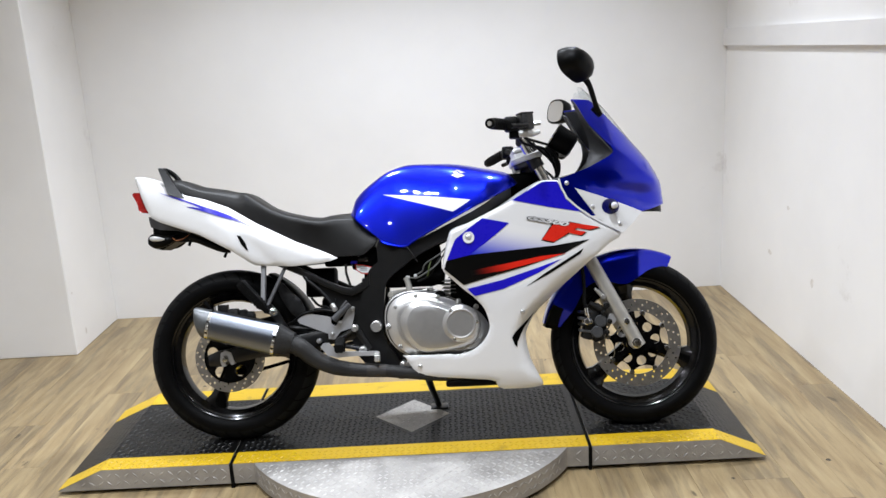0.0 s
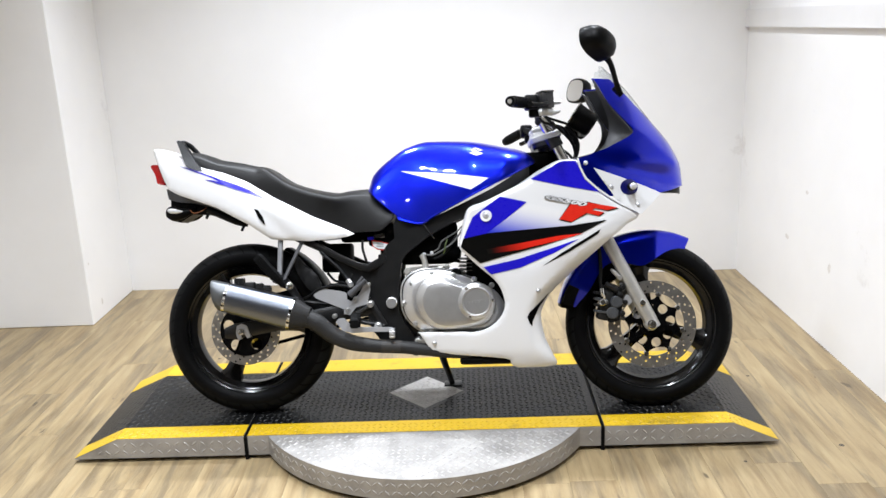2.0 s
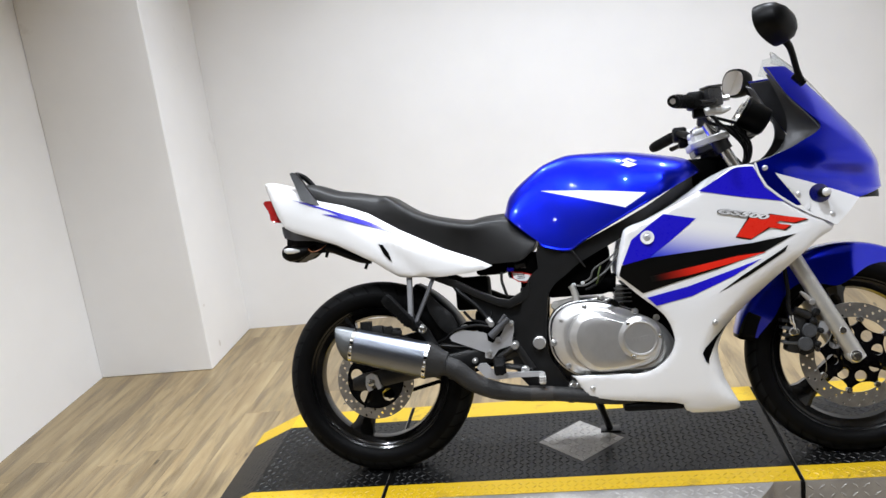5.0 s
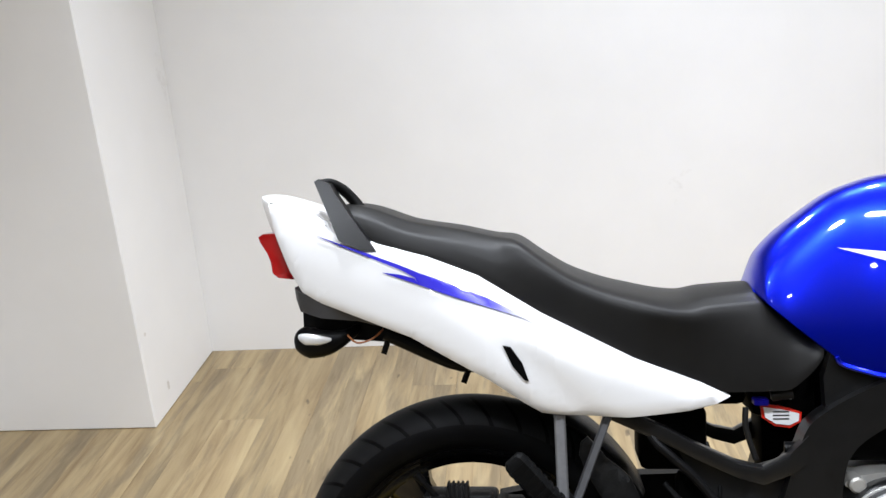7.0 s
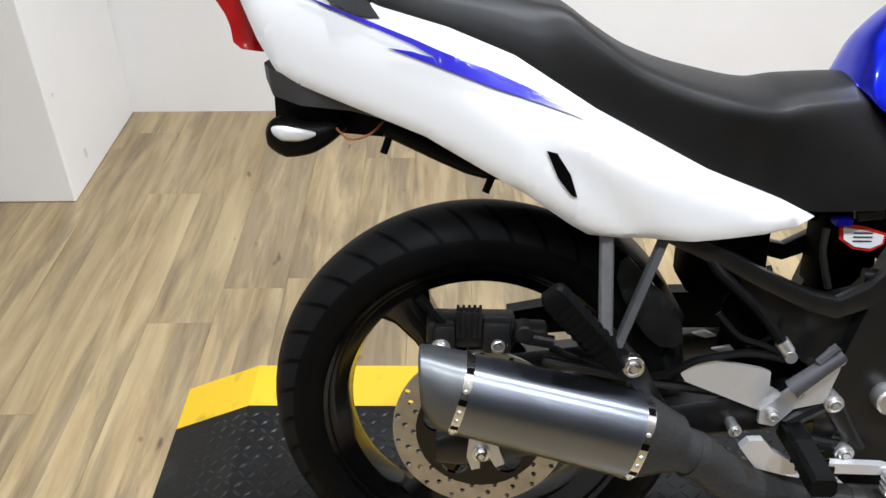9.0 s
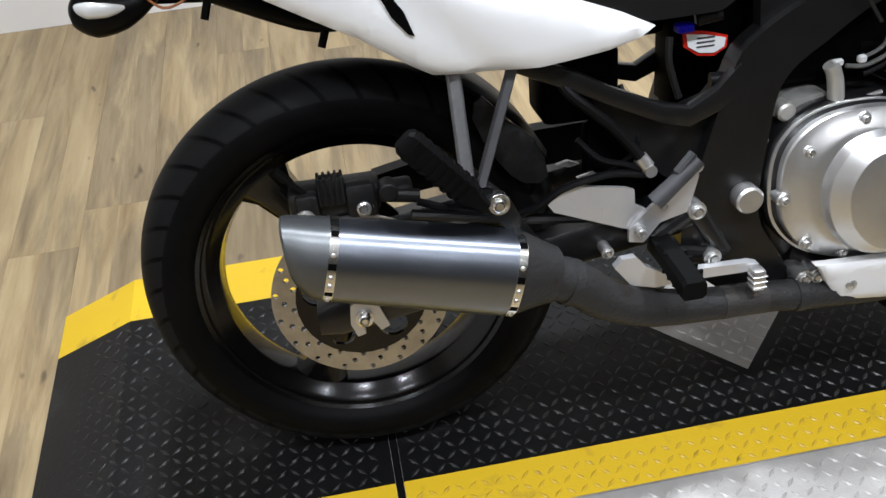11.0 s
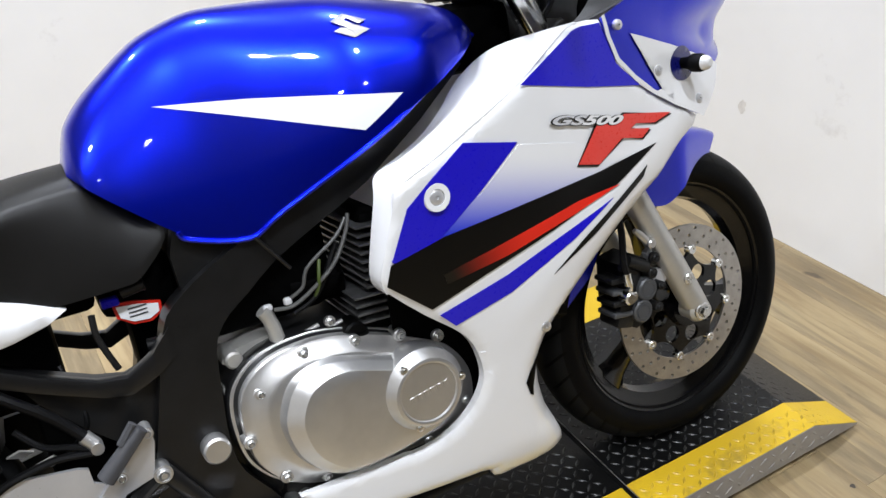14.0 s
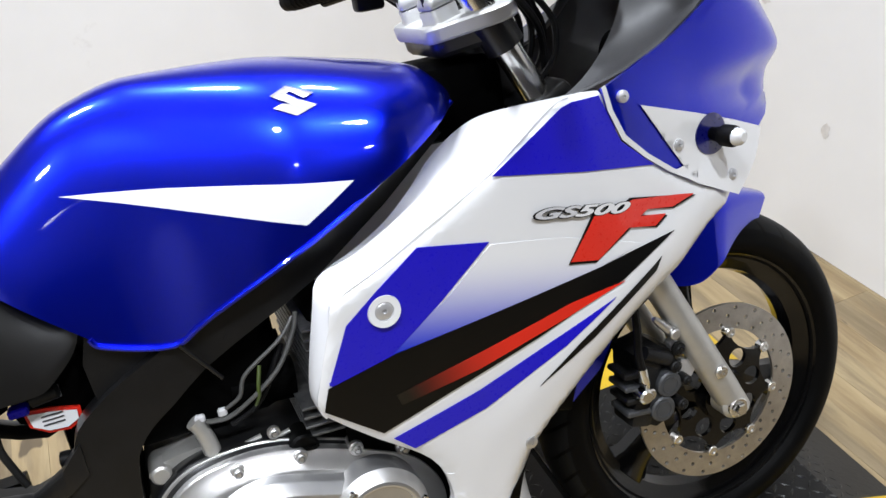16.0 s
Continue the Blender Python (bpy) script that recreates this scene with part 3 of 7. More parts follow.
def brake_disc(parent, y, r_out, r_in, rows, r_hole, thick=0.005):
    """A ring drilled through in slanting rows of three round holes."""
    bm = bmesh.new()
    n = rows * 3

    def at(r, a, yy):
        return bm.verts.new((r * math.cos(a), yy, r * math.sin(a)))
    for i in range(n):
        for k in range(3):
            a0, a1 = math.tau * i / n, math.tau * (i + 1) / n
            r0, r1 = (r_in + (r_out - r_in) * q / 3 for q in (k, k + 1))
            rim_ = [(r0, a0 + (a1 - a0) * q / 4) for q in range(4)] + [(r0 + (r1 - r0) * q / 4, a1) for q in range(4)] + [(r1, a1 + (a0 - a1) * q / 4) for q in range(4)] + [(r1 + (r0 - r1) * q / 4, a0) for q in range(4)]
            edges = [[at(r, a, yy) for r, a in rim_] for yy in (y, y + thick)]
            if (i + k) % 3 == 0:
                rc, ac = (r0 + r1) / 2, (a0 + a1) / 2
                cx, cz = rc * math.cos(ac), rc * math.sin(ac)
                turn = [math.atan2(v.co.z - cz, v.co.x - cx) for v in edges[0]]
                holes = [[bm.verts.new((cx + r_hole * math.cos(w), yy, cz + r_hole * math.sin(w))) for w in turn] for yy in (y, y + thick)]
                for q in range(16):
                    p = (q + 1) % 16
                    for e, h in zip(edges, holes):
                        bm.faces.new((e[q], e[p], h[p], h[q]))
                    bm.faces.new((holes[0][q], holes[0][p], holes[1][p], holes[1][q]))
            else:
                for e in edges:
                    bm.faces.new(e)
            for side, first in ((0, 0), (2, 8)):
                if k == side:
                    for q in range(first, first + 4):
                        bm.faces.new((edges[0][q], edges[0][q + 1], edges[1][q + 1], edges[1][q]))
    bmesh.ops.remove_doubles(bm, verts=bm.verts[:], dist=1e-5)
    bmesh.ops.recalc_face_normals(bm, faces=bm.faces[:])
    return part("brake_disc", bm, M_disc, parent, "drilled steel brake disc", angle=30)


def carrier(parent, r_in, r_out, y0, y1, count, r_hole, at, turn=0.0, scallop=0.0):
    """A flat carrier with round holes through it, cut back between its outer lugs."""
    bm = bmesh.new()
    n = 24
    for k in range(count):
        a0, a1 = (math.tau * (k + d) / count + radians(turn) for d in (-0.5, 0.5))
        mid = (a0 + a1) / 2
        c = Vector((at * math.cos(mid), 0, at * math.sin(mid)))
        rim_ = [(r_in, a1 + (a0 - a1) * q / 6) for q in range(6)] + [(r_in + (r_out - r_in) * q / 6, a0) for q in range(6)] + [(r_out - scallop * math.sin(math.pi * q / 6) ** 0.6, a0 + (a1 - a0) * q / 6) for q in range(6)] + [(r_out + (r_in - r_out) * q / 6, a1) for q in range(6)]
        outer_ = [Vector((r * math.cos(a), 0, r * math.sin(a))) for r, a in rim_]
        step_ = [math.atan2((p - c).z, (p - c).x) for p in outer_]
        inner_ = [c + Vector((math.cos(w), 0, math.sin(w))) * r_hole for w in step_]
        vo = [[bm.verts.new(p + Vector((0, y, 0))) for p in outer_] for y in (y0, y1)]
        vi = [[bm.verts.new(p + Vector((0, y, 0))) for p in inner_] for y in (y0, y1)]
        for q in range(n):
            r = (q + 1) % n
            for side in (0, 1):
                bm.faces.new((vo[side][q], vo[side][r], vi[side][r], vi[side][q]))
            bm.faces.new((vi[0][q], vi[0][r], vi[1][r], vi[1][q]))
            if q < 6 or 12 <= q < 18:
                bm.faces.new((vo[0][q], vo[0][r], vo[1][r], vo[1][q]))
    bmesh.ops.remove_doubles(bm, verts=bm.verts[:], dist=1e-5)
    return part("disc_carrier", bm, M_rim, parent, "black disc carrier with round holes", angle=30)


front = wheel("front_wheel", FA, 0.292, 0.054, 0.222, "black three-spoke front wheel")
rear = wheel("rear_wheel", RA, 0.303, 0.061, 0.222, "black three-spoke rear wheel")
for hub_, a0 in ((front, 100), (rear, 245)):
    for k in range(3):
        part("spoke", spoke(a0 + 120 * k, 0.2), M_rim, hub_)
brake_disc(front, -0.07, 0.151, 0.109, 22, 0.0035)
carrier(front, 0.03, 0.103, -0.074, -0.067, 8, 0.0165, 0.063, 10, 0.022)
for k in range(8):
    w = math.tau * (k + 0.71) / 8
    part("disc_button", moved(join(lathe([(0.0045, -0.0785), (0.0075, -0.0785), (0.0088, -0.077), (0.0088, -0.064), (0.0045, -0.064)], (0, 0, 0), 18), cyl(0, -0.0765, -0.07, 0, 0.0046, 12)), Matrix.Translation((0.1035 * math.cos(w), 0, 0.1035 * math.sin(w)))), M_bright, front)
brake_disc(rear, -0.094, 0.122, 0.088, 18, 0.004)
carrier(rear, 0.03, 0.09, -0.097, -0.091, 5, 0.02, 0.062, 20)

# -- swingarm, chain side, rear brake --
arm = part("swingarm", join(*[loft([[(x, s * y + dy, z + dz) for dy, dz in ((-0.014, -h), (0.014, -h), (0.018, -h * 0.7), (0.018, h * 0.7), (0.014, h), (-0.014, h), (-0.018, h * 0.7), (-0.018, -h * 0.7))] for x, y, z, h in ((-0.16, 0.08, 0.39, 0.028), (-0.3, 0.092, 0.372, 0.028), (-0.55, 0.1, 0.335, 0.024), (-0.73, 0.1, 0.307, 0.026), (-0.76, 0.1, 0.303, 0.018))], closed=True) for s in (-1, 1)],
                             tube([(-0.24, -0.1, 0.385), (-0.26, 0.1, 0.385)], 0.03, 14, 1)), M_frame, bike, "black box-section swingarm")
part("chain_adjuster", plate([(RA[0] + x, RA[2] + z) for x, z in ((-0.016, 0.02), (-0.019, -0.008), (-0.012, -0.028), (-0.001, -0.025), (-0.003, -0.01), (0.004, -0.004), (0.011, -0.008), (0.02, -0.023), (0.032, -0.018), (0.026, -0.001), (0.019, 0.02), (0.0, 0.028))], -0.125, 0.02, 0, 0.0025), M_heel, arm, "cast aluminium axle bracket with two prongs", angle=50)
part("axle_nut", moved(hexbolt(0, 0, 0, 0.009, 0.008), Matrix.Translation((RA[0], -0.126, RA[2]))), M_bright, arm)
caliper = part("rear_caliper", join(box(-0.775, -0.655, -0.062, -0.01, 0.428, 0.468, 0.008), box(-0.765, -0.735, -0.074, -0.05, 0.425, 0.468, 0.006), box(-0.70, -0.662, -0.076, -0.05, 0.428, 0.475, 0.006), box(-0.735, -0.70, -0.07, -0.05, 0.447, 0.487, 0.004), box(-0.66, -0.612, -0.066, -0.03, 0.44, 0.462, 0.007), box(-0.72, -0.66, -0.055, -0.015, 0.39, 0.44, 0.01), cyl(-0.645, -0.078, -0.05, 0.458, 0.0125, 16, 0.002), tube([(-0.655, -0.066, 0.452), (-0.605, -0.07, 0.445)], 0.009, 12, 1)), M_cast, bike, "dark grey rear brake caliper", angle=30)
for k in range(5):
    part("caliper_fin", box(-0.7345 + 0.0075 * k, -0.7305 + 0.0075 * k, -0.074, -0.05, 0.45, 0.4895, 0.001, 1), M_cast, caliper)
part("bleed_nipple", join(tube([(-0.752, -0.06, 0.465), (-0.775, -0.06, 0.492)], [0.0055, 0.004], 10, 1), tube([(-0.772, -0.06, 0.489), (-0.784, -0.06, 0.503)], 0.0065, 10, 1)), M_rubber, caliper, "rubber-capped bleed nipple")
for x, z in ((-0.755, 0.437), (-0.679, 0.442)):
    part("caliper_bolt", hexbolt(x, -0.074, z, 0.0095, 0.008), M_alu, caliper)
part("torque_arm", tube([(-0.62, -0.09, 0.43), (-0.45, -0.1, 0.40), (-0.27, -0.11, 0.385)], 0.007, 8), M_frame, bike)
part("hugger", lathe([(0.312, -0.05), (0.318, -0.035), (0.318, 0.055), (0.312, 0.07), (0.308, 0.07), (0.314, 0.055), (0.314, -0.035), (0.308, -0.05)], RA, 20, radians(28), radians(64)), M_plastic, bike, "black plastic rear mudguard")
part("chain_guard", loft([[(x, 0.075, z - h), (x, 0.105, z - h), (x, 0.105, z + h), (x, 0.075, z + h)] for x, z, h in ((-0.66, 0.40, 0.02), (-0.5, 0.425, 0.028), (-0.3, 0.43, 0.03))], closed=True), M_plastic, bike, "black plastic chain guard")
part("chain", tube([(-0.70, 0.085, 0.39), (-0.2, 0.085, 0.43), (-0.16, 0.085, 0.39), (-0.2, 0.085, 0.35), (-0.70, 0.085, 0.225)], 0.007, 6, 5), M_dark, bike)
part("sprocket", moved(lathe([(0.05, -0.003), (0.083, -0.003), (0.083, 0.003), (0.05, 0.003)], (RA[0], 0.09, RA[2]), 44), Matrix.Identity(4)), M_dark, bike)

# -- frame --
SPAR = [(0.325, 0.862), (0.176, 0.776), (0.04, 0.712), (-0.06, 0.667), (-0.133, 0.633), (-0.168, 0.611), (-0.193, 0.59), (-0.206, 0.56), (-0.22, 0.515), (-0.244, 0.431), (-0.256, 0.39), (-0.262, 0.332), (-0.225, 0.27), (-0.167, 0.232), (-0.099, 0.245), (-0.118, 0.296), (-0.146, 0.338), (-0.156, 0.385), (-0.15, 0.461), (-0.143, 0.522), (-0.133, 0.547), (-0.115, 0.567), (-0.085, 0.588), (-0.04, 0.622), (0.035, 0.66), (0.106, 0.696), (0.31, 0.816)]


def spar_y(x, z):
    return -0.118 - 0.02 * max(0.0, min(1.0, (x + 0.1) / 0.3)) + 0.03 * max(0.0, (0.3 - z) / 0.08) * 0.2 + 0.35 * max(0.0, x - 0.12)


for s in (1, -1):
    bm = plate(SPAR, spar_y, 0.035, 0, 0.014, 2)
    frame_ = part("frame_spar", bm if s == 1 else moved(bm, FLIP), M_frame, bike, "black painted perimeter frame spar", angle=24)
    rail = loft([[(x, (-y - 0.009) * s, z - h), (x, (-y + 0.009) * s, z - h), (x, (-y + 0.009) * s, z + h), (x, (-y - 0.009) * s, z + h)] for x, y, z, h in ((-0.195, 0.1, 0.556, 0.02), (-0.222, 0.1, 0.532, 0.016), (-0.258, 0.1, 0.515, 0.013), (-0.292, 0.1, 0.523, 0.012), (-0.355, 0.1, 0.553, 0.012), (-0.40, 0.1, 0.578, 0.013), (-0.54, 0.098, 0.642, 0.013), (-0.75, 0.085, 0.735, 0.012), (-0.92, 0.06, 0.80, 0.01))], closed=True)
    bmesh.ops.bevel(rail, geom=[e for e in rail.edges if abs((e.verts[0].co - e.verts[1].co).x) > 0.03], offset=0.004, segments=2, affect="EDGES", profile=0.6)
    part("seat_rail", rail, M_frame, bike, "black seat rail tube")
    if s == 1:
        part("frame_joint", tube([(-0.062, -0.1195, 0.662), (-0.026, -0.1225, 0.609)], 0.0026, 8, 1), M_frame, frame_)
        part("pivot_cap", cyl(-0.178, -0.129, -0.10, 0.394, 0.019, 28, 0.003), M_alu, frame_, "silver pivot cap")
        for x, z in ((-0.251, 0.392), (-0.226, 0.318), (-0.09, 0.262), (-0.072, 0.262)):
            part("frame_bolt", join(hexbolt(x, -0.128, z, 0.0092, 0.007), cyl(x, -0.127, -0.09, z, 0.0118, 16)), M_alu, frame_)
part("frame_gusset", plate([(-0.396, 0.583), (-0.355, 0.56), (-0.292, 0.53), (-0.258, 0.521), (-0.228, 0.53), (-0.205, 0.557), (-0.2, 0.5), (-0.235, 0.4), (-0.283, 0.43), (-0.322, 0.47), (-0.365, 0.523)], -0.088, 0.02, 0, 0.003), M_frame, bike, "black frame gusset below the seat rail", angle=40)
part("side_cover", plate([(-0.155, 0.70), (-0.06, 0.655), (-0.075, 0.63), (-0.15, 0.592), (-0.165, 0.61), (-0.168, 0.66)], -0.095, 0.02, 0, 0.005), M_frame, bike, "black plastic side cover")
part("foot_bracket_arm", join(tube([(-0.249, -0.115, 0.391), (-0.205, -0.115, 0.316)], 0.012, 10, 1, flat=0.6), tube([(-0.249, -0.115, 0.391), (-0.315, -0.115, 0.35)], 0.011, 10, 1), tube([(-0.205, -0.115, 0.316), (-0.30, -0.115, 0.335)], 0.009, 10, 1)), M_frame, bike, "black foot peg bracket arm")

# -- engine --
M_yoke = material("silver_yoke_paint", (0.42, 0.42, 0.41), 0.42, 0.3, vary=0.08, scale=20, bump=0.05)
E_OUT = [(0.04 + (x - 0.04) * 1.035, 0.385 + (z - 0.385) * 1.035) for x, z in ((-0.133, 0.405), (-0.127, 0.453), (-0.1, 0.484), (-0.06, 0.498), (0.0, 0.498), (0.065, 0.479), (0.135, 0.448), (0.178, 0.42), (0.205, 0.37), (0.198, 0.315), (0.16, 0.29), (0.075, 0.285), (-0.025, 0.288), (-0.085, 0.309), (-0.123, 0.352))]
E_IN = [(-0.087, 0.398), (-0.079, 0.437), (-0.054, 0.466), (-0.001, 0.474), (0.081, 0.447), (0.135, 0.437), (0.17, 0.40), (0.155, 0.335), (0.082, 0.309), (-0.017, 0.306), (-0.069, 0.345)]


def scaled(pts, k, cx, cz):
    return [(cx + (x - cx) * k, cz + (z - cz) * k) for x, z in pts]


def dome(pts, rows, cx, cz):
    """A cast cover: one rounded outline stepped outwards in (scale, y) rows and closed."""
    base = [(p.x, p.z) for p in smooth_line([(x, 0, z) for x, z in pts], 6, closed=True)]
    bm = loft([[(x, y, z) for x, z in scaled(base, k, cx, cz)] for k, y in rows], closed=True, caps=False)
    bm.verts.ensure_lookup_table()
    n = len(base)
    bm.faces.new(bm.verts[len(bm.verts) - n:])
    return bm


engine = part("engine", join(dome(E_OUT, ((1.0, 0.13), (1.07, 0.1), (1.07, -0.1), (1.06, -0.108), (1.0, -0.118)), 0.04, 0.385), box(-0.14, 0.02, -0.09, 0.09, 0.27, 0.47, 0.02), box(-0.1, 0.19, -0.1, 0.1, 0.235, 0.3, 0.02)), M_frame, bike, "black and silver parallel-twin engine", angle=40)
part("gasket_flange", dome(E_OUT, ((1.05, -0.1085), (1.05, -0.1125), (1.04, -0.1135), (0.98, -0.1135)), 0.04, 0.385), M_alu, engine, "cast aluminium crankcase edge", angle=40)
part("engine_cover", dome(E_OUT, ((1.0, -0.114), (1.0, -0.127), (0.99, -0.130), (0.965, -0.1312), (0.93, -0.1335), (0.88, -0.138), (0.83, -0.143), (0.79, -0.1455), (0.7, -0.1465)), 0.04, 0.385), M_alu, engine, "cast aluminium engine side cover", angle=22)
part("cover_dome", dome(E_IN, ((1.06, -0.143), (1.04, -0.146), (1.01, -0.158), (1.0, -0.1605), (0.985, -0.162), (0.875, -0.174), (0.86, -0.1755), (0.845, -0.176), (0.6, -0.177)), 0.05, 0.39), M_alu, engine, "raised cast aluminium clutch cover", angle=22)
CAPX, CAPZ = 0.112, 0.395
cap = part("clutch_cap", lathe([(0.0001, -0.189), (0.043, -0.189), (0.0445, -0.1915), (0.047, -0.192), (0.051, -0.191), (0.060, -0.179), (0.062, -0.176), (0.062, -0.14)], (CAPX, 0, CAPZ), 64, closed_profile=False), M_alu, engine, "round cast aluminium cap", angle=22)
for w in (125, 5, 245):
    part("cap_screw", moved(hexbolt(0, 0, 0, 0.0045, 0.003), Matrix.Translation((CAPX + 0.054 * math.cos(radians(w)), -0.189, CAPZ + 0.054 * math.sin(radians(w))))), M_bright, cap)
for i in range(6):
    bar = box(-0.0032, 0.0032, -0.0008, 0.0, -0.0048, 0.0048, 0.0004, 1)
    part("cap_lettering", moved(bar, pose(CAPX - 0.026 + i * 0.0106, -0.189, CAPZ - 0.004 + i * 0.0016, 0, -9, 0)), M_alu, cap)
for x_, z_ in ((-0.1355, 0.392), (-0.107, 0.456), (-0.038, 0.491), (0.037, 0.483), (0.106, 0.468), (0.165, 0.446), (-0.098, 0.322), (-0.043, 0.300), (0.03, 0.292), (0.12, 0.292), (0.19, 0.33)):
    part("cover_bolt", join(hexbolt(x_, -0.136, z_, 0.0058, 0.006), cyl(x_, -0.136, -0.11, z_, 0.0095, 16, 0.002)), M_alu, engine)
part("oil_filler_cap", join(cyl(0.045, -0.128, -0.09, 0.487, 0.019, 24, 0.003), box(0.03, 0.06, -0.131, -0.126, 0.484, 0.49, 0.001)), M_plastic, engine, "black oil filler cap")
part("breather", tube([(-0.056, -0.1, 0.478), (-0.058, -0.1, 0.492), (-0.061, -0.1, 0.525), (-0.066, -0.1, 0.545), (-0.072, -0.1, 0.556)], [0.0165, 0.0115, 0.0105, 0.01, 0.01], 16, 3), M_fork, engine, "cast aluminium breather elbow")
part("cover_lug", join(plate([(-0.13, 0.508), (-0.117, 0.51), (-0.07, 0.515), (-0.045, 0.5), (-0.06, 0.47), (-0.12, 0.44), (-0.14, 0.447), (-0.137, 0.47), (-0.125, 0.485), (-0.138, 0.495)], -0.092, 0.04, 0, 0.004, 2), cyl(-0.123, -0.101, -0.07, 0.4985, 0.0125, 20, 0.003), cyl(-0.136, -0.099, -0.07, 0.456, 0.011, 18, 0.003)), M_fork, engine, "cast aluminium crankcase lugs")
for x0, z0, x1, z1 in ((-0.047, 0.503, 0.0, 0.512), (-0.03, 0.494, 0.035, 0.507)):
    part("case_rib", tube([(x0, -0.105, z0), (x1, -0.105, z1)], 0.0032, 8, 1), M_alu, engine)
part("case_bolt", hexbolt(0.015, -0.112, 0.514, 0.006, 0.006), M_alu, engine)
for k in range(12):
    z = 0.497 + k * 0.0125
    part("cooling_fin", moved(box(-0.045 if k < 4 else -0.024, 0.03, -0.125, 0.125, -0.0016, 0.0016, 0.001, 1), pose(0.098, 0, z, 0, 3, 0)), M_fin, engine)
part("cylinder_block", moved(box(-0.02, 0.02, -0.105, 0.105, -0.01, 0.19, 0.01), pose(0.098, 0, 0.46, 0, 3, 0)), M_dark, engine, "black cylinder block")

# -- dark parts and added dark fillers between frame and wheel --
M_print = material("light_grey_print", (0.5, 0.5, 0.51), 0.4, vary=0.04)
M_lid = material("grey_caliper_paint", (0.055, 0.057, 0.06), 0.45, 0.2, vary=0.15, scale=30, bump=0.06)
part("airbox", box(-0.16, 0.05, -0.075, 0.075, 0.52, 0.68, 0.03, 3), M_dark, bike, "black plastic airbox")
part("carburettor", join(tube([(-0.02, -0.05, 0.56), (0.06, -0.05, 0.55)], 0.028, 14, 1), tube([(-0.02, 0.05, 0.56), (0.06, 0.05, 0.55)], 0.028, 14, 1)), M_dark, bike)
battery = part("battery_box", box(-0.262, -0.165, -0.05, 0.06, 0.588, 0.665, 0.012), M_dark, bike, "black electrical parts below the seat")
# Three filler blocks added so that no bright floor shows through below the seat.
part("seat_gap_filler", box(-0.36, -0.265, -0.04, 0.06, 0.604, 0.67, 0.012), M_dark, battery)
part("rear_gap_filler", box(-0.43, -0.325, -0.04, 0.05, 0.5, 0.602, 0.012), M_dark, bike, "near-black filler block added ahead of the rear wheel")
part("left_gap_filler", box(-0.23, -0.15, 0.03, 0.1, 0.38, 0.585, 0.01), M_dark, bike, "near-black filler block added behind the frame")
LABEL = [(-0.25, 0.611), (-0.218, 0.606), (-0.189, 0.597), (-0.19, 0.582), (-0.206, 0.573), (-0.229, 0.576), (-0.247, 0.589)]
part("warning_label", plate(LABEL, -0.055, 0.004, 0, 0.001), M_red, battery, "white label with a red border")
part("warning_label_face", plate([(-0.2185 + (x + 0.2185) * 0.86, 0.5915 + (z - 0.5915) * 0.74) for x, z in LABEL], -0.057, 0.001, 0, 0), M_white, battery)
part("blue_connector", box(-0.262, -0.24, -0.07, -0.052, 0.611, 0.622, 0.002, 1), M_bluedecal, battery, "blue cable connector")
part("relay", tube([(-0.235, -0.062, 0.625), (-0.205, -0.066, 0.63)], 0.009, 12, 1), M_cast, battery, "dark grey relay")
part("relay", tube([(-0.222, -0.08, 0.55), (-0.2, -0.084, 0.55)], 0.01, 12, 1), M_hose, battery, "black relay")
# Filler panel added to keep the space ahead of the rear wheel dark.
part("inner_panel", box(-0.375, -0.22, -0.045, -0.01, 0.36, 0.50, 0.015), M_dark, bike, "near-black filler panel added ahead of the rear wheel")
# Sheet and block added as dark backing between engine and fairing.
part("fairing_gap_filler", plate([(0.1, 0.27), (0.3, 0.27), (0.3, 0.42), (0.24, 0.5), (0.1, 0.56)], -0.128, 0.004, 0.03), M_dark, bike, "near-black filler sheet added inside the fairing")
part("front_gap_filler", box(0.14, 0.215, -0.09, 0.09, 0.26, 0.46, 0.02), M_dark, bike, "near-black filler block added for the dark engine front")
for s in (1, -1):
    part("header_pipe", tube([(0.13, -0.05 * s, 0.53), (0.21, -0.055 * s, 0.52), (0.262, -0.06 * s, 0.45), (0.265, -0.062 * s, 0.34), (0.235, -0.064 * s, 0.25), (0.17, -0.066 * s, 0.222)], 0.02, 14, 5), M_pipe, bike, "dark header pipe")
part("mud_flap", plate([(-0.511, 0.56), (-0.482, 0.525), (-0.446, 0.494), (-0.429, 0.438), (-0.462, 0.432), (-0.495, 0.467), (-0.525, 0.53)], lambda x, z: -0.055 - 0.2 * (x + 0.47) ** 2, 0.006, 0.02, 0.004, 2), M_cast, bike, "worn dark plastic mud flap ahead of the rear wheel")
part("brake_hose", tube([(-0.455, -0.07, 0.64), (-0.43, -0.09, 0.60), (-0.415, -0.105, 0.57), (-0.392, -0.112, 0.548), (-0.36, -0.115, 0.518), (-0.335, -0.117, 0.487), (-0.318, -0.122, 0.464)], 0.0072, 10), M_hose, bike, "grey rubber brake hose")
part("hose_clip", join(tube([(-0.327, -0.119, 0.476), (-0.317, -0.122, 0.462)], 0.0095, 12, 1), cyl(-0.316, -0.132, -0.112, 0.459, 0.008, 12)), M_alu, bike, "silver hose clip")
part("brake_hose", tube([(-0.40, -0.09, 0.50), (-0.375, -0.105, 0.475), (-0.345, -0.118, 0.468), (-0.325, -0.122, 0.46)], 0.0045, 8), M_hose, bike, "thin black hose")
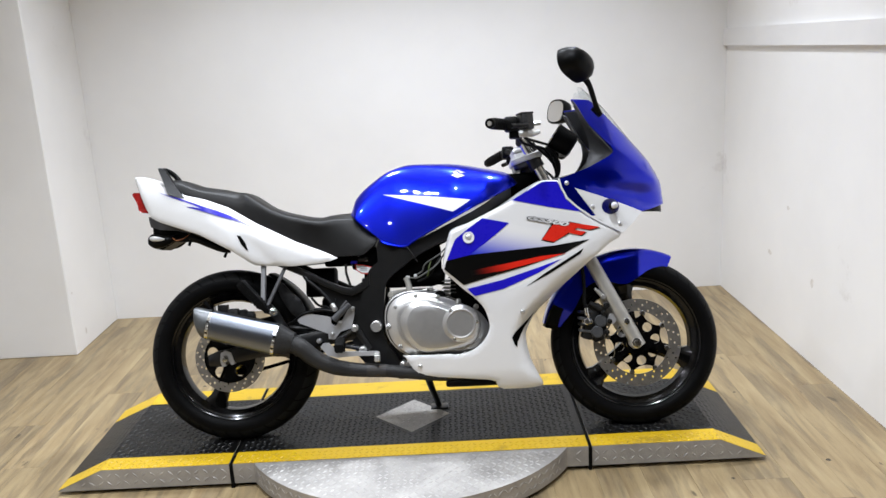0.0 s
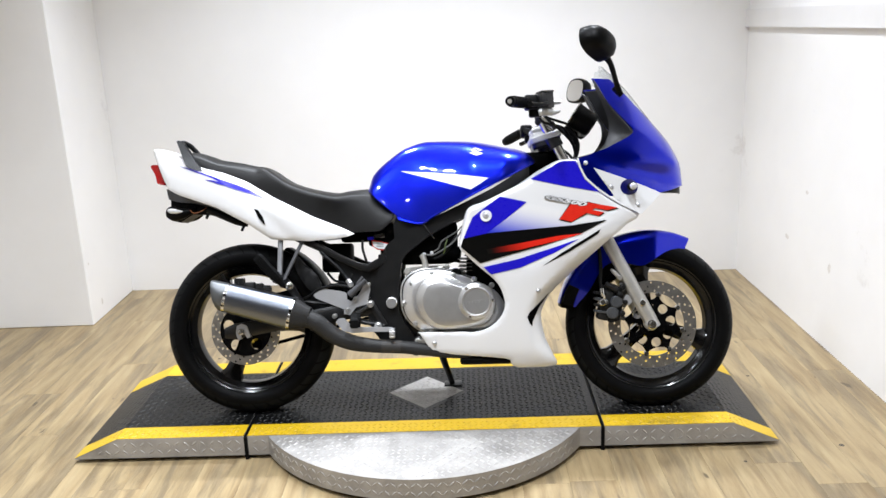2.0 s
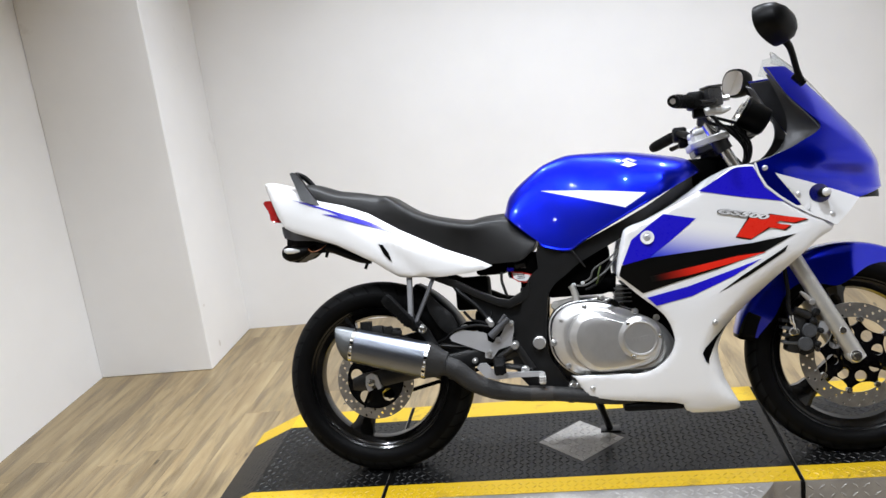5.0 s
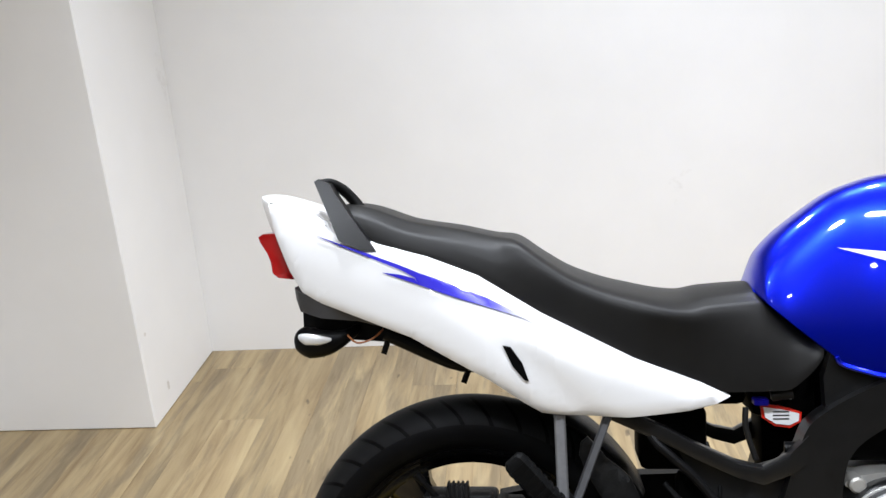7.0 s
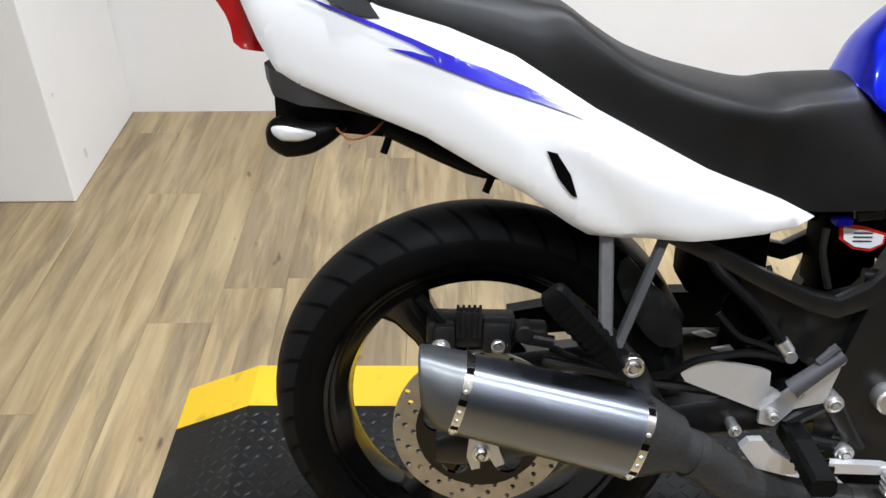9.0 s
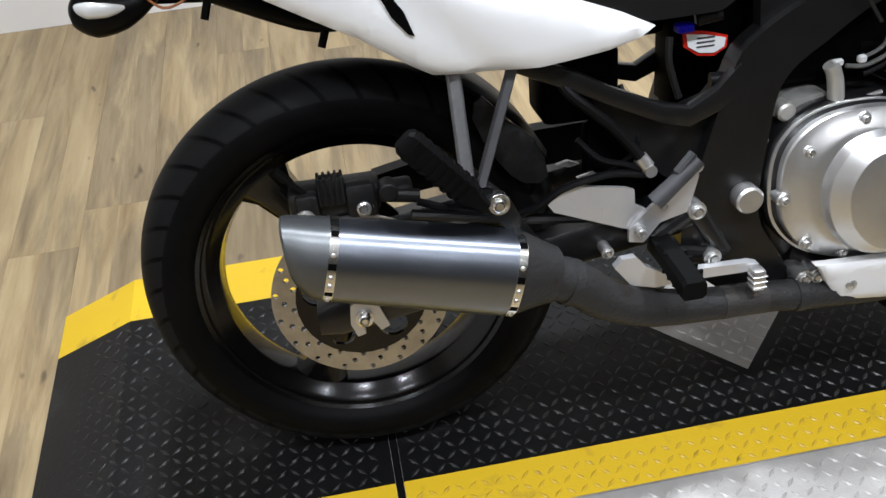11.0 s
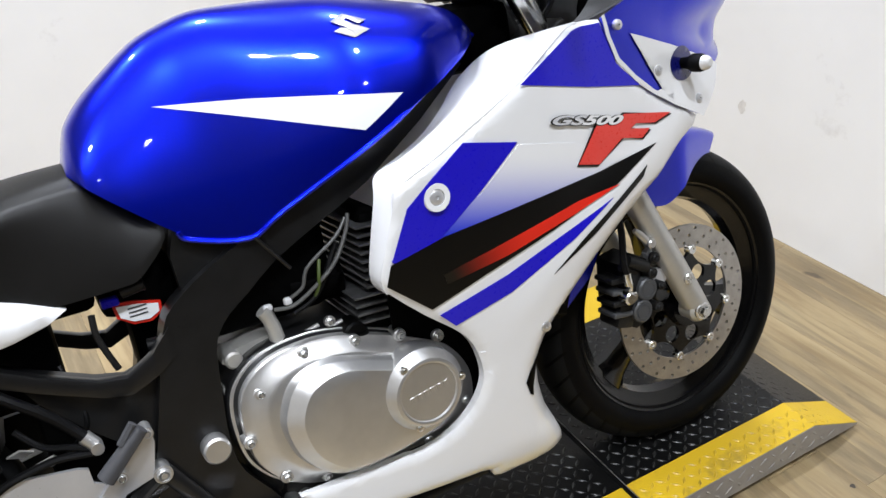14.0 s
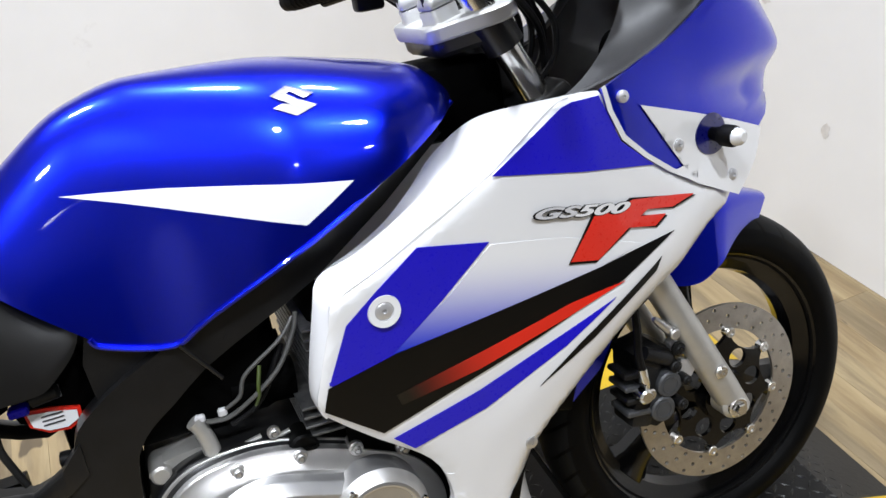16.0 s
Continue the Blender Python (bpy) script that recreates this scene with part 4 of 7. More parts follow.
part("brake_hose", tube([(-0.318, -0.122, 0.452), (-0.36, -0.12, 0.459), (-0.393, -0.12, 0.456), (-0.43, -0.118, 0.446), (-0.468, -0.11, 0.42), (-0.52, -0.09, 0.41), (-0.61, -0.075, 0.44)], 0.0052, 8), M_hose, bike, "black rubber brake hose")
part("cable", tube([(-0.277, -0.08, 0.612), (-0.278, -0.082, 0.585), (-0.272, -0.083, 0.56), (-0.264, -0.084, 0.534)], 0.0045, 10), M_cast, bike, "grey rubber hose")
M_green = material("green_wire", (0.05, 0.075, 0.012), 0.5)
M_wiregrey = material("grey_wire", (0.06, 0.06, 0.057), 0.45)
part("cable", tube([(-0.037, -0.11, 0.562), (-0.013, -0.113, 0.575), (0.0, -0.112, 0.6), (0.048, -0.108, 0.629), (0.07, -0.1, 0.65)], 0.0026, 8), M_wiregrey, bike, "thin grey wire")
part("cable", tube([(-0.057, -0.11, 0.555), (-0.029, -0.113, 0.554), (0.008, -0.116, 0.574), (0.041, -0.113, 0.598), (0.067, -0.105, 0.634), (0.075, -0.1, 0.655)], 0.003, 8), M_wiregrey, bike, "grey cable")
part("cable", tube([(0.018, -0.112, 0.606), (0.011, -0.119, 0.585), (0.009, -0.116, 0.57), (0.003, -0.108, 0.555)], 0.0024, 8), M_green, bike, "short green wire")
part("cable", tube([(-0.03, -0.105, 0.54), (0.01, -0.106, 0.56), (0.05, -0.1, 0.62)], 0.0045, 8), M_hose, bike)
part("wiring_strand", tube([(-0.33, -0.05, 0.55), (-0.318, -0.08, 0.50), (-0.322, -0.085, 0.47), (-0.35, -0.07, 0.44)], 0.0035, 8), M_hose, bike, "black wiring strand")
part("linkage_bracket", join(plate([(-0.42, 0.455), (-0.404, 0.459), (-0.388, 0.452), (-0.402, 0.449)], -0.06, 0.006, 0, 0.001), plate([(-0.392, 0.432), (-0.368, 0.437), (-0.36, 0.428), (-0.374, 0.424)], -0.06, 0.006, 0, 0.001)), M_alu, bike, "small bare metal linkage bracket")
part("maker_plate", plate([(-0.236, 0.636), (-0.204, 0.632), (-0.204, 0.618), (-0.234, 0.618)], -0.058, 0.006, 0, 0), M_print, battery, "light grey printed plate")
for k in range(3):
    part("label_bar", box(-0.232, -0.208, -0.0582, -0.0575, 0.587 + 0.0055 * k, 0.589 + 0.0055 * k, 0.0002, 1), M_grey, battery)
    part("plate_bar", box(-0.23, -0.208 - 0.004 * k, -0.0592, -0.0582, 0.621 + 0.0045 * k, 0.6228 + 0.0045 * k, 0.0002, 1), M_cast, battery)
part("cable_clip", box(-0.042, -0.031, -0.114, -0.105, 0.556, 0.566, 0.002, 1), M_print, bike, "white plastic connector")
part("cable_clip", box(-0.07, -0.057, -0.106, -0.097, 0.553, 0.562, 0.002, 1), M_print, bike, "white plastic connector")

# -- exhaust --
AX0, AX1 = Vector((-0.733, -0.178, 0.432)), Vector((-0.508, -0.170, 0.370))


CAN_EDGE = [(0.047, 0.012), (0.03, 0.049), (-0.03, 0.049), (-0.047, 0.012), (-0.043, -0.028), (-0.022, -0.052), (0.022, -0.052), (0.043, -0.028)]
for cut in (0.2, 0.25):
    CAN_EDGE = [q for a, b in zip(CAN_EDGE, CAN_EDGE[1:] + CAN_EDGE[:1]) for q in ((a[0] + (b[0] - a[0]) * cut, a[1] + (b[1] - a[1]) * cut), (b[0] + (a[0] - b[0]) * cut, b[1] + (a[1] - b[1]) * cut))]


def can_section(p, k, skew=0.0):
    """A rounded many-sided section across the silencer's axis."""
    d = (AX1 - AX0).normalized()
    k *= 0.965 + 0.1 * (p - AX0).dot(d) / (AX1 - AX0).length
    side = Vector((0, -1, 0))
    up = d.cross(side).normalized() * -1
    return [p + side * a * k + up * b * k + d * (skew * -b * k) for a, b in CAN_EDGE]


def can(t0, t1, k):
    return loft([can_section(AX0.lerp(AX1, t), k) for t in (t0, (t0 + t1) / 2, t1)], closed=True)


M_endcap = material("satin_end_cap", (0.12, 0.126, 0.13), 0.42, 0.85, vary=0.12, scale=16, bump=0.04)
silencer = part("silencer", can(0.0, 1.0, 1.0), M_can, bike, "brushed metal exhaust silencer", angle=24)
UPW = Vector((0, 0, 1))
part("end_cap", loft([can_section(AX0.lerp(AX1, t) + UPW * dz, k, skew) for t, dz, k, skew in ((0, 0, 0.995, 0), (-0.05, 0.0, 0.985, 0.04), (-0.10, 0.002, 0.945, 0.12), (-0.145, 0.005, 0.88, 0.22), (-0.18, 0.008, 0.79, 0.32), (-0.192, 0.009, 0.72, 0.34), (-0.19, 0.009, 0.68, 0.34))], closed=True), M_endcap, silencer, "satin grey tapered end cap", angle=28)
part("outlet", loft([can_section(AX0.lerp(AX1, -0.193) + UPW * 0.009, k, 0.34) for k in (0.55, 0.54)], closed=True), M_dark, silencer, "black outlet")
part("front_cone", loft([can_section(AX1, 0.99), can_section(AX0.lerp(AX1, 1.06), 0.9), can_section(AX0.lerp(AX1, 1.16), 0.72), can_section(AX0.lerp(AX1, 1.24), 0.62)], closed=True), M_pipe, silencer, "dark stained front cone", angle=40)
for t in (0.0, 0.965):
    band = part("clamp_band", can(t, t + 0.045, 1.018), M_bright, silencer, "riveted bright metal band", angle=40)
    sec = can_section(AX0.lerp(AX1, t + 0.022), 1.022)
    a, b = can_section(AX0.lerp(AX1, t + 0.002), 1.021), can_section(AX0.lerp(AX1, t + 0.043), 1.021)
    for i in (2, 30, 26):
        part("band_slot", loft([[a[i], b[i], b[i + 1], a[i + 1]], [p + Vector((0, 0.002, 0)) for p in (a[i], b[i], b[i + 1], a[i + 1])]], closed=True), M_dark, band, "black gap in the band")
    for i in (0, 29, 28, 25):
        part("rivet", moved(lathe([(0.0001, -0.0022), (0.002, -0.002), (0.0036, 0)], (0, 0, 0), 10, closed_profile=False), Matrix.Translation(sec[i])), M_alu, band)
pipe_ = part("exhaust_pipe", tube([(-0.47, -0.168, 0.354), (-0.43, -0.162, 0.336), (-0.385, -0.152, 0.297), (-0.32, -0.142, 0.265), (-0.24, -0.135, 0.25), (-0.15, -0.13, 0.243), (-0.06, -0.125, 0.232), (0.06, -0.11, 0.22), (0.2, -0.08, 0.24)], [0.030, 0.0295, 0.029, 0.027, 0.0235, 0.022, 0.022, 0.023, 0.023], 20), M_pipe, bike, "heat-stained exhaust pipe with rust marks")
M_rust = material("rusty_pipe", (0.018, 0.016, 0.014), 0.65, 0.2, vary=0.4, scale=55, bump=0.5, fine=300, dirt=(0.15, 0.075, 0.03))
part("rust_band", tube([(-0.215, -0.1338, 0.2478), (-0.185, -0.132, 0.2458), (-0.15, -0.13, 0.243)], [0.0236, 0.0231, 0.0226], 20, 4), M_rust, pipe_, "rust-brown band on the pipe")
part("pipe_clamp", tube([(-0.44, -0.1635, 0.34), (-0.429, -0.162, 0.3345)], 0.0312, 22, 1), M_pipe, pipe_, "black pipe clamp")
part("pipe_clamp", tube([(-0.105, -0.1275, 0.2375), (-0.09, -0.1268, 0.236)], 0.0245, 20, 1), M_pipe, pipe_, "dark pipe clamp")
M_strut = material("worn_grey_steel", (0.15, 0.15, 0.153), 0.4, 0.5, vary=0.3, scale=30, bump=0.15)
hanger = part("silencer_hanger", plate([(-0.572, 0.505), (-0.548, 0.512), (-0.525, 0.485), (-0.502, 0.46), (-0.488, 0.43), (-0.462, 0.388), (-0.48, 0.378), (-0.515, 0.43), (-0.536, 0.455)], -0.156, 0.008, 0, 0.003), M_frame, bike, "black steel silencer hanger plate")
part("strut", loft([[(x + a * 0.0085, y + b * 0.005, z) for a, b in ((-1, -0.4), (-0.7, -1), (0.7, -1), (1, -0.4), (1, 1), (-1, 1))] for x, y, z in ((-0.555, -0.115, 0.645), (-0.554, -0.1355, 0.57), (-0.553, -0.156, 0.495))], closed=True), M_strut, hanger, "worn grey steel strut", angle=30)
part("strut", loft([[(x + a * 0.0065, y + b * 0.005, z) for a, b in ((-1, -0.4), (-0.7, -1), (0.7, -1), (1, -0.4), (1, 1), (-1, 1))] for x, y, z in ((-0.472, -0.105, 0.635), (-0.505, -0.131, 0.56), (-0.538, -0.157, 0.485))], closed=True), M_grey, hanger, "dark grey steel strut", angle=30)
part("hanger_bolt", join(hexbolt(-0.519, -0.17, 0.463, 0.0095, 0.006), cyl(-0.519, -0.17, -0.155, 0.463, 0.0135, 20, 0.002)), M_bright, hanger)
PEG0, PEG1 = Vector((-0.552, -0.172, 0.482)), Vector((-0.622, -0.176, 0.562))
ax_ = (PEG1 - PEG0).normalized()
wide_ = ax_.cross(Vector((0, -1, 0))).normalized()


def peg_section(t, w, d):
    p = PEG0.lerp(PEG1, t)
    return [p + wide_ * a * w + Vector((0, b * d, 0)) for a, b in ((-1, -0.5), (-0.7, -1), (0.7, -1), (1, -0.5), (1, 0.6), (0.7, 1), (-0.7, 1), (-1, 0.6))]


ppeg = part("passenger_peg", join(loft([peg_section(t, w, d) for t, w, d in ((-0.22, 0.009, 0.009), (-0.05, 0.011, 0.01), (0.0, 0.015, 0.012), (0.9, 0.0175, 0.012), (1.0, 0.0165, 0.011), (1.05, 0.012, 0.008))], closed=True), tube([(-0.53, -0.15, 0.466), (-0.545, -0.165, 0.472)], 0.014, 10, 1)), M_rubber, bike, "folded black passenger foot peg", angle=30)
for k in range(8):
    part("rib", loft([peg_section(0.06 + 0.115 * k + q, 0.018, 0.0132) for q in (0.0, 0.06)], closed=True), M_rubber, ppeg, angle=30)

# -- foot controls --
guard = part("heel_guard", plate([(-0.447, 0.427), (-0.440, 0.436), (-0.411, 0.448), (-0.345, 0.436), (-0.333, 0.431), (-0.332, 0.410), (-0.318, 0.402), (-0.330, 0.372), (-0.348, 0.378), (-0.44, 0.416)], -0.122, 0.006, 0, 0.004), M_heel, bike, "silver aluminium heel guard")
part("bracket_plate", plate([(-0.320, 0.400), (-0.29, 0.425), (-0.266, 0.466), (-0.252, 0.462), (-0.250, 0.44), (-0.262, 0.392), (-0.30, 0.382), (-0.322, 0.356), (-0.342, 0.360), (-0.342, 0.378)], -0.128, 0.007, 0, 0.003), M_heel, guard, "polished aluminium bracket plate")
for x, z in ((-0.257, 0.458), (-0.300, 0.411), (-0.328, 0.376), (-0.374, 0.354)):
    part("bracket_bolt", join(hexbolt(x, -0.134, z, 0.0062, 0.005), cyl(x, -0.133, -0.11, z, 0.008, 14)), M_alu, guard)
part("brake_switch", join(tube([(-0.262, -0.15, 0.475), (-0.318, -0.15, 0.425)], [0.009, 0.012], 12, 1), tube([(-0.27, -0.15, 0.485), (-0.29, -0.15, 0.462)], 0.006, 8, 1)), M_grey, bike, "grey rear brake cylinder")
fpeg = part("foot_peg", join(box(-0.315, -0.285, -0.16, -0.115, 0.338, 0.362, 0.005), loft([[(x + a * 0.0155, y, z + b * h) for a, b in ((-1, -0.6), (-0.7, -1), (0.7, -1), (1, -0.6), (1, 0.6), (0.7, 1), (-0.7, 1), (-1, 0.6))] for x, y, z, h in ((-0.3, -0.15, 0.352, 0.013), (-0.297, -0.18, 0.345, 0.015), (-0.293, -0.222, 0.335, 0.016), (-0.2925, -0.226, 0.334, 0.012))], closed=True)), M_rubber, bike, "worn black rubber foot peg")
for k in range(4):
    part("rib", box(-0.3125 + 0.0016 * k, -0.2795 + 0.0016 * k, -0.17 - k * 0.013, -0.166 - k * 0.013, 0.33 - 0.003 * k, 0.3615 - 0.003 * k, 0.0015, 1), M_rubber, fpeg)
pedal = part("brake_pedal", plate([(-0.368, 0.335), (-0.358, 0.346), (-0.340, 0.347), (-0.325, 0.33), (-0.30, 0.316), (-0.25, 0.314), (-0.18, 0.312), (-0.168, 0.308), (-0.168, 0.299), (-0.19, 0.298), (-0.25, 0.299), (-0.31, 0.296), (-0.345, 0.305)], -0.148, 0.012, 0, 0.003), M_heel, bike, "cast aluminium brake pedal", angle=40)
part("pedal_pad", box(-0.184, -0.166, -0.166, -0.146, 0.277, 0.308, 0.004), M_alu, pedal, "ridged pedal pad")
for k in range(3):
    part("pad_ridge", box(-0.1855, -0.1645, -0.1675, -0.148, 0.282 + 0.008 * k, 0.2842 + 0.008 * k, 0.001, 1), M_alu, pedal)
part("side_stand", join(tube([(-0.03, 0.10, 0.21), (-0.01, 0.16, 0.13), (0.01, 0.205, 0.062)], [0.014, 0.012, 0.011], 12, 3), moved(box(-0.03, 0.035, -0.022, 0.022, -0.004, 0.004, 0.002), pose(0.01, 0.207, 0.0585, 15))), M_frame, bike, "black side stand")

# -- side fairings --
def side_y(x, z):
    """Right side of the fairing."""
    y = -0.082 - 0.0954 * x - 0.3127 * z + 0.1387 * x * x + 0.1522 * x * z + 0.1265 * z * z
    ridge = z - 0.485 - 0.62 * (x - 0.3)
    y -= 0.008 * math.exp(-(ridge / 0.04) ** 2) * max(0.0, min(1.0, (x - 0.22) * 5))
    edge = curve_table(z, [(0.16, 0.39), (0.18, 0.385), (0.26, 0.345), (0.34, 0.332), (0.40, 0.355), (0.43, 0.382), (0.475, 0.428), (0.56, 0.525), (0.64, 0.62)])
    curl = curve_table(z, [(0.16, 0.03), (0.25, 0.04), (0.36, 0.05), (0.43, 0.06), (0.50, 0.045), (0.6, 0.0)])
    return y + 0.02 * max(0.0, (0.24 - z) / 0.08) ** 2 + curl * min(1.3, max(0.0, 1 - (edge - x) / 0.062)) ** 2


FAIR = [(0.104, 0.706), (0.155, 0.726), (0.301, 0.795), (0.389, 0.850), (0.410, 0.855), (0.454, 0.854), (0.463, 0.830), (0.481, 0.793), (0.516, 0.761), (0.555, 0.732), (0.661, 0.672), (0.619, 0.640), (0.522, 0.559), (0.427, 0.475), (0.378, 0.430),
        (0.350, 0.395), (0.334, 0.361), (0.329, 0.337), (0.343, 0.259), (0.382, 0.179), (0.378, 0.168), (0.368, 0.164), (0.246, 0.162), (0.222, 0.183), (0.198, 0.198), (-0.025, 0.220), (-0.047, 0.232), (-0.081, 0.288), (-0.075, 0.293), (0.073, 0.293), (0.081, 0.290), (0.117, 0.293), (0.150, 0.305),
        (0.177, 0.324), (0.195, 0.346), (0.205, 0.368), (0.207, 0.389), (0.199, 0.425), (0.183, 0.456), (0.157, 0.483), (0.120, 0.515), (0.069, 0.566), (0.063, 0.581), (0.063, 0.596), (0.088, 0.673), (0.093, 0.694)]
fairing = part("side_fairing", plate(FAIR, side_y, 0.014, 0.0125, 0.006, 2), M_white, bike, "glossy white side fairing with blue, black and red graphics", angle=55)
part("side_fairing", moved(plate(FAIR, side_y, 0.014, 0.05, 0.006), FLIP), M_white, bike, "glossy white side fairing", angle=55)
lip_a = [(0.067, -0.205, 0.565), (0.063, -0.212, 0.59), (0.088, -0.226, 0.673), (0.104, -0.229, 0.706), (0.155, -0.229, 0.728), (0.215, -0.228, 0.757), (0.26, -0.227, 0.777), (0.301, -0.225, 0.797), (0.34, -0.22, 0.822), (0.385, -0.209, 0.85), (0.411, -0.202, 0.857)]
lip_b = [(0.069, -0.18, 0.562), (0.06, -0.183, 0.591), (0.082, -0.188, 0.684), (0.1, -0.165, 0.712), (0.148, -0.147, 0.726), (0.195, -0.135, 0.746), (0.237, -0.114, 0.769), (0.283, -0.088, 0.799), (0.334, -0.098, 0.831), (0.372, -0.15, 0.847), (0.413, -0.196, 0.854)]
for s in (1, -1):
    lines = [smooth_line([(x, y * s, z) for x, y, z in row], 5) for row in ([(x, side_y(x, z) + 0.005, z - 0.0005) for x, y, z in lip_a], lip_b)]
    rows = []
    for a, b in zip(*lines):
        rows.append([a.lerp(b, k / 6) + Vector((-0.001, 0, 0.002)) * math.sin(math.pi * k / 6) for k in range(7)])
    bm = loft(rows, caps=False)
    bmesh.ops.recalc_face_normals(bm, faces=bm.faces)
    bmesh.ops.solidify(bm, geom=bm.faces[:], thickness=0.003)
    part("fairing_return", bm, M_white, bike, "white inward-turned fairing edge", angle=60)
part("belly_link", box(0.05, 0.3, -0.12, 0.12, 0.175, 0.2, 0.01), M_plastic, bike, "black lower fairing bridge")


def decal(name, pts, mat_, depth=side_y, lift=0.0012, parent=None, label="", cell=0.0125):
    return part(name, plate(pts, lambda x, z: depth(x, z) - lift, 0.001, cell), mat_, parent or fairing, label, angle=70)


M_fade = fade_material("blue_fade_decal", (0.012, 0.03, 0.5), (0.69, 0.69, 0.69), (0.12, 0, 0.627), (0.26, 0, 1.0), 0.12)
M_redfade = fade_material("red_fade_decal", (0.002, 0.002, 0.002), (0.62, 0.02, 0.009), (0.165, 0, 0.54), (1, 0, 0.27), 0.15)
M_bluefade2 = fade_material("blue_flash_decal", (0.012, 0.008, 0.36), (0.69, 0.69, 0.69), (-0.66, 0, 0.79), (0.86, 0, -0.4), 0.1)
decal("fade_graphic", [(0.077, 0.612), (0.133, 0.634), (0.219, 0.664), (0.288, 0.716), (0.385, 0.695), (0.50, 0.652), (0.428, 0.638), (0.297, 0.611), (0.137, 0.585), (0.097, 0.578)], M_fade, lift=0.0010, label="blue print fading into white")
decal("blue_panel", [(0.077, 0.609), (0.107, 0.675), (0.147, 0.705), (0.199, 0.740), (0.286, 0.720), (0.219, 0.668), (0.147, 0.618), (0.117, 0.598)], M_bluedecal, lift=0.0016, label="dark blue printed panel")
decal("black_flash", [(0.073, 0.584), (0.075, 0.606), (0.157, 0.622), (0.297, 0.631), (0.438, 0.640), (0.550, 0.655), (0.465, 0.613), (0.338, 0.576), (0.214, 0.546), (0.128, 0.523), (0.066, 0.578)], M_blackdecal, lift=0.0022, label="black printed flash")
decal("red_streak", [(0.155, 0.553), (0.257, 0.564), (0.382, 0.590), (0.468, 0.612), (0.390, 0.607), (0.260, 0.586), (0.150, 0.569)], M_redfade, lift=0.0028, label="red streak fading into black")
decal("blue_stripe", [(0.139, 0.510), (0.255, 0.534), (0.380, 0.571), (0.453, 0.594), (0.375, 0.552), (0.260, 0.505), (0.163, 0.485)], M_bluedecal, lift=0.0016, label="blue printed stripe")
decal("blue_wedge", [(0.299, 0.794), (0.359, 0.825), (0.397, 0.848), (0.412, 0.851), (0.450, 0.850), (0.459, 0.828), (0.478, 0.789), (0.513, 0.756), (0.528, 0.747), (0.419, 0.767)], M_bluedecal, lift=0.0016, label="blue printed wedge")
decal("black_slot", [(0.335, 0.509), (0.397, 0.550), (0.514, 0.617), (0.528, 0.626), (0.519, 0.609), (0.417, 0.550)], M_blackdecal, lift=0.0014, label="black slot along the ridge")
decal("vent_opening", [(0.280, 0.339), (0.289, 0.355), (0.336, 0.397), (0.360, 0.419), (0.326, 0.374), (0.306, 0.349), (0.298, 0.321), (0.297, 0.307), (0.289, 0.314)], M_dark, lift=0.0014, label="black air vent opening")
F_BARS = ([(0.489, 0.713), (0.587, 0.694), (0.551, 0.686), (0.462, 0.7035)], [(0.488, 0.6905), (0.540, 0.680), (0.522, 0.669), (0.462, 0.683)], [(0.432, 0.711), (0.512, 0.694), (0.481, 0.679), (0.432, 0.651), (0.392, 0.661)])


def grown(pts, m):
    cx, cz = sum(p[0] for p in pts) / len(pts), sum(p[1] for p in pts) / len(pts)
    return [(x + math.copysign(m, x - cx), z + math.copysign(m, z - cz)) for x, z in pts]


def letter_f(m, lift, mat_, name, label=""):
    return part(name, join(*[plate(grown(q, m) if m else q, lambda x, z, k=k: side_y(x, z) - lift - 0.0001 * k, 0.001, 0.02) for k, q in enumerate(F_BARS)]), mat_, fairing, label, angle=70)


letter_f(0.0028, 0.0024, M_blackdecal, "letter_outline")
letter_f(0.0, 0.0034, M_red, "letter", "red printed letter F")
M_badge = material("silver_badge", (0.33, 0.32, 0.305), 0.4, 0.5, vary=0.1)


def text_width(body, size):
    """How far the built-in font advances over the text."""
    widths = []
    for b in (body + "|", "|"):
        cu = bpy.data.curves.new("tmp", "FONT")
        cu.body, cu.size = b, size
        tmp = bpy.data.objects.new("tmp", cu)
        scene.collection.objects.link(tmp)
        bpy.context.view_layer.update()
        me = bpy.data.meshes.new_from_object(tmp.evaluated_get(bpy.context.evaluated_depsgraph_get()))
        widths.append(max(v.co.x for v in me.vertices))
        bpy.data.objects.remove(tmp)
        bpy.data.meshes.remove(me)
    return widths[0] - widths[1]


def lettering(body, size, m, mat_, parent, name="lettering", label="", depth=None, lift=0.003, bold=0.0, shear=0.3):
    """Text as a thin mesh laid on a surface."""
    cu = bpy.data.curves.new(name, "FONT")
    cu.body, cu.size, cu.extrude, cu.shear, cu.offset = body, size, 0.0, shear, bold
    tmp = bpy.data.objects.new(name, cu)
    scene.collection.objects.link(tmp)
    bpy.context.view_layer.update()
    me = bpy.data.meshes.new_from_object(tmp.evaluated_get(bpy.context.evaluated_depsgraph_get()))
    bpy.data.objects.remove(tmp)
    me.transform(m)
    for v in me.vertices:
        v.co.y = depth(v.co.x, v.co.z) - lift
    me.materials.clear()
    me.materials.append(mat_)
    ob = new(name, me)
    ob.parent = parent
    if label:
        ob["label"] = label
    return ob


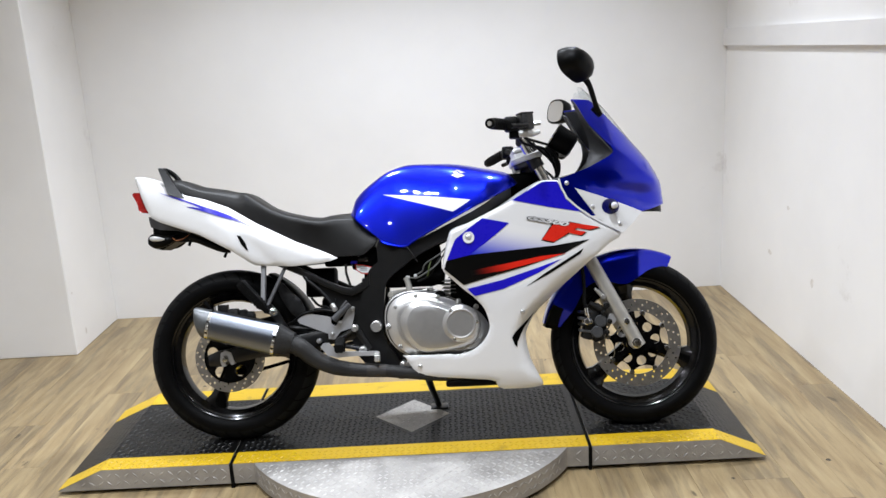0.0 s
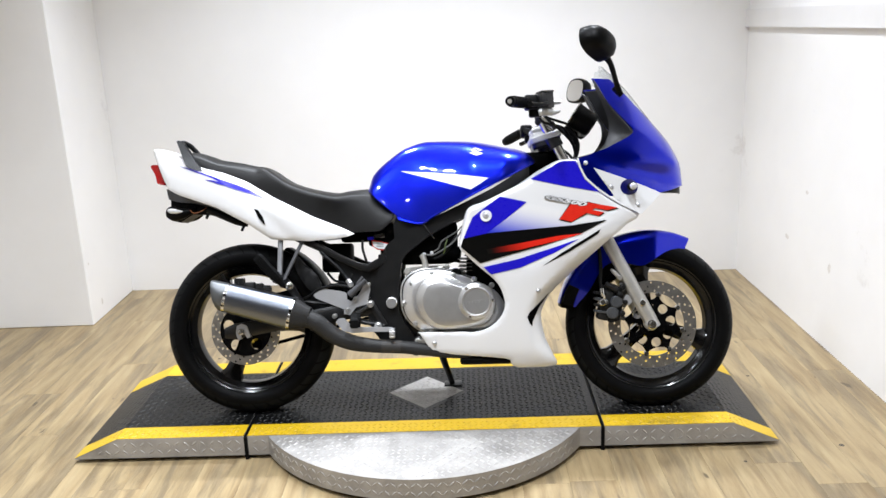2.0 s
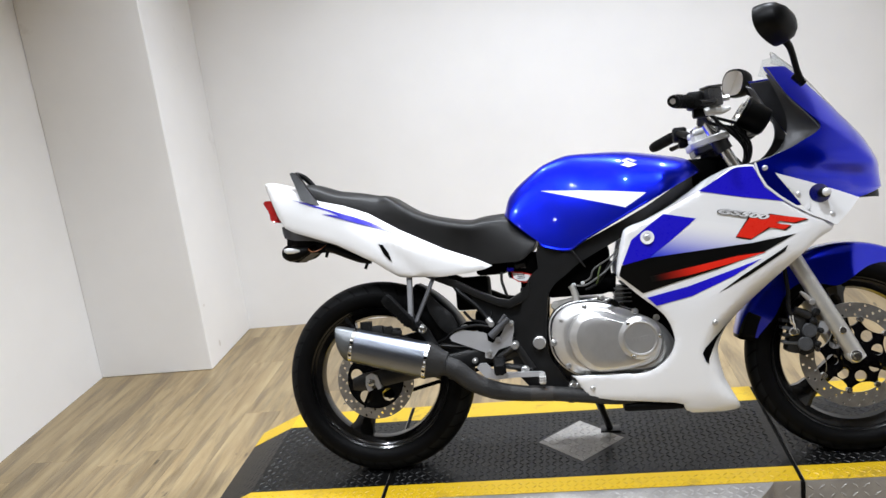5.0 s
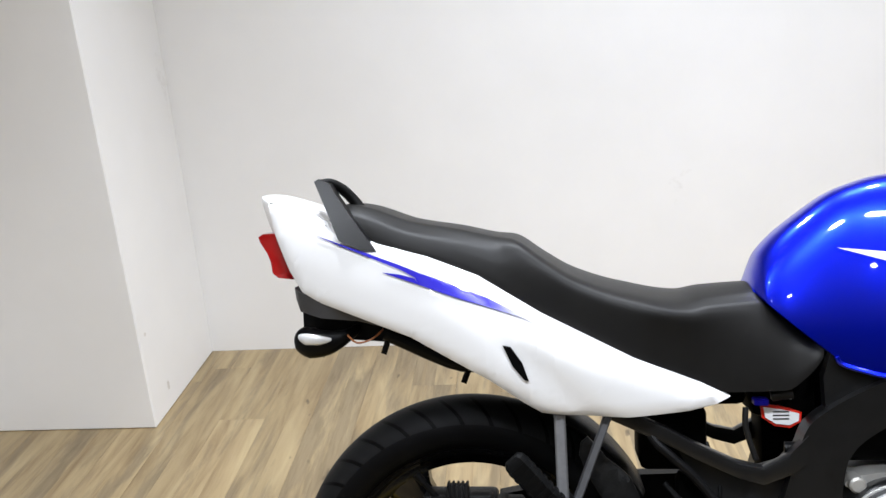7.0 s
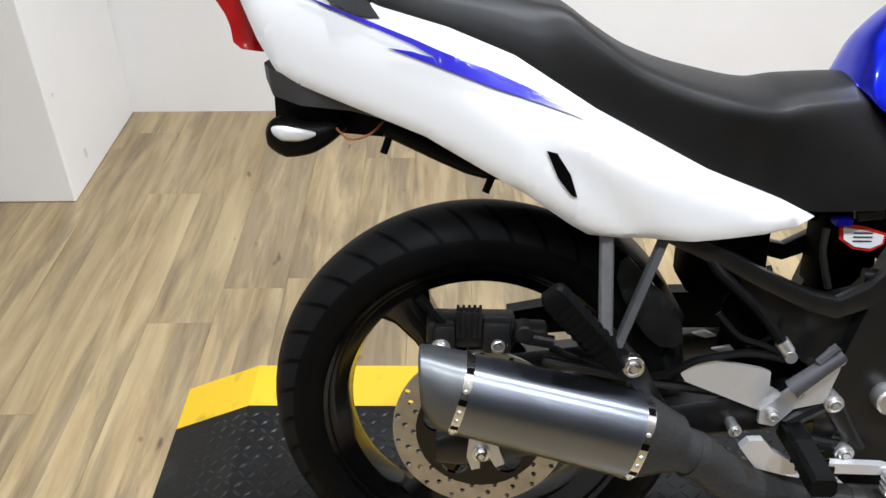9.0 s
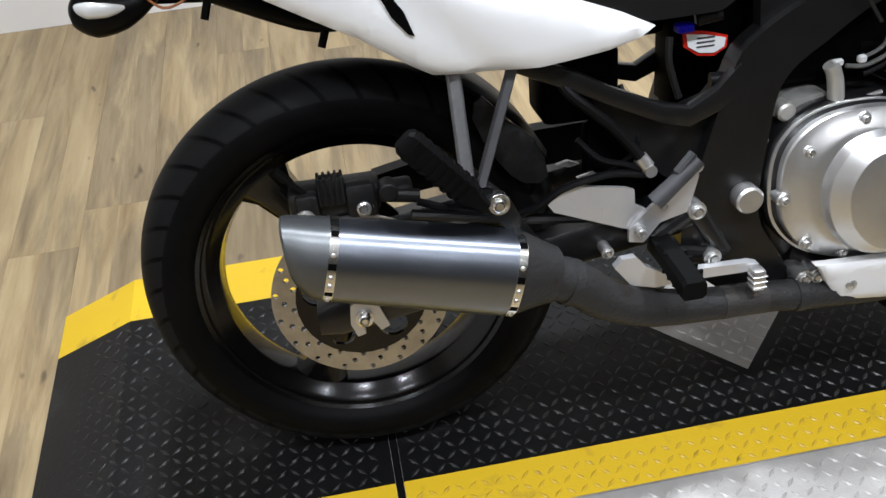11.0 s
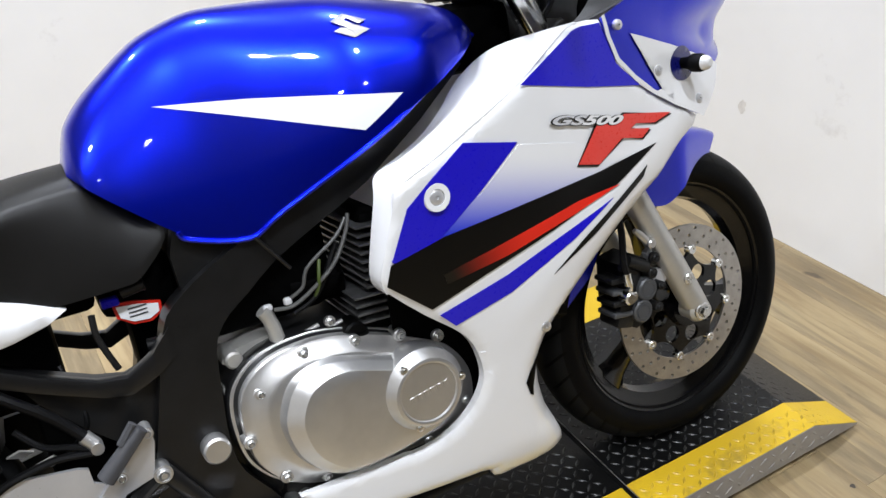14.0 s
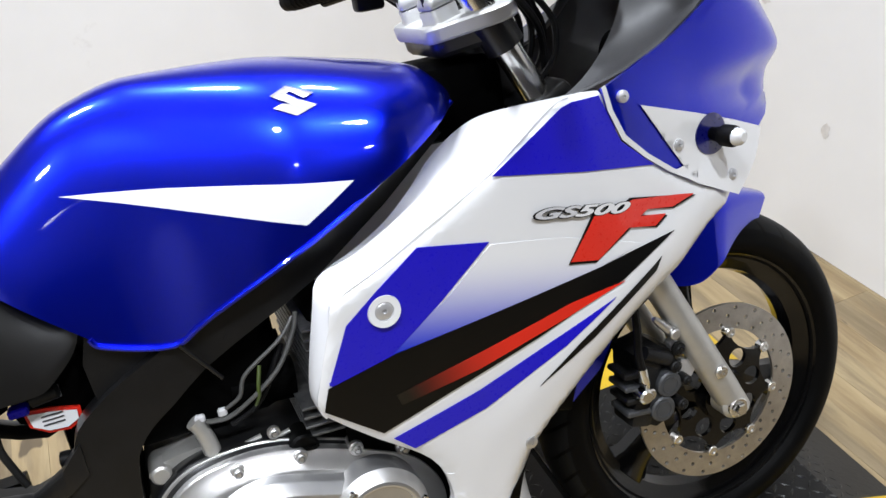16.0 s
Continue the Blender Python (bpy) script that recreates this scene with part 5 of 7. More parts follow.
TXT = pose(0.341, 0, 0.731, 90, 0, 0) @ pose(0, 0, 0, 0, 0, -12.6) @ Matrix.Diagonal((2.36, 0.84, 1, 1))
lettering("GS500", 0.0215, TXT @ pose(-0.0005, -0.0004, 0), M_blackdecal, fairing, "lettering_outline", depth=side_y, lift=0.0040, bold=0.0017, shear=0.35)
lettering("GS", 0.0215, TXT, M_print, fairing, "lettering", "grey printed lettering", depth=side_y, lift=0.0045, bold=0.0008, shear=0.35)
lettering("500", 0.0215, TXT @ Matrix.Translation((text_width("GS", 0.0215), 0, 0)), M_white, fairing, "lettering", "white printed lettering", depth=side_y, lift=0.0045, bold=0.0008, shear=0.35)


def flush_screw(x, z, depth, parent, r=0.008, mat_=None):
    y = depth(x, z)
    return part("screw", lathe([(0.0001, y - 0.0028), (r * 0.2, y - 0.0028), (r * 0.24, y - 0.0046), (r * 0.6, y - 0.0042), (r * 0.9, y - 0.003), (r, y - 0.0015), (r, y + 0.003)], (x, 0, z), 20, closed_profile=False), mat_ or M_heel, parent)


part("screw_recess", lathe([(0.011, side_y(0.151, 0.679) - 0.004), (0.0185, side_y(0.151, 0.679) - 0.0045), (0.0195, side_y(0.151, 0.679) - 0.001), (0.011, side_y(0.151, 0.679))], (0.151, 0, 0.679), 32), M_white, fairing, "white round recess")
flush_screw(0.151, 0.679, side_y, fairing, 0.0115)
flush_screw(0.319, 0.425, side_y, fairing, 0.0085, M_alu)
flush_screw(-0.033, 0.255, side_y, fairing, 0.008, M_alu)

# -- nose fairing and screen --
XF = [(0.657, 0.808), (0.717, 0.834), (0.762, 0.841), (0.821, 0.835), (0.900, 0.802), (0.991, 0.737), (1.057, 0.690), (1.112, 0.650), (1.143, 0.623), (1.187, 0.580)]
WZ = [(0.66, 0.201), (0.72, 0.198), (0.765, 0.2065), (0.80, 0.2105), (0.85, 0.2135), (0.92, 0.205), (1.0, 0.18), (1.08, 0.15), (1.15, 0.118), (1.19, 0.09)]
XS = [(0.672, 0.662), (0.732, 0.555), (0.761, 0.516), (0.792, 0.481), (0.830, 0.462), (0.856, 0.455), (0.868, 0.491), (0.891, 0.556), (0.929, 0.632), (0.945, 0.649), (0.958, 0.644), (1.044, 0.574), (1.137, 0.522)]
XR = 0.40


def fullness(z):
    """How square the nose is in plan at a height."""
    return curve_table(z, [(0.66, 2.9), (0.70, 2.7), (0.745, 2.15), (0.77, 1.95), (0.80, 2.0), (0.85, 2.4), (1.2, 2.4)])


def valley(x, z):
    """How far the nose is pressed in along the hollow from the screen's corner to the lamp."""
    middle = curve_table(x, [(0.45, 0.858), (0.528, 0.846), (0.597, 0.83), (0.679, 0.809), (0.766, 0.788), (0.86, 0.765)])
    fade = max(0.0, min(1.0, (x - 0.47) / 0.13)) * 0.55 + max(0.0, min(1.0, (x - 0.62) / 0.16)) * 0.45
    fade *= max(0.0, min(1.0, (curve_table(z, XF) - x) / 0.09))
    d = z - middle
    return 0.027 * fade * math.exp(-(d / (0.042 if d > 0 else 0.03)) ** 2)


def crease(x, z):
    """A soft outward crease from the screen's corner down to the tip."""
    d = (z - 0.947 + 0.865 * (x - 0.664)) * 0.756
    fade = max(0.0, min(1.0, (x - 0.57) / 0.07)) * max(0.0, min(1.0, (0.85 - x) / 0.06))
    return 0.012 * fade * math.exp(-d / 0.08 if d > 0 else d / 0.05)


def nose_u(x, z):
    return min(0.9999, max(0.0, (x - XR) / (curve_table(z, XF) - XR - valley(x, z))))


def nose_y(x, z):
    pw = fullness(z)
    w = (1 - nose_u(x, z) ** pw) ** (1 / pw)
    return -(curve_table(z, WZ) - valley(x, z)) * w - crease(x, z) * min(1.0, w * 2)


def nose_rows(z0, z1, nz, u_from, u_to, nu, inset=0.0):
    rows = []
    for i in range(nz + 1):
        z = z0 + (z1 - z0) * i / nz
        a, b, pw = u_from(z), u_to(z), fullness(z)
        row = []
        for j in range(nu + 1):
            f0 = math.asin(a ** (pw / 2))
            f1 = math.asin(min(1.0, b) ** (pw / 2))
            f = f0 + (f1 - f0) * j / nu
            u = math.sin(f) ** (2 / pw)
            w = max(0.0, math.cos(f)) ** (2 / pw)
            xf, wz = curve_table(z, XF), curve_table(z, WZ)
            inset_ = inset + valley(XR + u * (xf - XR), z)
            xx = XR + u * (xf - XR - inset_)
            row.append((xx, -w * (wz - inset_) - crease(xx, z) * min(1.0, w * 2), z))
        rows.append(row)
    return rows


def shell(rows, thick=0.005):
    bm = loft(rows, caps=False)
    bmesh.ops.recalc_face_normals(bm, faces=bm.faces)
    if sum(f.normal.y * f.calc_area() for f in bm.faces) > 0:
        bmesh.ops.reverse_faces(bm, faces=bm.faces[:])
    bmesh.ops.solidify(bm, geom=bm.faces[:], thickness=thick)
    return bm


def u_start(z):
    return nose_u(lerp_table(z, XS), z)


def u_front(z):
    """Where the blue stops: the chin slopes back below the lamp, the screen begins above."""
    if z < 0.768:
        return nose_u(lerp_table(z, [(0.675, 0.661), (0.741, 0.735), (0.75, 0.775), (0.768, 0.833)]), z)
    return 1.0 if z < 0.93 else max(u_start(z) + 0.04, 1.0 - 0.9 * (z - 0.93))


M_inner = material("inner_fairing_plastic", (0.04, 0.04, 0.042), 0.45, vary=0.15, scale=30, spec=0.35)
for s in (1, -1):
    bm = shell(nose_rows(0.677, 1.136, 64, u_start, u_front, 36), 0.004)
    nose = part("nose_fairing", bm if s == 1 else moved(bm, FLIP), M_blue, bike, "glossy metallic blue nose fairing", angle=55)
    inner = shell(nose_rows(0.785, 1.13, 20, lambda z: min(0.98, u_start(z) + 0.012), lambda z: 1.0 if z < 0.93 else u_front(z), 16, 0.007), 0.003)
    part("inner_panel", inner if s == 1 else moved(inner, FLIP), M_inner, nose, "dark grey inner fairing panel", angle=55)
    if s == 1:
        right_nose = nose
    scr = shell(nose_rows(0.925, 1.188, 20, lambda z: u_front(z) - 0.012 if z < 1.136 else 0.62 + 5 * (z - 1.136), lambda z: 1.0, 14, 0.001), 0.003)
    part("windscreen", scr if s == 1 else moved(scr, FLIP), M_glass, bike, "clear plastic windscreen half", angle=60)
for s in (1, -1):
    edge = [(0.395, -0.198, 0.852), (0.462, -0.203, 0.864), (0.553, -0.193, 0.889), (0.622, -0.176, 0.925), (0.640, -0.168, 0.948), (0.568, -0.155, 1.042), (0.52, -0.138, 1.128)]
    deep = [(0.40, -0.17, 0.836), (0.472, -0.14, 0.858), (0.54, -0.095, 0.892), (0.575, -0.08, 0.94), (0.58, -0.08, 0.99), (0.56, -0.09, 1.05), (0.53, -0.1, 1.115)]
    lines = [smooth_line([(x, y * s, z) for x, y, z in row], 5) for row in (edge, deep)]
    rows = [[a.lerp(b, k / 5) + Vector((0.012, 0, -0.008)) * math.sin(math.pi * k / 5) for k in range(6)] for a, b in zip(*lines)]
    part("cockpit_trim", shell(rows, 0.003), M_inner, bike, "smooth dark grey cockpit trim panel", angle=60)
part("chin", shell(nose_rows(0.742, 0.769, 6, u_front, lambda z: 1.0, 12, 0.009), 0.003), M_plastic, right_nose, "black lower lip of the nose", angle=50)
WHITE = [(0.508, 0.826), (0.602, 0.794), (0.68, 0.765), (0.738, 0.741), (0.73, 0.733), (0.706, 0.708), (0.664, 0.671), (0.596, 0.704), (0.556, 0.7305), (0.598, 0.735)]
decal("white_wedge", WHITE, M_white, nose_y, 0.003, right_nose, "white printed wedge", 0.0125)
decal("seam_trim", [(0.454, 0.858), (0.459, 0.860), (0.4665, 0.830), (0.4845, 0.795), (0.518, 0.764), (0.557, 0.735), (0.602, 0.7075), (0.602, 0.702), (0.552, 0.731), (0.513, 0.760), (0.479, 0.791), (0.460, 0.830)], M_white, nose_y, 0.0034, right_nose)
for x, z in ((0.482, 0.842), (0.567, 0.762), (0.655, 0.701)):
    flush_screw(x, z, lambda a, b: nose_y(a, b) - 0.003, right_nose, 0.0075)
M_navy = material("navy_plastic", (0.003, 0.004, 0.09), 0.3, vary=0.1, coat=0.3)
decal("slot_mark", [(0.556 + 0.014 * math.cos(math.tau * k / 20) + 0.004 * math.sin(math.tau * k / 20), 0.778 + 0.0055 * math.sin(math.tau * k / 20)) for k in range(20)], M_navy, nose_y, 0.002, right_nose, "dark oval slot", 0.01)
ty = nose_y(0.627, 0.76)
decal("signal_recess", [(0.627 + 0.03 * math.cos(math.tau * k / 28), 0.761 + 0.026 * math.sin(math.tau * k / 28)) for k in range(28)], M_navy, nose_y, 0.0046, right_nose, "dark blue signal recess", 0.01)
for s in (1, -1):
    stalk = part("turn_signal", moved(join(tube([(0, 0, 0), (0.002, -0.03, 0.0), (0.005, -0.05, 0)], [0.011, 0.013, 0.019], 14, 2), tube([(0.005, -0.05, 0), (0.008, -0.074, 0), (0.01, -0.082, 0)], [0.02, 0.02, 0.017], 14, 2)), (Matrix.Identity(4) if s == 1 else FLIP) @ pose(0.627, ty + 0.004, 0.761) @ Matrix.Diagonal((0.7, 0.58, 0.7, 1))), M_rubber, bike, "black turn signal stalk with a clear lens")
    part("lens", moved(tube([(0.008, -0.078, 0), (0.012, -0.092, 0), (0.014, -0.1, 0)], [0.0175, 0.015, 0.008], 14, 2), (Matrix.Identity(4) if s == 1 else FLIP) @ pose(0.627, ty + 0.004, 0.761) @ Matrix.Diagonal((0.7, 0.58, 0.7, 1))), M_lens, stalk, "clear lens")

# -- mirrors --
def mirror(s):
    """Shell on a stalk; its glass looks back and inwards."""
    c = Vector((0.516, -0.297, 1.213) if s == 1 else (0.536, 0.375, 1.177))
    n = Vector((-0.80, 0.58, -0.12) if s == 1 else (-0.85, -0.5, 0.12)).normalized()
    big = 1.02 if s == 1 else 0.79
    side = Vector((0, 0, 1)).cross(n).normalized()
    up = n.cross(side)
    tilt = radians(16) if s == 1 else radians(-8)
    a_, b_ = side * math.cos(tilt) + up * math.sin(tilt), up * math.cos(tilt) - side * math.sin(tilt)

    def ring(k, d):
        out = []
        for i in range(32):
            w = math.tau * i / 32
            cw, sw = math.cos(w), math.sin(w)
            r = 1 / (abs(cw) ** 2.7 / 0.074 ** 2.7 + abs(sw) ** 2.7 / (0.044 if s == 1 else 0.062) ** 2.7) ** (1 / 2.7)
            out.append(c + (a_ * cw + b_ * sw) * r * k * big + n * d * big)
        return out
    shell_ = part("mirror", loft([ring(0.9, 0.022), ring(0.985, 0.02), ring(1.0, 0.014), ring(0.97, -0.008), ring(0.85, -0.03), ring(0.6, -0.045), ring(0.25, -0.051)], closed=True), M_plastic, bike, "black plastic rear-view mirror", angle=50)
    part("mirror_glass", loft([ring(0.86, 0.0215), ring(0.85, 0.0232)], closed=True), M_mirror, shell_, "mirror glass")
    base = Vector((0.603, -0.175 * s, 1.075))
    part("stalk", tube([c + Vector((0.03, 0.03 * s, -0.035)), c + Vector((0.052, 0.055 * s, -0.058)), base + Vector((-0.012, -0.02 * s, 0.03)), base], [0.012, 0.009, 0.0085, 0.012], 12, 3), M_plastic, shell_, "black stalk")
    part("mount", moved(box(-0.026, 0.014, -0.013, 0.013, -0.009, 0.008, 0.004), pose(*base, 0, 48, 0)), M_plastic, shell_, "black mirror mount")


mirror(1)
mirror(-1)

# -- fuel tank --
T_TOP = [(-0.256, 0.794), (-0.25, 0.816), (-0.240, 0.840), (-0.182, 0.894), (-0.116, 0.935), (-0.040, 0.953), (0.080, 0.949), (0.238, 0.920), (0.297, 0.903), (0.318, 0.884), (0.332, 0.868)]
T_BOT = [(-0.256, 0.783), (-0.240, 0.766), (-0.154, 0.691), (-0.139, 0.679), (-0.068, 0.665), (-0.019, 0.691), (0.332, 0.864)]
T_WID = [(-0.256, 0.048), (-0.24, 0.070), (-0.2, 0.086), (-0.1, 0.106), (0.0, 0.132), (0.12, 0.156), (0.2, 0.156), (0.26, 0.140), (0.3, 0.113), (0.318, 0.088), (0.332, 0.05)]


def tank_point(x, s):
    """s runs from the lower right edge (0) over the top (0.5) to the lower left edge (1)."""
    zt, zb, w = curve_table(x, T_TOP), curve_table(x, T_BOT), curve_table(x, T_WID)
    q = (1 - abs(s - 0.5) * 2) * math.pi / 2
    y = max(0.0, math.cos(q)) ** 0.72 * w
    z = zb + (zt - zb) * math.sin(q) ** 0.98
    y *= 1 - (0.03 + 0.22 * max(0.0, min(1.0, (0.12 - x) / 0.22))) * (z - zb) / max(0.01, zt - zb)
    return (x, -y if s < 0.5 else y, z)


def tank_y(x, z):
    lo, hi = 0.0, 0.5
    for _ in range(24):
        mid = (lo + hi) / 2
        if tank_point(x, mid)[2] < z:
            lo = mid
        else:
            hi = mid
    return tank_point(x, lo)[1]


xs = [p.x for p in smooth_line([(v, 0, 0) for v in (-0.256, -0.25, -0.23, -0.18, -0.1, -0.02, 0.06, 0.14, 0.22, 0.28, 0.312, 0.326, 0.332)], 6)]
tank = part("fuel_tank", loft([[tank_point(x, i / 64) for i in range(65)] for x in xs], closed=True), M_blue, bike, "glossy metallic blue fuel tank with a white dart", angle=75)
bpy.context.view_layer.update()
decal("white_dart", [(-0.140, 0.847), (-0.028, 0.836), (0.06, 0.824), (0.165, 0.808), (0.136, 0.790), (0.103, 0.771), (-0.033, 0.814)], M_white, tank_y, 0.0016, tank, "white printed dart", 0.012)
lip = [(-0.152, 0.690), (-0.139, 0.677), (-0.068, 0.662), (-0.019, 0.689), (0.15, 0.774), (0.318, 0.858)]
part("tank_seam", tube([(x, -curve_table(x, T_WID) - 0.002, z) for x, z in lip], 0.0035, 8, 4), M_blue, tank)
for quads in (([(0.102, 0.911), (0.122, 0.918), (0.131, 0.9145), (0.113, 0.908)], [(0.102, 0.911), (0.116, 0.913), (0.139, 0.897), (0.128, 0.8955)], [(0.119, 0.9165), (0.123, 0.918), (0.150, 0.906), (0.137, 0.903)]), ([(0.101, 0.8985), (0.112, 0.9015), (0.133, 0.8905), (0.124, 0.887)], [(0.112, 0.9015), (0.118, 0.898), (0.139, 0.8965), (0.131, 0.8915)], [(0.126, 0.902), (0.133, 0.902), (0.149, 0.894), (0.124, 0.887)])):
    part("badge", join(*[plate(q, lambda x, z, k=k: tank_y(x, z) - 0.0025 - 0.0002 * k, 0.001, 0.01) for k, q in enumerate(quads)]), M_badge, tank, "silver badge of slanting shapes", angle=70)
part("filler_cap", moved(join(lathe([(0.0001, -0.008), (0.026, -0.008), (0.03, -0.004), (0.031, 0.003)], (0, 0, 0), 36, closed_profile=False), box(-0.008, 0.03, -0.011, -0.006, -0.008, 0.008, 0.002)), pose(0.2, 0, 0.9085, -90, 12, 0)), M_plastic, tank, "black filler cap")

# -- seat --
S_TOP = [(-0.893, 0.918), (-0.885, 0.940), (-0.86, 0.938), (-0.774, 0.910), (-0.700, 0.896), (-0.640, 0.882), (-0.622, 0.880), (-0.612, 0.877), (-0.570, 0.849), (-0.520, 0.820), (-0.449, 0.797), (-0.36, 0.782), (-0.327, 0.788), (-0.275, 0.792), (-0.25, 0.793), (-0.236, 0.782), (-0.18, 0.75)]
S_BOT = [(-0.893, 0.905), (-0.832, 0.880), (-0.675, 0.826), (-0.578, 0.764), (-0.443, 0.692), (-0.295, 0.639), (-0.221, 0.640), (-0.19, 0.66), (-0.165, 0.69), (-0.16, 0.72)]
S_WID = [(-0.893, 0.06), (-0.87, 0.085), (-0.80, 0.096), (-0.675, 0.108), (-0.58, 0.117), (-0.45, 0.119), (-0.35, 0.102), (-0.28, 0.099), (-0.2, 0.096), (-0.16, 0.088)]
S_FLAT = [(-0.893, 0.045), (-0.87, 0.068), (-0.8, 0.070), (-0.65, 0.082), (-0.6, 0.1), (-0.55, 0.108), (-0.42, 0.112), (-0.32, 0.09), (-0.25, 0.07), (-0.16, 0.04)]
S_CROWN = [(-0.893, 0.004), (-0.62, 0.004), (-0.52, 0.008), (-0.3, 0.018), (-0.16, 0.02)]


def cut_corners(pts, rounds=2):
    """Rounds an open row of points by cutting its corners."""
    for _ in range(rounds):
        row = [pts[0]]
        for p, q in zip(pts, pts[1:]):
            row += [(p[0] * 0.75 + q[0] * 0.25, p[1] * 0.75 + q[1] * 0.25), (p[0] * 0.25 + q[0] * 0.75, p[1] * 0.25 + q[1] * 0.75)]
        pts = row + [pts[-1]]
    return pts


def seat_section(x):
    """A flat, slightly crowned top over sides that swell out to the lower edge."""
    zt, zb, w, f, e = (curve_table(x, k) for k in (S_TOP, S_BOT, S_WID, S_FLAT, S_CROWN))
    zt = max(zt, zb + 0.012)
    h = zt - e - zb
    side = [(-w, zb), (-w * 0.99, zb + h * 0.2), (-(w * 0.72 + f * 0.28), zb + h * 0.62), (-f - 0.004, zt - e - 0.008), (-f + 0.012, zt - e + 0.001)]
    top = [(f * k, zt - e * k * k) for k in (-0.7, -0.35, 0.0, 0.35, 0.7)]
    row = cut_corners(side + top + [(-y, z) for y, z in reversed(side)])
    return [(x, y + 0.004, z) for y, z in row]


part("seat", loft([seat_section(-0.893 + 0.733 * i / 110) for i in range(111)], closed=True), M_seat, bike, "black vinyl stepped dual seat", angle=75)

# -- tail --
TAIL = [(-1.008, 0.948), (-0.985, 0.945), (-0.945, 0.932), (-0.905, 0.914), (-0.825, 0.877), (-0.747, 0.856), (-0.670, 0.825), (-0.576, 0.767), (-0.442, 0.697), (-0.345, 0.656), (-0.302, 0.634), (-0.325, 0.625), (-0.367, 0.618), (-0.454, 0.613), (-0.541, 0.618), (-0.580, 0.622), (-0.600, 0.634), (-0.656, 0.674), (-0.771, 0.736), (-0.925, 0.790), (-0.948, 0.804), (-0.968, 0.838), (-0.990, 0.890)]


def tail_y(x, z):
    mid = 0.655 + (-0.45 - x) * 0.36
    y = -curve_table(x, [(-1.02, 0.074), (-0.98, 0.084), (-0.9, 0.105), (-0.8, 0.128), (-0.65, 0.156), (-0.58, 0.158), (-0.5, 0.150), (-0.4, 0.132), (-0.3, 0.110)])
    crease = 0.008 * math.exp(-((z - (0.70 + (-0.6 - x) * 0.9)) / 0.03) ** 2) * math.exp(-((x + 0.56) / 0.1) ** 2)
    return y + (2.2 + 4.5 * max(0.0, min(1.0, (x + 0.75) / 0.15))) * max(0.0, z - mid) ** 2 + 4.5 * max(0.0, mid - 0.02 - z) ** 2 + crease


M_grab = material("worn_black_plastic", (0.0025, 0.0025, 0.0026), 0.35, vary=0.3, scale=30, bump=0.06, fine=500, spec=0.22)
tail = part("tail_panel", plate(TAIL, tail_y, 0.012, 0.0125, 0.006), M_white, bike, "glossy white tail panel with a blue flash", angle=55)
part("tail_panel", moved(plate(TAIL, tail_y, 0.012, 0.05, 0.006), FLIP), M_white, bike, "glossy white tail panel", angle=55)
MID = [(-0.86, 0.905), (-0.90, 0.922), (-0.945, 0.942), (-0.995, 0.957), (-1.024, 0.958), (-1.03, 0.952), (-1.022, 0.925), (-1.012, 0.900)]
EDGE = [(-0.86, 0.892), (-0.905, 0.911), (-0.945, 0.929), (-0.985, 0.942), (-1.003, 0.946), (-1.004, 0.942), (-0.996, 0.915), (-0.987, 0.890)]
rows = []
for (xm, zm), (xe, ze) in [((a.x, a.y), (b.x, b.y)) for a, b in zip(smooth_line([(x, z, 0) for x, z in MID], 3), smooth_line([(x, z, 0) for x, z in EDGE], 3))]:
    w = -tail_y(xe, ze) - 0.004
    rows.append([(xm + (xe - xm) * abs(v) ** 2.2, w * v, zm + (ze - zm) * abs(v) ** 2.2) for v in (k / 10 - 1 for k in range(21))])
part("tail_cowl", shell(rows, 0.005), M_white, bike, "glossy white tail cowl", angle=60)
part("tail_light", loft([[(x + 0.012 * (abs(v) ** 2), 0.072 * v, z) for v in (q / 8 - 1 for q in range(17))] + [(x2, 0.06 * -v, z) for v in (q / 8 - 1 for q in range(17))] for x, x2, z in ((-0.978, -0.955, 0.823), (-1.002, -0.957, 0.826), (-1.011, -0.962, 0.834), (-1.013, -0.965, 0.852), (-1.018, -0.968, 0.866), (-1.029, -0.975, 0.884), (-1.031, -0.978, 0.892), (-1.024, -0.98, 0.8965))], closed=True), M_redlens, bike, "red tail light lens", angle=85)
FLASH = [(-0.919, 0.892), (-0.879, 0.8785), (-0.841, 0.8655), (-0.785, 0.8455), (-0.759, 0.835), (-0.702, 0.8145), (-0.656, 0.795), (-0.613, 0.7725), (-0.57, 0.752), (-0.613, 0.768), (-0.655, 0.7825), (-0.700, 0.7965), (-0.756, 0.8165), (-0.7615, 0.827), (-0.784, 0.8385), (-0.831, 0.857), (-0.879, 0.8755)]
part("blue_flash", join(*[plate(q, lambda x, z: tail_y(x, z) - 0.0035, 0.001, 0.01) for q in (FLASH, [(-0.813, 0.835), (-0.786, 0.8318), (-0.7615, 0.8255), (-0.756, 0.8165)])]), M_bluefade2, tail, "blue printed flash", angle=70)
decal("tail_slot", [(-0.634, 0.727), (-0.622, 0.724), (-0.606, 0.700), (-0.597, 0.673), (-0.604, 0.676), (-0.620, 0.696)], M_dark, tail_y, 0.0035, tail, "black slot opening", 0.012)
HANDLE = [(-0.925, 0.976), (-0.918, 0.980), (-0.900, 0.972), (-0.892, 0.958), (-0.863, 0.919), (-0.822, 0.866), (-0.845, 0.868), (-0.881, 0.884), (-0.905, 0.935)]
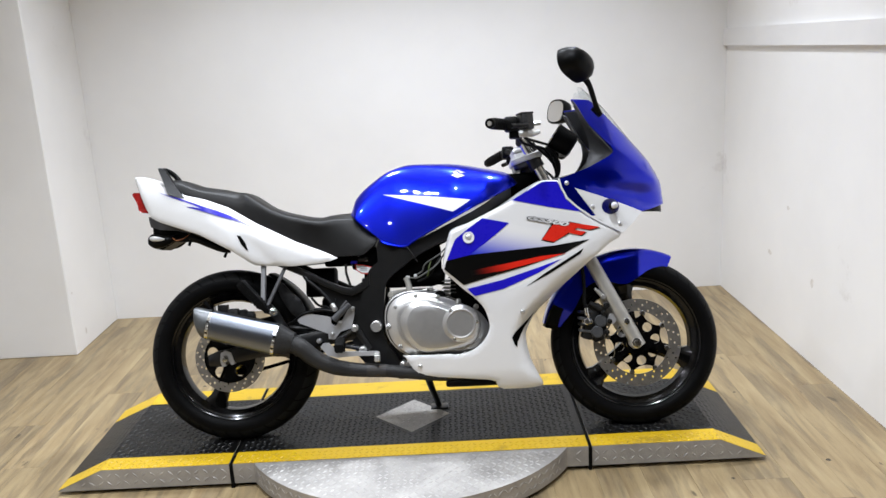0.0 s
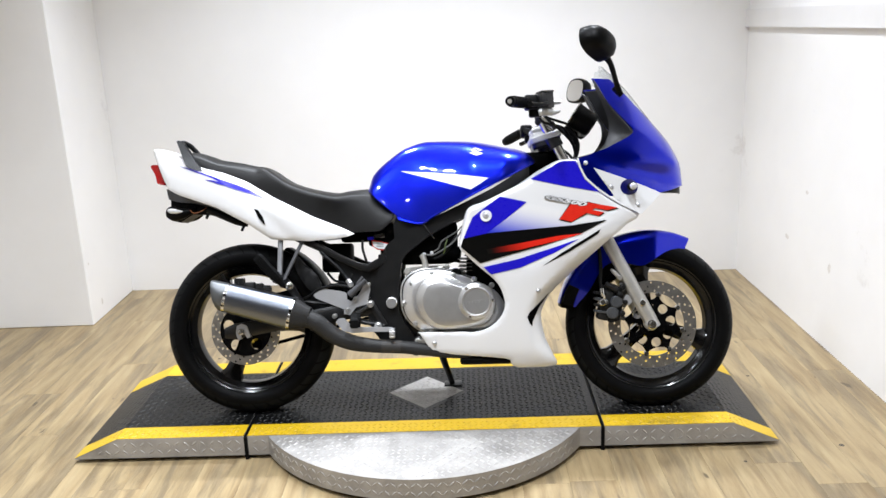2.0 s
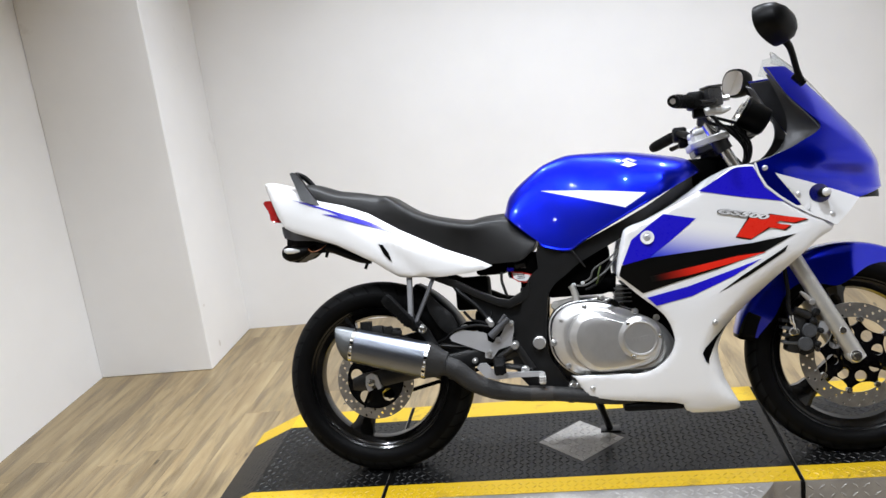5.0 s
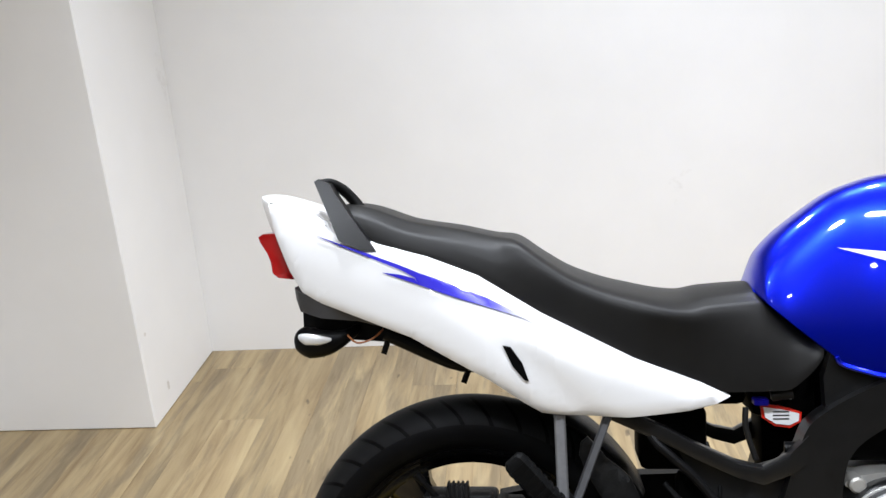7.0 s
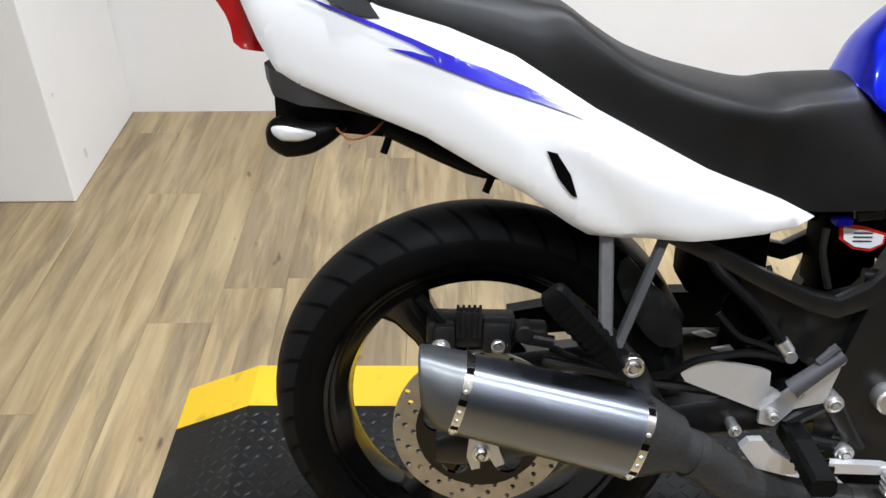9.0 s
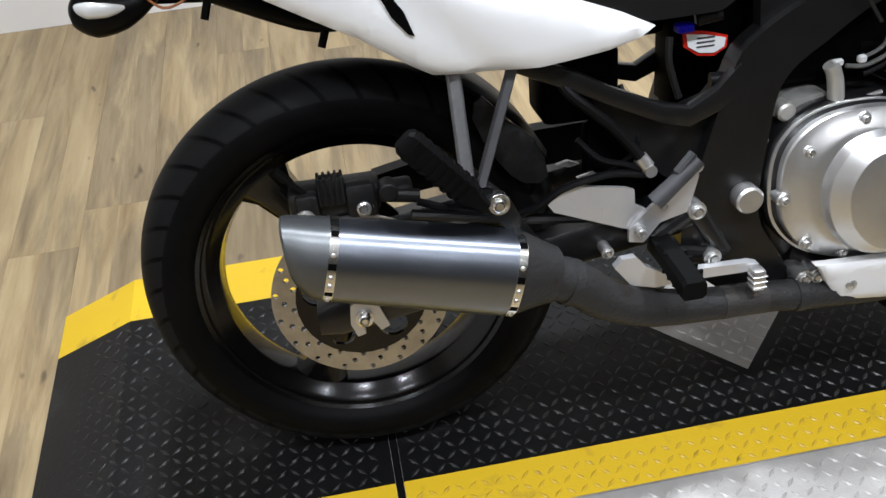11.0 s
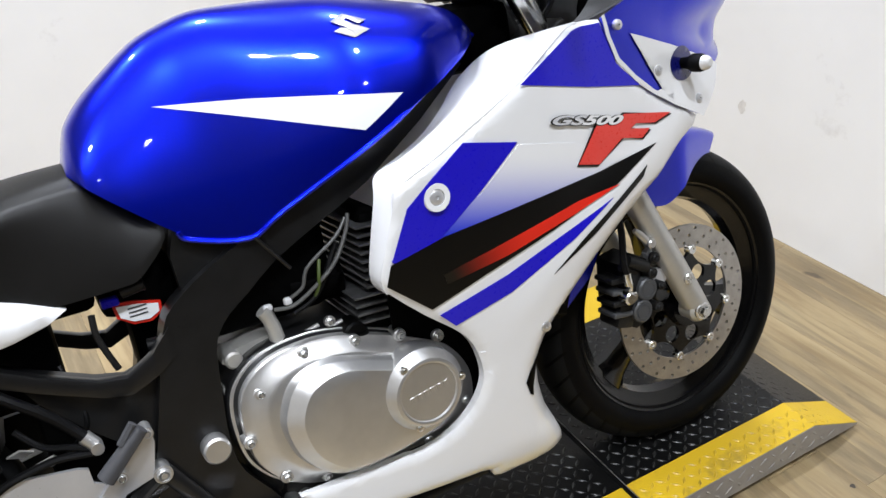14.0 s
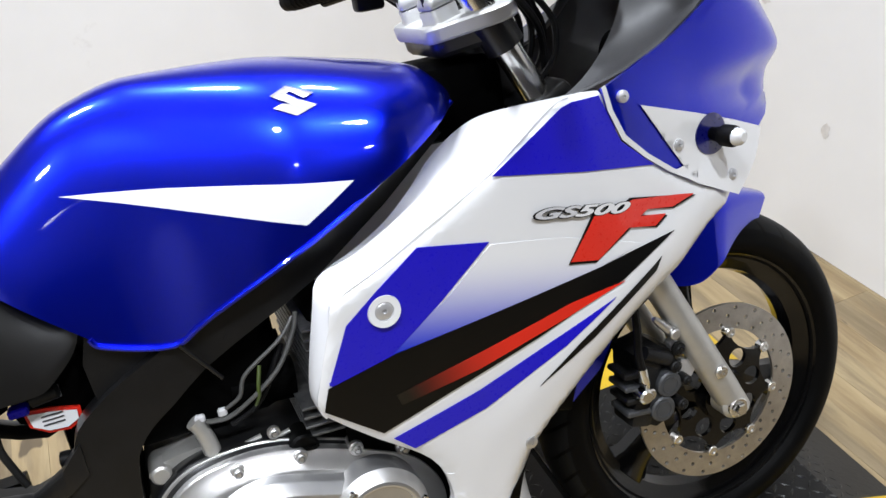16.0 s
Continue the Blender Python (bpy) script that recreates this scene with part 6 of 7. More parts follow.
part("grab_handle", plate(HANDLE, lambda x, z: -0.1165 + 0.42 * max(0.0, z - 0.875), 0.026, 0, 0.005), M_grab, bike, "black plastic grab handle", angle=40)
part("grab_arm", tube([(-0.918, -0.055, 0.972), (-0.905, -0.045, 0.973), (-0.888, -0.035, 0.962), (-0.872, -0.03, 0.945), (-0.858, -0.03, 0.925)], [0.007, 0.008, 0.009, 0.009, 0.01], 10, 3, flat=0.8), M_plastic, bike, "black grab handle arm")
part("undertray", loft([[(x, -w, zt), (x, w, zt), (x, w * 0.9, zb), (x, -w * 0.9, zb)] for x, w, zt, zb in ((-0.965, 0.07, 0.81, 0.79), (-0.955, 0.085, 0.805, 0.772), (-0.92, 0.096, 0.795, 0.762), (-0.86, 0.1, 0.778, 0.757), (-0.8, 0.105, 0.758, 0.742), (-0.66, 0.115, 0.69, 0.676))], closed=True), M_grey, bike, "dark grey undertray", angle=40)
part("plate_holder", join(loft([[(x, -w, zt), (x, w, zt), (x, w, zb), (x, -w, zb)] for x, w, zt, zb in ((-0.962, 0.04, 0.79, 0.70), (-0.93, 0.045, 0.785, 0.692), (-0.88, 0.045, 0.76, 0.72), (-0.82, 0.045, 0.74, 0.715), (-0.70, 0.05, 0.70, 0.68))], closed=True), tube([(-0.82, -0.07, 0.735), (-0.72, -0.075, 0.69), (-0.68, -0.07, 0.682)], 0.013, 10, 3), tube([(-0.815, -0.07, 0.73), (-0.825, -0.075, 0.702)], 0.005, 8, 1), tube([(-0.69, -0.075, 0.68), (-0.70, -0.08, 0.655)], 0.005, 8, 1)), M_plastic, bike, "black plastic plate holder", angle=40)
for s in (1, -1):
    sig = part("rear_signal", tube([(-0.962, -0.072 * s, 0.731), (-0.956, -0.075 * s, 0.729), (-0.938, -0.079 * s, 0.722), (-0.912, -0.076 * s, 0.722), (-0.885, -0.066 * s, 0.73), (-0.87, -0.05 * s, 0.74)], [0.008, 0.021, 0.0255, 0.02, 0.011, 0.007], 18, 4, flat=0.8), M_plastic, bike, "black teardrop rear turn signal with a clear lens")
    part("lens", tube([(-0.957, -0.088 * s, 0.733), (-0.942, -0.097 * s, 0.731), (-0.922, -0.096 * s, 0.729), (-0.905, -0.088 * s, 0.728)], [0.005, 0.0095, 0.008, 0.0025], 12, 4, flat=0.6), M_lens, sig, "clear lens")

M_wire = material("orange_wire", (0.3, 0.1, 0.03), 0.5)
part("signal_wire", tube([(-0.885, -0.07, 0.735), (-0.865, -0.085, 0.722), (-0.84, -0.085, 0.728), (-0.825, -0.07, 0.74)], 0.0016, 6, 4), M_wire, bike, "thin orange signal wire")

# -- fork, front mudguard, brakes --
UP = Vector((-0.328, 0, 0.65)).normalized()
for s in (1, -1):
    a = Vector((0.716, -0.088 * s, 0.285))
    leg = part("fork_leg", join(tube([a + UP * 0.0, a + UP * 0.06, a + UP * 0.1, a + UP * 0.33, a + UP * 0.345], [0.023, 0.024, 0.0235, 0.0225, 0.02], 18, 1), tube([Vector((0.704, -0.106 * s, 0.298)), Vector((0.704, -0.1 * s, 0.298)), Vector((0.704, -0.07 * s, 0.298))], [0.017, 0.022, 0.022], 20, 1)), M_fork, bike, "silver fork leg")
    part("axle_nut", moved(join(lathe([(0.0001, -0.014), (0.009, -0.014), (0.011, -0.009), (0.011, 0)], (0, 0, 0), 6, closed_profile=False), cyl(0, -0.006, 0.004, 0, 0.017, 18, 0.002)), (Matrix.Identity(4) if s == 1 else FLIP) @ Matrix.Translation((0.704, -0.106, 0.298))), M_bright, leg)
    part("fork_bolt", moved(join(cyl(0, -0.008, 0.006, 0, 0.011, 16, 0.002), lathe([(0.003, -0.0095), (0.006, -0.0095), (0.006, -0.007), (0.003, -0.007)], (0, 0, 0), 6)), (Matrix.Identity(4) if s == 1 else FLIP) @ Matrix.Translation((0.674, -0.108, 0.372))), M_bright, leg)
    part("fork_tube", tube([a + UP * 0.34, a + UP * 0.80], 0.0185, 16, 1), M_bright, leg, "chromed fork tube")
    part("fork_cap", tube([a + UP * 0.8, a + UP * 0.812], 0.015, 6, 1), M_bright, leg)
part("lower_yoke", moved(box(-0.035, 0.035, -0.115, 0.115, -0.018, 0.018, 0.012), pose(0.445, 0, 0.83, 0, -25.9, 0)), M_frame, bike, "black lower fork yoke")


def slab_of(outline, rows):
    """A flat casting with a rounded outline in x and y, stepped in (scale, z) rows."""
    ring = [(p.x, p.y) for p in smooth_line([(x, y, 0) for x, y in outline], 5, closed=True)]
    return loft([[(x * k, y * k, z) for x, y in ring] for k, z in rows], closed=True)


YOKE = pose(0.366, 0, 0.946, 0, -13, 0)
half = [(-0.056, 0.03), (-0.054, 0.066), (-0.02, 0.095), (0.012, 0.118), (0.035, 0.122), (0.05, 0.105), (0.05, 0.07), (0.044, 0.03)]
Y_OUT = [(x, -y) for x, y in half] + half[::-1]
yoke = part("upper_yoke", moved(slab_of(Y_OUT, ((0.97, -0.009), (1.0, -0.006), (1.0, 0.008), (0.965, 0.011))), YOKE), M_yoke, bike, "silver cast upper fork yoke", angle=40)
part("yoke_underside", moved(slab_of(Y_OUT, ((0.84, -0.03), (0.9, -0.024), (0.9, -0.0095))), YOKE), M_frame, yoke, "black yoke underside", angle=40)
SQUARE = [(-0.02, -0.018), (0.0, -0.02), (0.02, -0.018), (0.021, 0.0), (0.02, 0.018), (0.0, 0.02), (-0.02, 0.018), (-0.021, 0.0)]
for s in (1, -1):
    at_clamp = YOKE @ Matrix.Translation((-0.024, -0.044 * s, 0.009)) @ Matrix.Rotation(radians(12 * s), 4, "Z") @ Matrix.Diagonal((0.9, 0.9, 0.85, 1))
    part("bar_clamp", moved(join(slab_of(SQUARE, ((1.15, 0.0), (1.0, 0.006), (1.0, 0.02), (0.94, 0.022))), slab_of(SQUARE, ((0.94, 0.024), (0.98, 0.026), (0.95, 0.034), (0.8, 0.041), (0.5, 0.044)))), at_clamp), M_yoke, yoke, "silver handlebar clamp", angle=40)
    # Dark pegs stand in for the shaded hollows of the clamp.
    for x in (-0.014, 0.014):
        part("clamp_hollow", moved(tube([(x, 0, 0.03), (x, 0, 0.046)], 0.0065, 14, 1), at_clamp), M_cast, yoke, "dark peg standing for a shaded hollow in the clamp")
    part("fork_collar", tube([Vector((0.716, -0.088 * s, 0.285)) + UP * 0.70, Vector((0.716, -0.088 * s, 0.285)) + UP * 0.74], 0.026, 18, 1), M_frame, yoke, "black fork collar")
part("steering_head", tube([(0.43, 0, 0.81), (0.36, 0, 0.955)], 0.036, 18, 1), M_frame, bike, "black steering head")
part("head_gusset", box(0.25, 0.41, -0.06, 0.06, 0.80, 0.9, 0.02), M_dark, bike, "black frame gusset")


def fender(w0_, w1_, r, skirt):
    rows = []
    n = 40
    for i in range(n + 1):
        t = i / n
        w = radians(w0_ + (w1_ - w0_) * t)
        hw = 0.066 * (0.25 + 0.75 * min(1.0, t / 0.22)) * (0.7 + 0.3 * min(1.0, (1 - t) / 0.15))
        row = []
        for v in (q / 10 - 1 for q in range(21)):
            drop = skirt(math.degrees(w)) * max(0.0, (abs(v) - 0.55) / 0.45) ** 1.2
            rr = r + 0.012 * (1 - v * v) - drop
            row.append((FA[0] + rr * math.cos(w), FA[1] * 0.7 + hw * math.copysign(min(1.0, abs(v) / 0.6), v) if abs(v) < 0.6 else FA[1] * 0.7 + hw * math.copysign(1.0 + 0.12 * (abs(v) - 0.6), v), FA[2] + rr * math.sin(w)))
        rows.append(row)
    return rows


def skirt(d):
    return 0.02 + 0.085 * math.exp(-((d - 98) / 22) ** 2) + 0.045 * math.exp(-((d - 148) / 22) ** 2)


mud = part("front_mudguard", shell(fender(64, 166, 0.312, skirt), 0.004), M_blue, bike, "glossy blue front mudguard", angle=60)
part("mudguard_tip", shell(fender(149, 168, 0.309, lambda d: 0.03), 0.003), M_plastic, mud, "black mudguard lower tip", angle=60)
cal = part("front_caliper", join(plate([(0.545, 0.43), (0.585, 0.436), (0.61, 0.42), (0.615, 0.385), (0.607, 0.345), (0.598, 0.312), (0.57, 0.303), (0.55, 0.315), (0.542, 0.36)], -0.092, 0.065, 0, 0.006), moved(box(-0.02, 0.018, -0.096, -0.04, -0.06, 0.055, 0.008), pose(0.556, 0, 0.372, 0, 16, 0))), M_cast, bike, "dark grey two-piston front brake caliper", angle=40)
for x, z in ((0.588, 0.376), (0.574, 0.339)):
    part("piston_housing", join(cyl(x, -0.105, -0.08, z, 0.0205, 32, 0.0025), lathe([(0.012, -0.1062), (0.0135, -0.1062), (0.0138, -0.1045), (0.0118, -0.1045)], (x, 0, z), 28)), M_lid, cal, "grey round piston housing")
for x, z, r in ((0.600, 0.403, 0.0095), (0.618, 0.374, 0.008), (0.607, 0.337, 0.009)):
    part("slide_pin", join(cyl(x, -0.108, -0.08, z, r, 18, 0.0015), hexbolt(x, -0.106, z, r * 0.62, 0.005)), M_cast, cal, "dark slide pin")
for k in range(4):
    part("caliper_fin", moved(box(-0.03, 0.012, -0.1, -0.05, -0.0045, 0.0045, 0.002, 1), pose(0.545, 0, 0.342 + 0.021 * k, 0, 8, 0)), M_lid if k in (0, 2) else M_cast, cal)
part("bridge_rod", join(tube([(0.552, -0.098, 0.438), (0.592, -0.098, 0.416)], 0.0105, 14, 1), tube([(0.545, -0.09, 0.428), (0.574, -0.09, 0.41)], 0.008, 12, 1)), M_cast, cal, "dark caliper bridge rod")
part("caliper_bracket", join(plate([(0.607, 0.368), (0.622, 0.4), (0.64, 0.396), (0.646, 0.378), (0.632, 0.362)], -0.09, 0.01, 0, 0.002), plate([(0.6, 0.436), (0.612, 0.445), (0.627, 0.43), (0.618, 0.415), (0.604, 0.421)], -0.094, 0.012, 0, 0.002)), M_heel, cal, "silver caliper bracket")
part("caliper_bolt", hexbolt(0.61, -0.1, 0.427, 0.008, 0.007), M_cast, cal)
part("hose_clamp", join(tube([(0.572, -0.1, 0.488), (0.582, -0.1, 0.478), (0.6, -0.1, 0.458)], [0.004, 0.007, 0.0075], 12, 1), cyl(0.6, -0.112, -0.095, 0.458, 0.0085, 16, 0.002)), M_alu, cal, "silver hose clamp")
part("banjo", join(cyl(0.54, -0.118, -0.095, 0.377, 0.0115, 20, 0.003), cyl(0.55, -0.114, -0.098, 0.3765, 0.009, 16, 0.002), tube([(0.543, -0.108, 0.382), (0.546, -0.11, 0.395), (0.54, -0.112, 0.404), (0.538, -0.112, 0.424)], [0.0045, 0.0045, 0.0075, 0.0075], 12, 2)), M_bright, cal, "silver hose union")
part("front_brake_hose", tube([(0.538, -0.112, 0.42), (0.534, -0.112, 0.45), (0.536, -0.11, 0.507), (0.53, -0.095, 0.58), (0.5, -0.08, 0.66), (0.47, -0.08, 0.75)], 0.0062, 10), M_hose, bike, "black brake hose")
part("speedometer_drive", join(lathe([(0.0001, -0.062), (0.022, -0.062), (0.027, -0.057), (0.027, -0.03)], (FA[0], 0, FA[2]), 28, closed_profile=False)), M_alu, bike, "cast aluminium hub drive")

# -- handlebar and cockpit --
def bar_part(name, bm, mat_, parent, label=""):
    """A handlebar part set to where the turned bar carries it."""
    ob = part(name, bm, mat_, parent, label)
    if parent is bike:
        ob.location = BAR_SHIFT[s]
    return ob


BAR_SHIFT = {1: (0.01, 0.0, -0.004), -1: (0.02, 0.0, -0.036)}
for s in (1, -1):
    end = Vector((0.229, -0.385 * s, 1.028))
    inner_ = Vector((0.285, -0.25 * s, 1.043))
    bar_part("handlebar", tube([(0.33, -0.09 * s, 1.0), (0.325, -0.14 * s, 1.02), (0.30, -0.21 * s, 1.042), inner_, end], 0.0115, 12, 4), M_plastic, bike, "black handlebar half")
    grip = bar_part("grip", tube([inner_ + (end - inner_) * 0.12, end], [0.0165, 0.0175], 16, 1), M_rubber, bike, "black rubber grip")
    for k in range(9):
        bar_part("grip_rib", tube([inner_ + (end - inner_) * (0.2 + 0.083 * k), inner_ + (end - inner_) * (0.23 + 0.083 * k)], 0.0185, 14, 1), M_rubber, grip)
    bar_part("bar_end", tube([end, end + (end - inner_).normalized() * 0.016], [0.016, 0.0155], 16, 1), M_plastic, grip, "black bar end weight")
    bar_part("bar_end_screw", tube([end + (end - inner_).normalized() * 0.0155, end + (end - inner_).normalized() * 0.018], 0.0075, 14, 1), M_bright, grip, "bright bar end screw")
    bar_part("switch_box", join(box(0.275, 0.32, -0.245 * s - 0.022, -0.245 * s + 0.022, 1.02, 1.068, 0.008), box(0.29, 0.335, -0.235 * s - 0.016, -0.235 * s + 0.016, 0.998, 1.03, 0.006)), M_plastic, bike, "black switch box")
    lev = bar_part("hand_lever", tube([(0.335, -0.235 * s, 1.04), (0.345, -0.27 * s, 1.037), (0.325, -0.33 * s, 1.025), (0.285, -0.4 * s, 1.015)], [0.008, 0.007, 0.0065, 0.008], 10, 4, flat=1.3), M_plastic, bike, "black hand lever")
    bar_part("lever_perch", join(box(0.315, 0.355, -0.215 * s - 0.022, -0.215 * s + 0.022, 1.025, 1.055, 0.007), tube([(0.355, -0.215 * s, 1.045), (0.395, -0.21 * s, 1.05)], 0.008, 10, 1)), M_alu, lev, "silver lever perch")
    bar_part("control_cable", tube([(0.32, -0.22 * s, 1.03), (0.36, -0.19 * s, 0.99), (0.40, -0.12 * s, 0.97), (0.45, -0.07 * s, 0.92), (0.46, -0.05 * s, 0.84)], 0.005, 8), M_hose, bike, "black control cable")
M_res = material("reservoir_plastic", (0.02, 0.02, 0.021), 0.3, vary=0.1, scale=20, spec=0.5)
RES = pose(0.354, -0.245, 1.05, 0, -4, 24)
res = part("brake_reservoir", join(moved(box(-0.021, 0.021, -0.02, 0.02, -0.03, 0.02, 0.004), RES), moved(box(-0.0225, 0.0225, -0.0215, 0.0215, 0.019, 0.026, 0.002), RES)), M_res, bike, "dark square brake fluid reservoir")
part("master_cylinder", join(tube([(0.33, -0.25, 1.006), (0.35, -0.246, 1.01), (0.372, -0.24, 1.01)], [0.01, 0.0145, 0.013], 16, 2), tube([(0.372, -0.24, 1.008), (0.384, -0.236, 1.008), (0.4, -0.23, 1.014)], [0.012, 0.008, 0.006], 12, 2)), M_yoke, res, "silver brake master cylinder")
part("ignition_lock", join(tube([(0.385, 0, 0.965), (0.37, 0, 1.0)], 0.02, 16, 1), tube([(0.4, -0.05, 0.975), (0.385, -0.05, 1.0)], 0.012, 12, 1)), M_frame, bike, "black ignition lock")
dash = part("dashboard", box(0.487, 0.522, -0.06, 0.06, 0.957, 0.985, 0.01), M_plastic, bike, "black instrument housing", angle=40)
for y in (-0.055, 0.055):
    m = pose(0.5, y, 1.0) @ pose(0, 0, 0, 0, -56, 0) @ pose(0, 0, 0, 90, 0, 0)
    part("gauge", moved(lathe([(0.0001, -0.036), (0.03, -0.036), (0.04, -0.03), (0.0425, -0.022), (0.045, 0.034), (0.047, 0.036), (0.047, 0.042), (0.044, 0.043), (0.04, 0.036), (0.0001, 0.034)], (0, 0, 0), 32, closed_profile=False), m), M_plastic, dash, "black round gauge housing")
    part("dial", moved(lathe([(0.0001, 0.0355), (0.04, 0.0355), (0.04, 0.033), (0.0001, 0.033)], (0, 0, 0), 28, closed_profile=False), m), M_inner, dash, "dark dial")
    part("bezel", moved(lathe([(0.040, 0.0375), (0.0455, 0.0435), (0.0478, 0.0435), (0.0478, 0.046), (0.042, 0.0462)], (0, 0, 0), 32), m), M_bright, dash, "chromed bezel")
for pts in (((0.325, -0.23, 1.012), (0.345, -0.2, 0.985), (0.385, -0.15, 0.978), (0.425, -0.1, 0.972), (0.455, -0.07, 0.93)), ((0.33, -0.225, 1.02), (0.36, -0.19, 1.0), (0.41, -0.12, 0.993), (0.45, -0.06, 0.985), (0.475, -0.03, 0.94)), ((0.335, 0.22, 0.99), (0.365, 0.15, 1.0), (0.41, 0.06, 0.997), (0.45, 0.01, 0.97))):
    part("bar_cable", tube(pts, 0.0048, 8), M_hose, bike, "black control cable")
for k in range(4):
    y = -0.07 + 0.03 * k
    part("wiring_loop", tube([(0.44, y, 0.98), (0.475, y * 1.1, 0.93), (0.47, y * 1.1, 0.88), (0.44, y * 0.8, 0.84)], 0.0045, 6), M_hose, bike, "black wiring loop")
part("headlight_shell", lathe([(0.0001, -0.08), (0.05, -0.07), (0.08, 0.0), (0.09, 0.05), (0.0001, 0.06)], (0, 0, 0), 24, closed_profile=False), M_dark, bike, "black headlight bowl").matrix_local = pose(0.68, 0, 0.84, 0, 0, -90)

# ---- floor planks ----
def plank_material():
    m = material("vinyl_wood_planks", (0.5, 0.37, 0.2), 0.42, vary=0.3, scale=7, bump=0.12, fine=90, stretch=(9, 0.9, 1), per_object=0.1)
    nt = m.node_tree
    link = nt.links.new
    b = nt.nodes["Principled BSDF"]
    co = nt.nodes.new("ShaderNodeTexCoord")
    info = nt.nodes.new("ShaderNodeObjectInfo")
    off = nt.nodes.new("ShaderNodeVectorMath")
    off.operation = "MULTIPLY_ADD"
    off.inputs[1].default_value = (1, 1, 1)
    mul = nt.nodes.new("ShaderNodeVectorMath")
    mul.operation = "SCALE"
    mul.inputs[0].default_value = (13.0, 7.0, 3.0)
    link(info.outputs["Random"], mul.inputs["Scale"])
    link(co.outputs["Object"], off.inputs[0])
    link(mul.outputs[0], off.inputs[2])
    sp = nt.nodes.new("ShaderNodeSeparateXYZ")
    link(co.outputs["Object"], sp.inputs[0])

    def mth(op, a, b_=None):
        n = nt.nodes.new("ShaderNodeMath")
        n.operation = op
        for k, v in enumerate((a, b_)):
            if isinstance(v, (int, float)):
                n.inputs[k].default_value = v
            elif v is not None:
                link(v, n.inputs[k])
        return n.outputs[0]
    # two printed boards across each plank
    strip = mth("FLOOR", mth("DIVIDE", sp.outputs["X"], 0.076))
    shift = nt.nodes.new("ShaderNodeCombineXYZ")
    link(mth("MULTIPLY", strip, 3.7), shift.inputs[0])
    link(mth("MULTIPLY", strip, 9.1), shift.inputs[1])
    at = nt.nodes.new("ShaderNodeVectorMath")
    link(off.outputs[0], at.inputs[0])
    link(shift.outputs[0], at.inputs[1])

    def noise(scale, stretch, detail, rough, distortion=0.0):
        mp = nt.nodes.new("ShaderNodeMapping")
        mp.inputs["Scale"].default_value = stretch
        link(at.outputs[0], mp.inputs["Vector"])
        n = node(nt, "ShaderNodeTexNoise", Scale=scale, Detail=detail, Roughness=rough, Distortion=distortion)
        link(mp.outputs[0], n.inputs["Vector"])
        return n.outputs["Fac"]

    def ramp(fac, *stops):
        cr = nt.nodes.new("ShaderNodeValToRGB")
        for k, (pos, col) in enumerate(stops):
            e = cr.color_ramp.elements[k] if k < 2 else cr.color_ramp.elements.new(pos)
            e.position, e.color = pos, (*col, 1)
        link(fac, cr.inputs[0])
        return cr.outputs[0]

    def mixed(fac, a, b_):
        mx = nt.nodes.new("ShaderNodeMix")
        mx.data_type = "RGBA"
        link(fac, mx.inputs["Factor"])
        link(a, mx.inputs["A"])
        if isinstance(b_, tuple):
            mx.inputs["B"].default_value = (*b_, 1)
        else:
            link(b_, mx.inputs["B"])
        return mx.outputs["Result"]
    tan = ramp(noise(1.7, (14, 1.3, 1), 7.0, 0.6, 0.4), (0.3, (0.185, 0.126, 0.061)), (0.5, (0.29, 0.214, 0.112)), (0.7, (0.365, 0.282, 0.154)))
    grey = ramp(noise(2.6, (22, 2.0, 1), 7.0, 0.65, 0.3), (0.32, (0.08, 0.056, 0.03)), (0.6, (0.17, 0.131, 0.08)))
    tone = nt.nodes.new("ShaderNodeTexWhiteNoise")
    tone.noise_dimensions = "2D"
    seed = nt.nodes.new("ShaderNodeCombineXYZ")
    link(strip, seed.inputs[0])
    link(info.outputs["Random"], seed.inputs[1])
    link(seed.outputs[0], tone.inputs["Vector"])
    patch = mth("ADD", noise(1.5, (9.5, 1.25, 1), 6.0, 0.62, 0.45), mth("MULTIPLY", mth("SUBTRACT", tone.outputs["Value"], 0.5), 0.16))
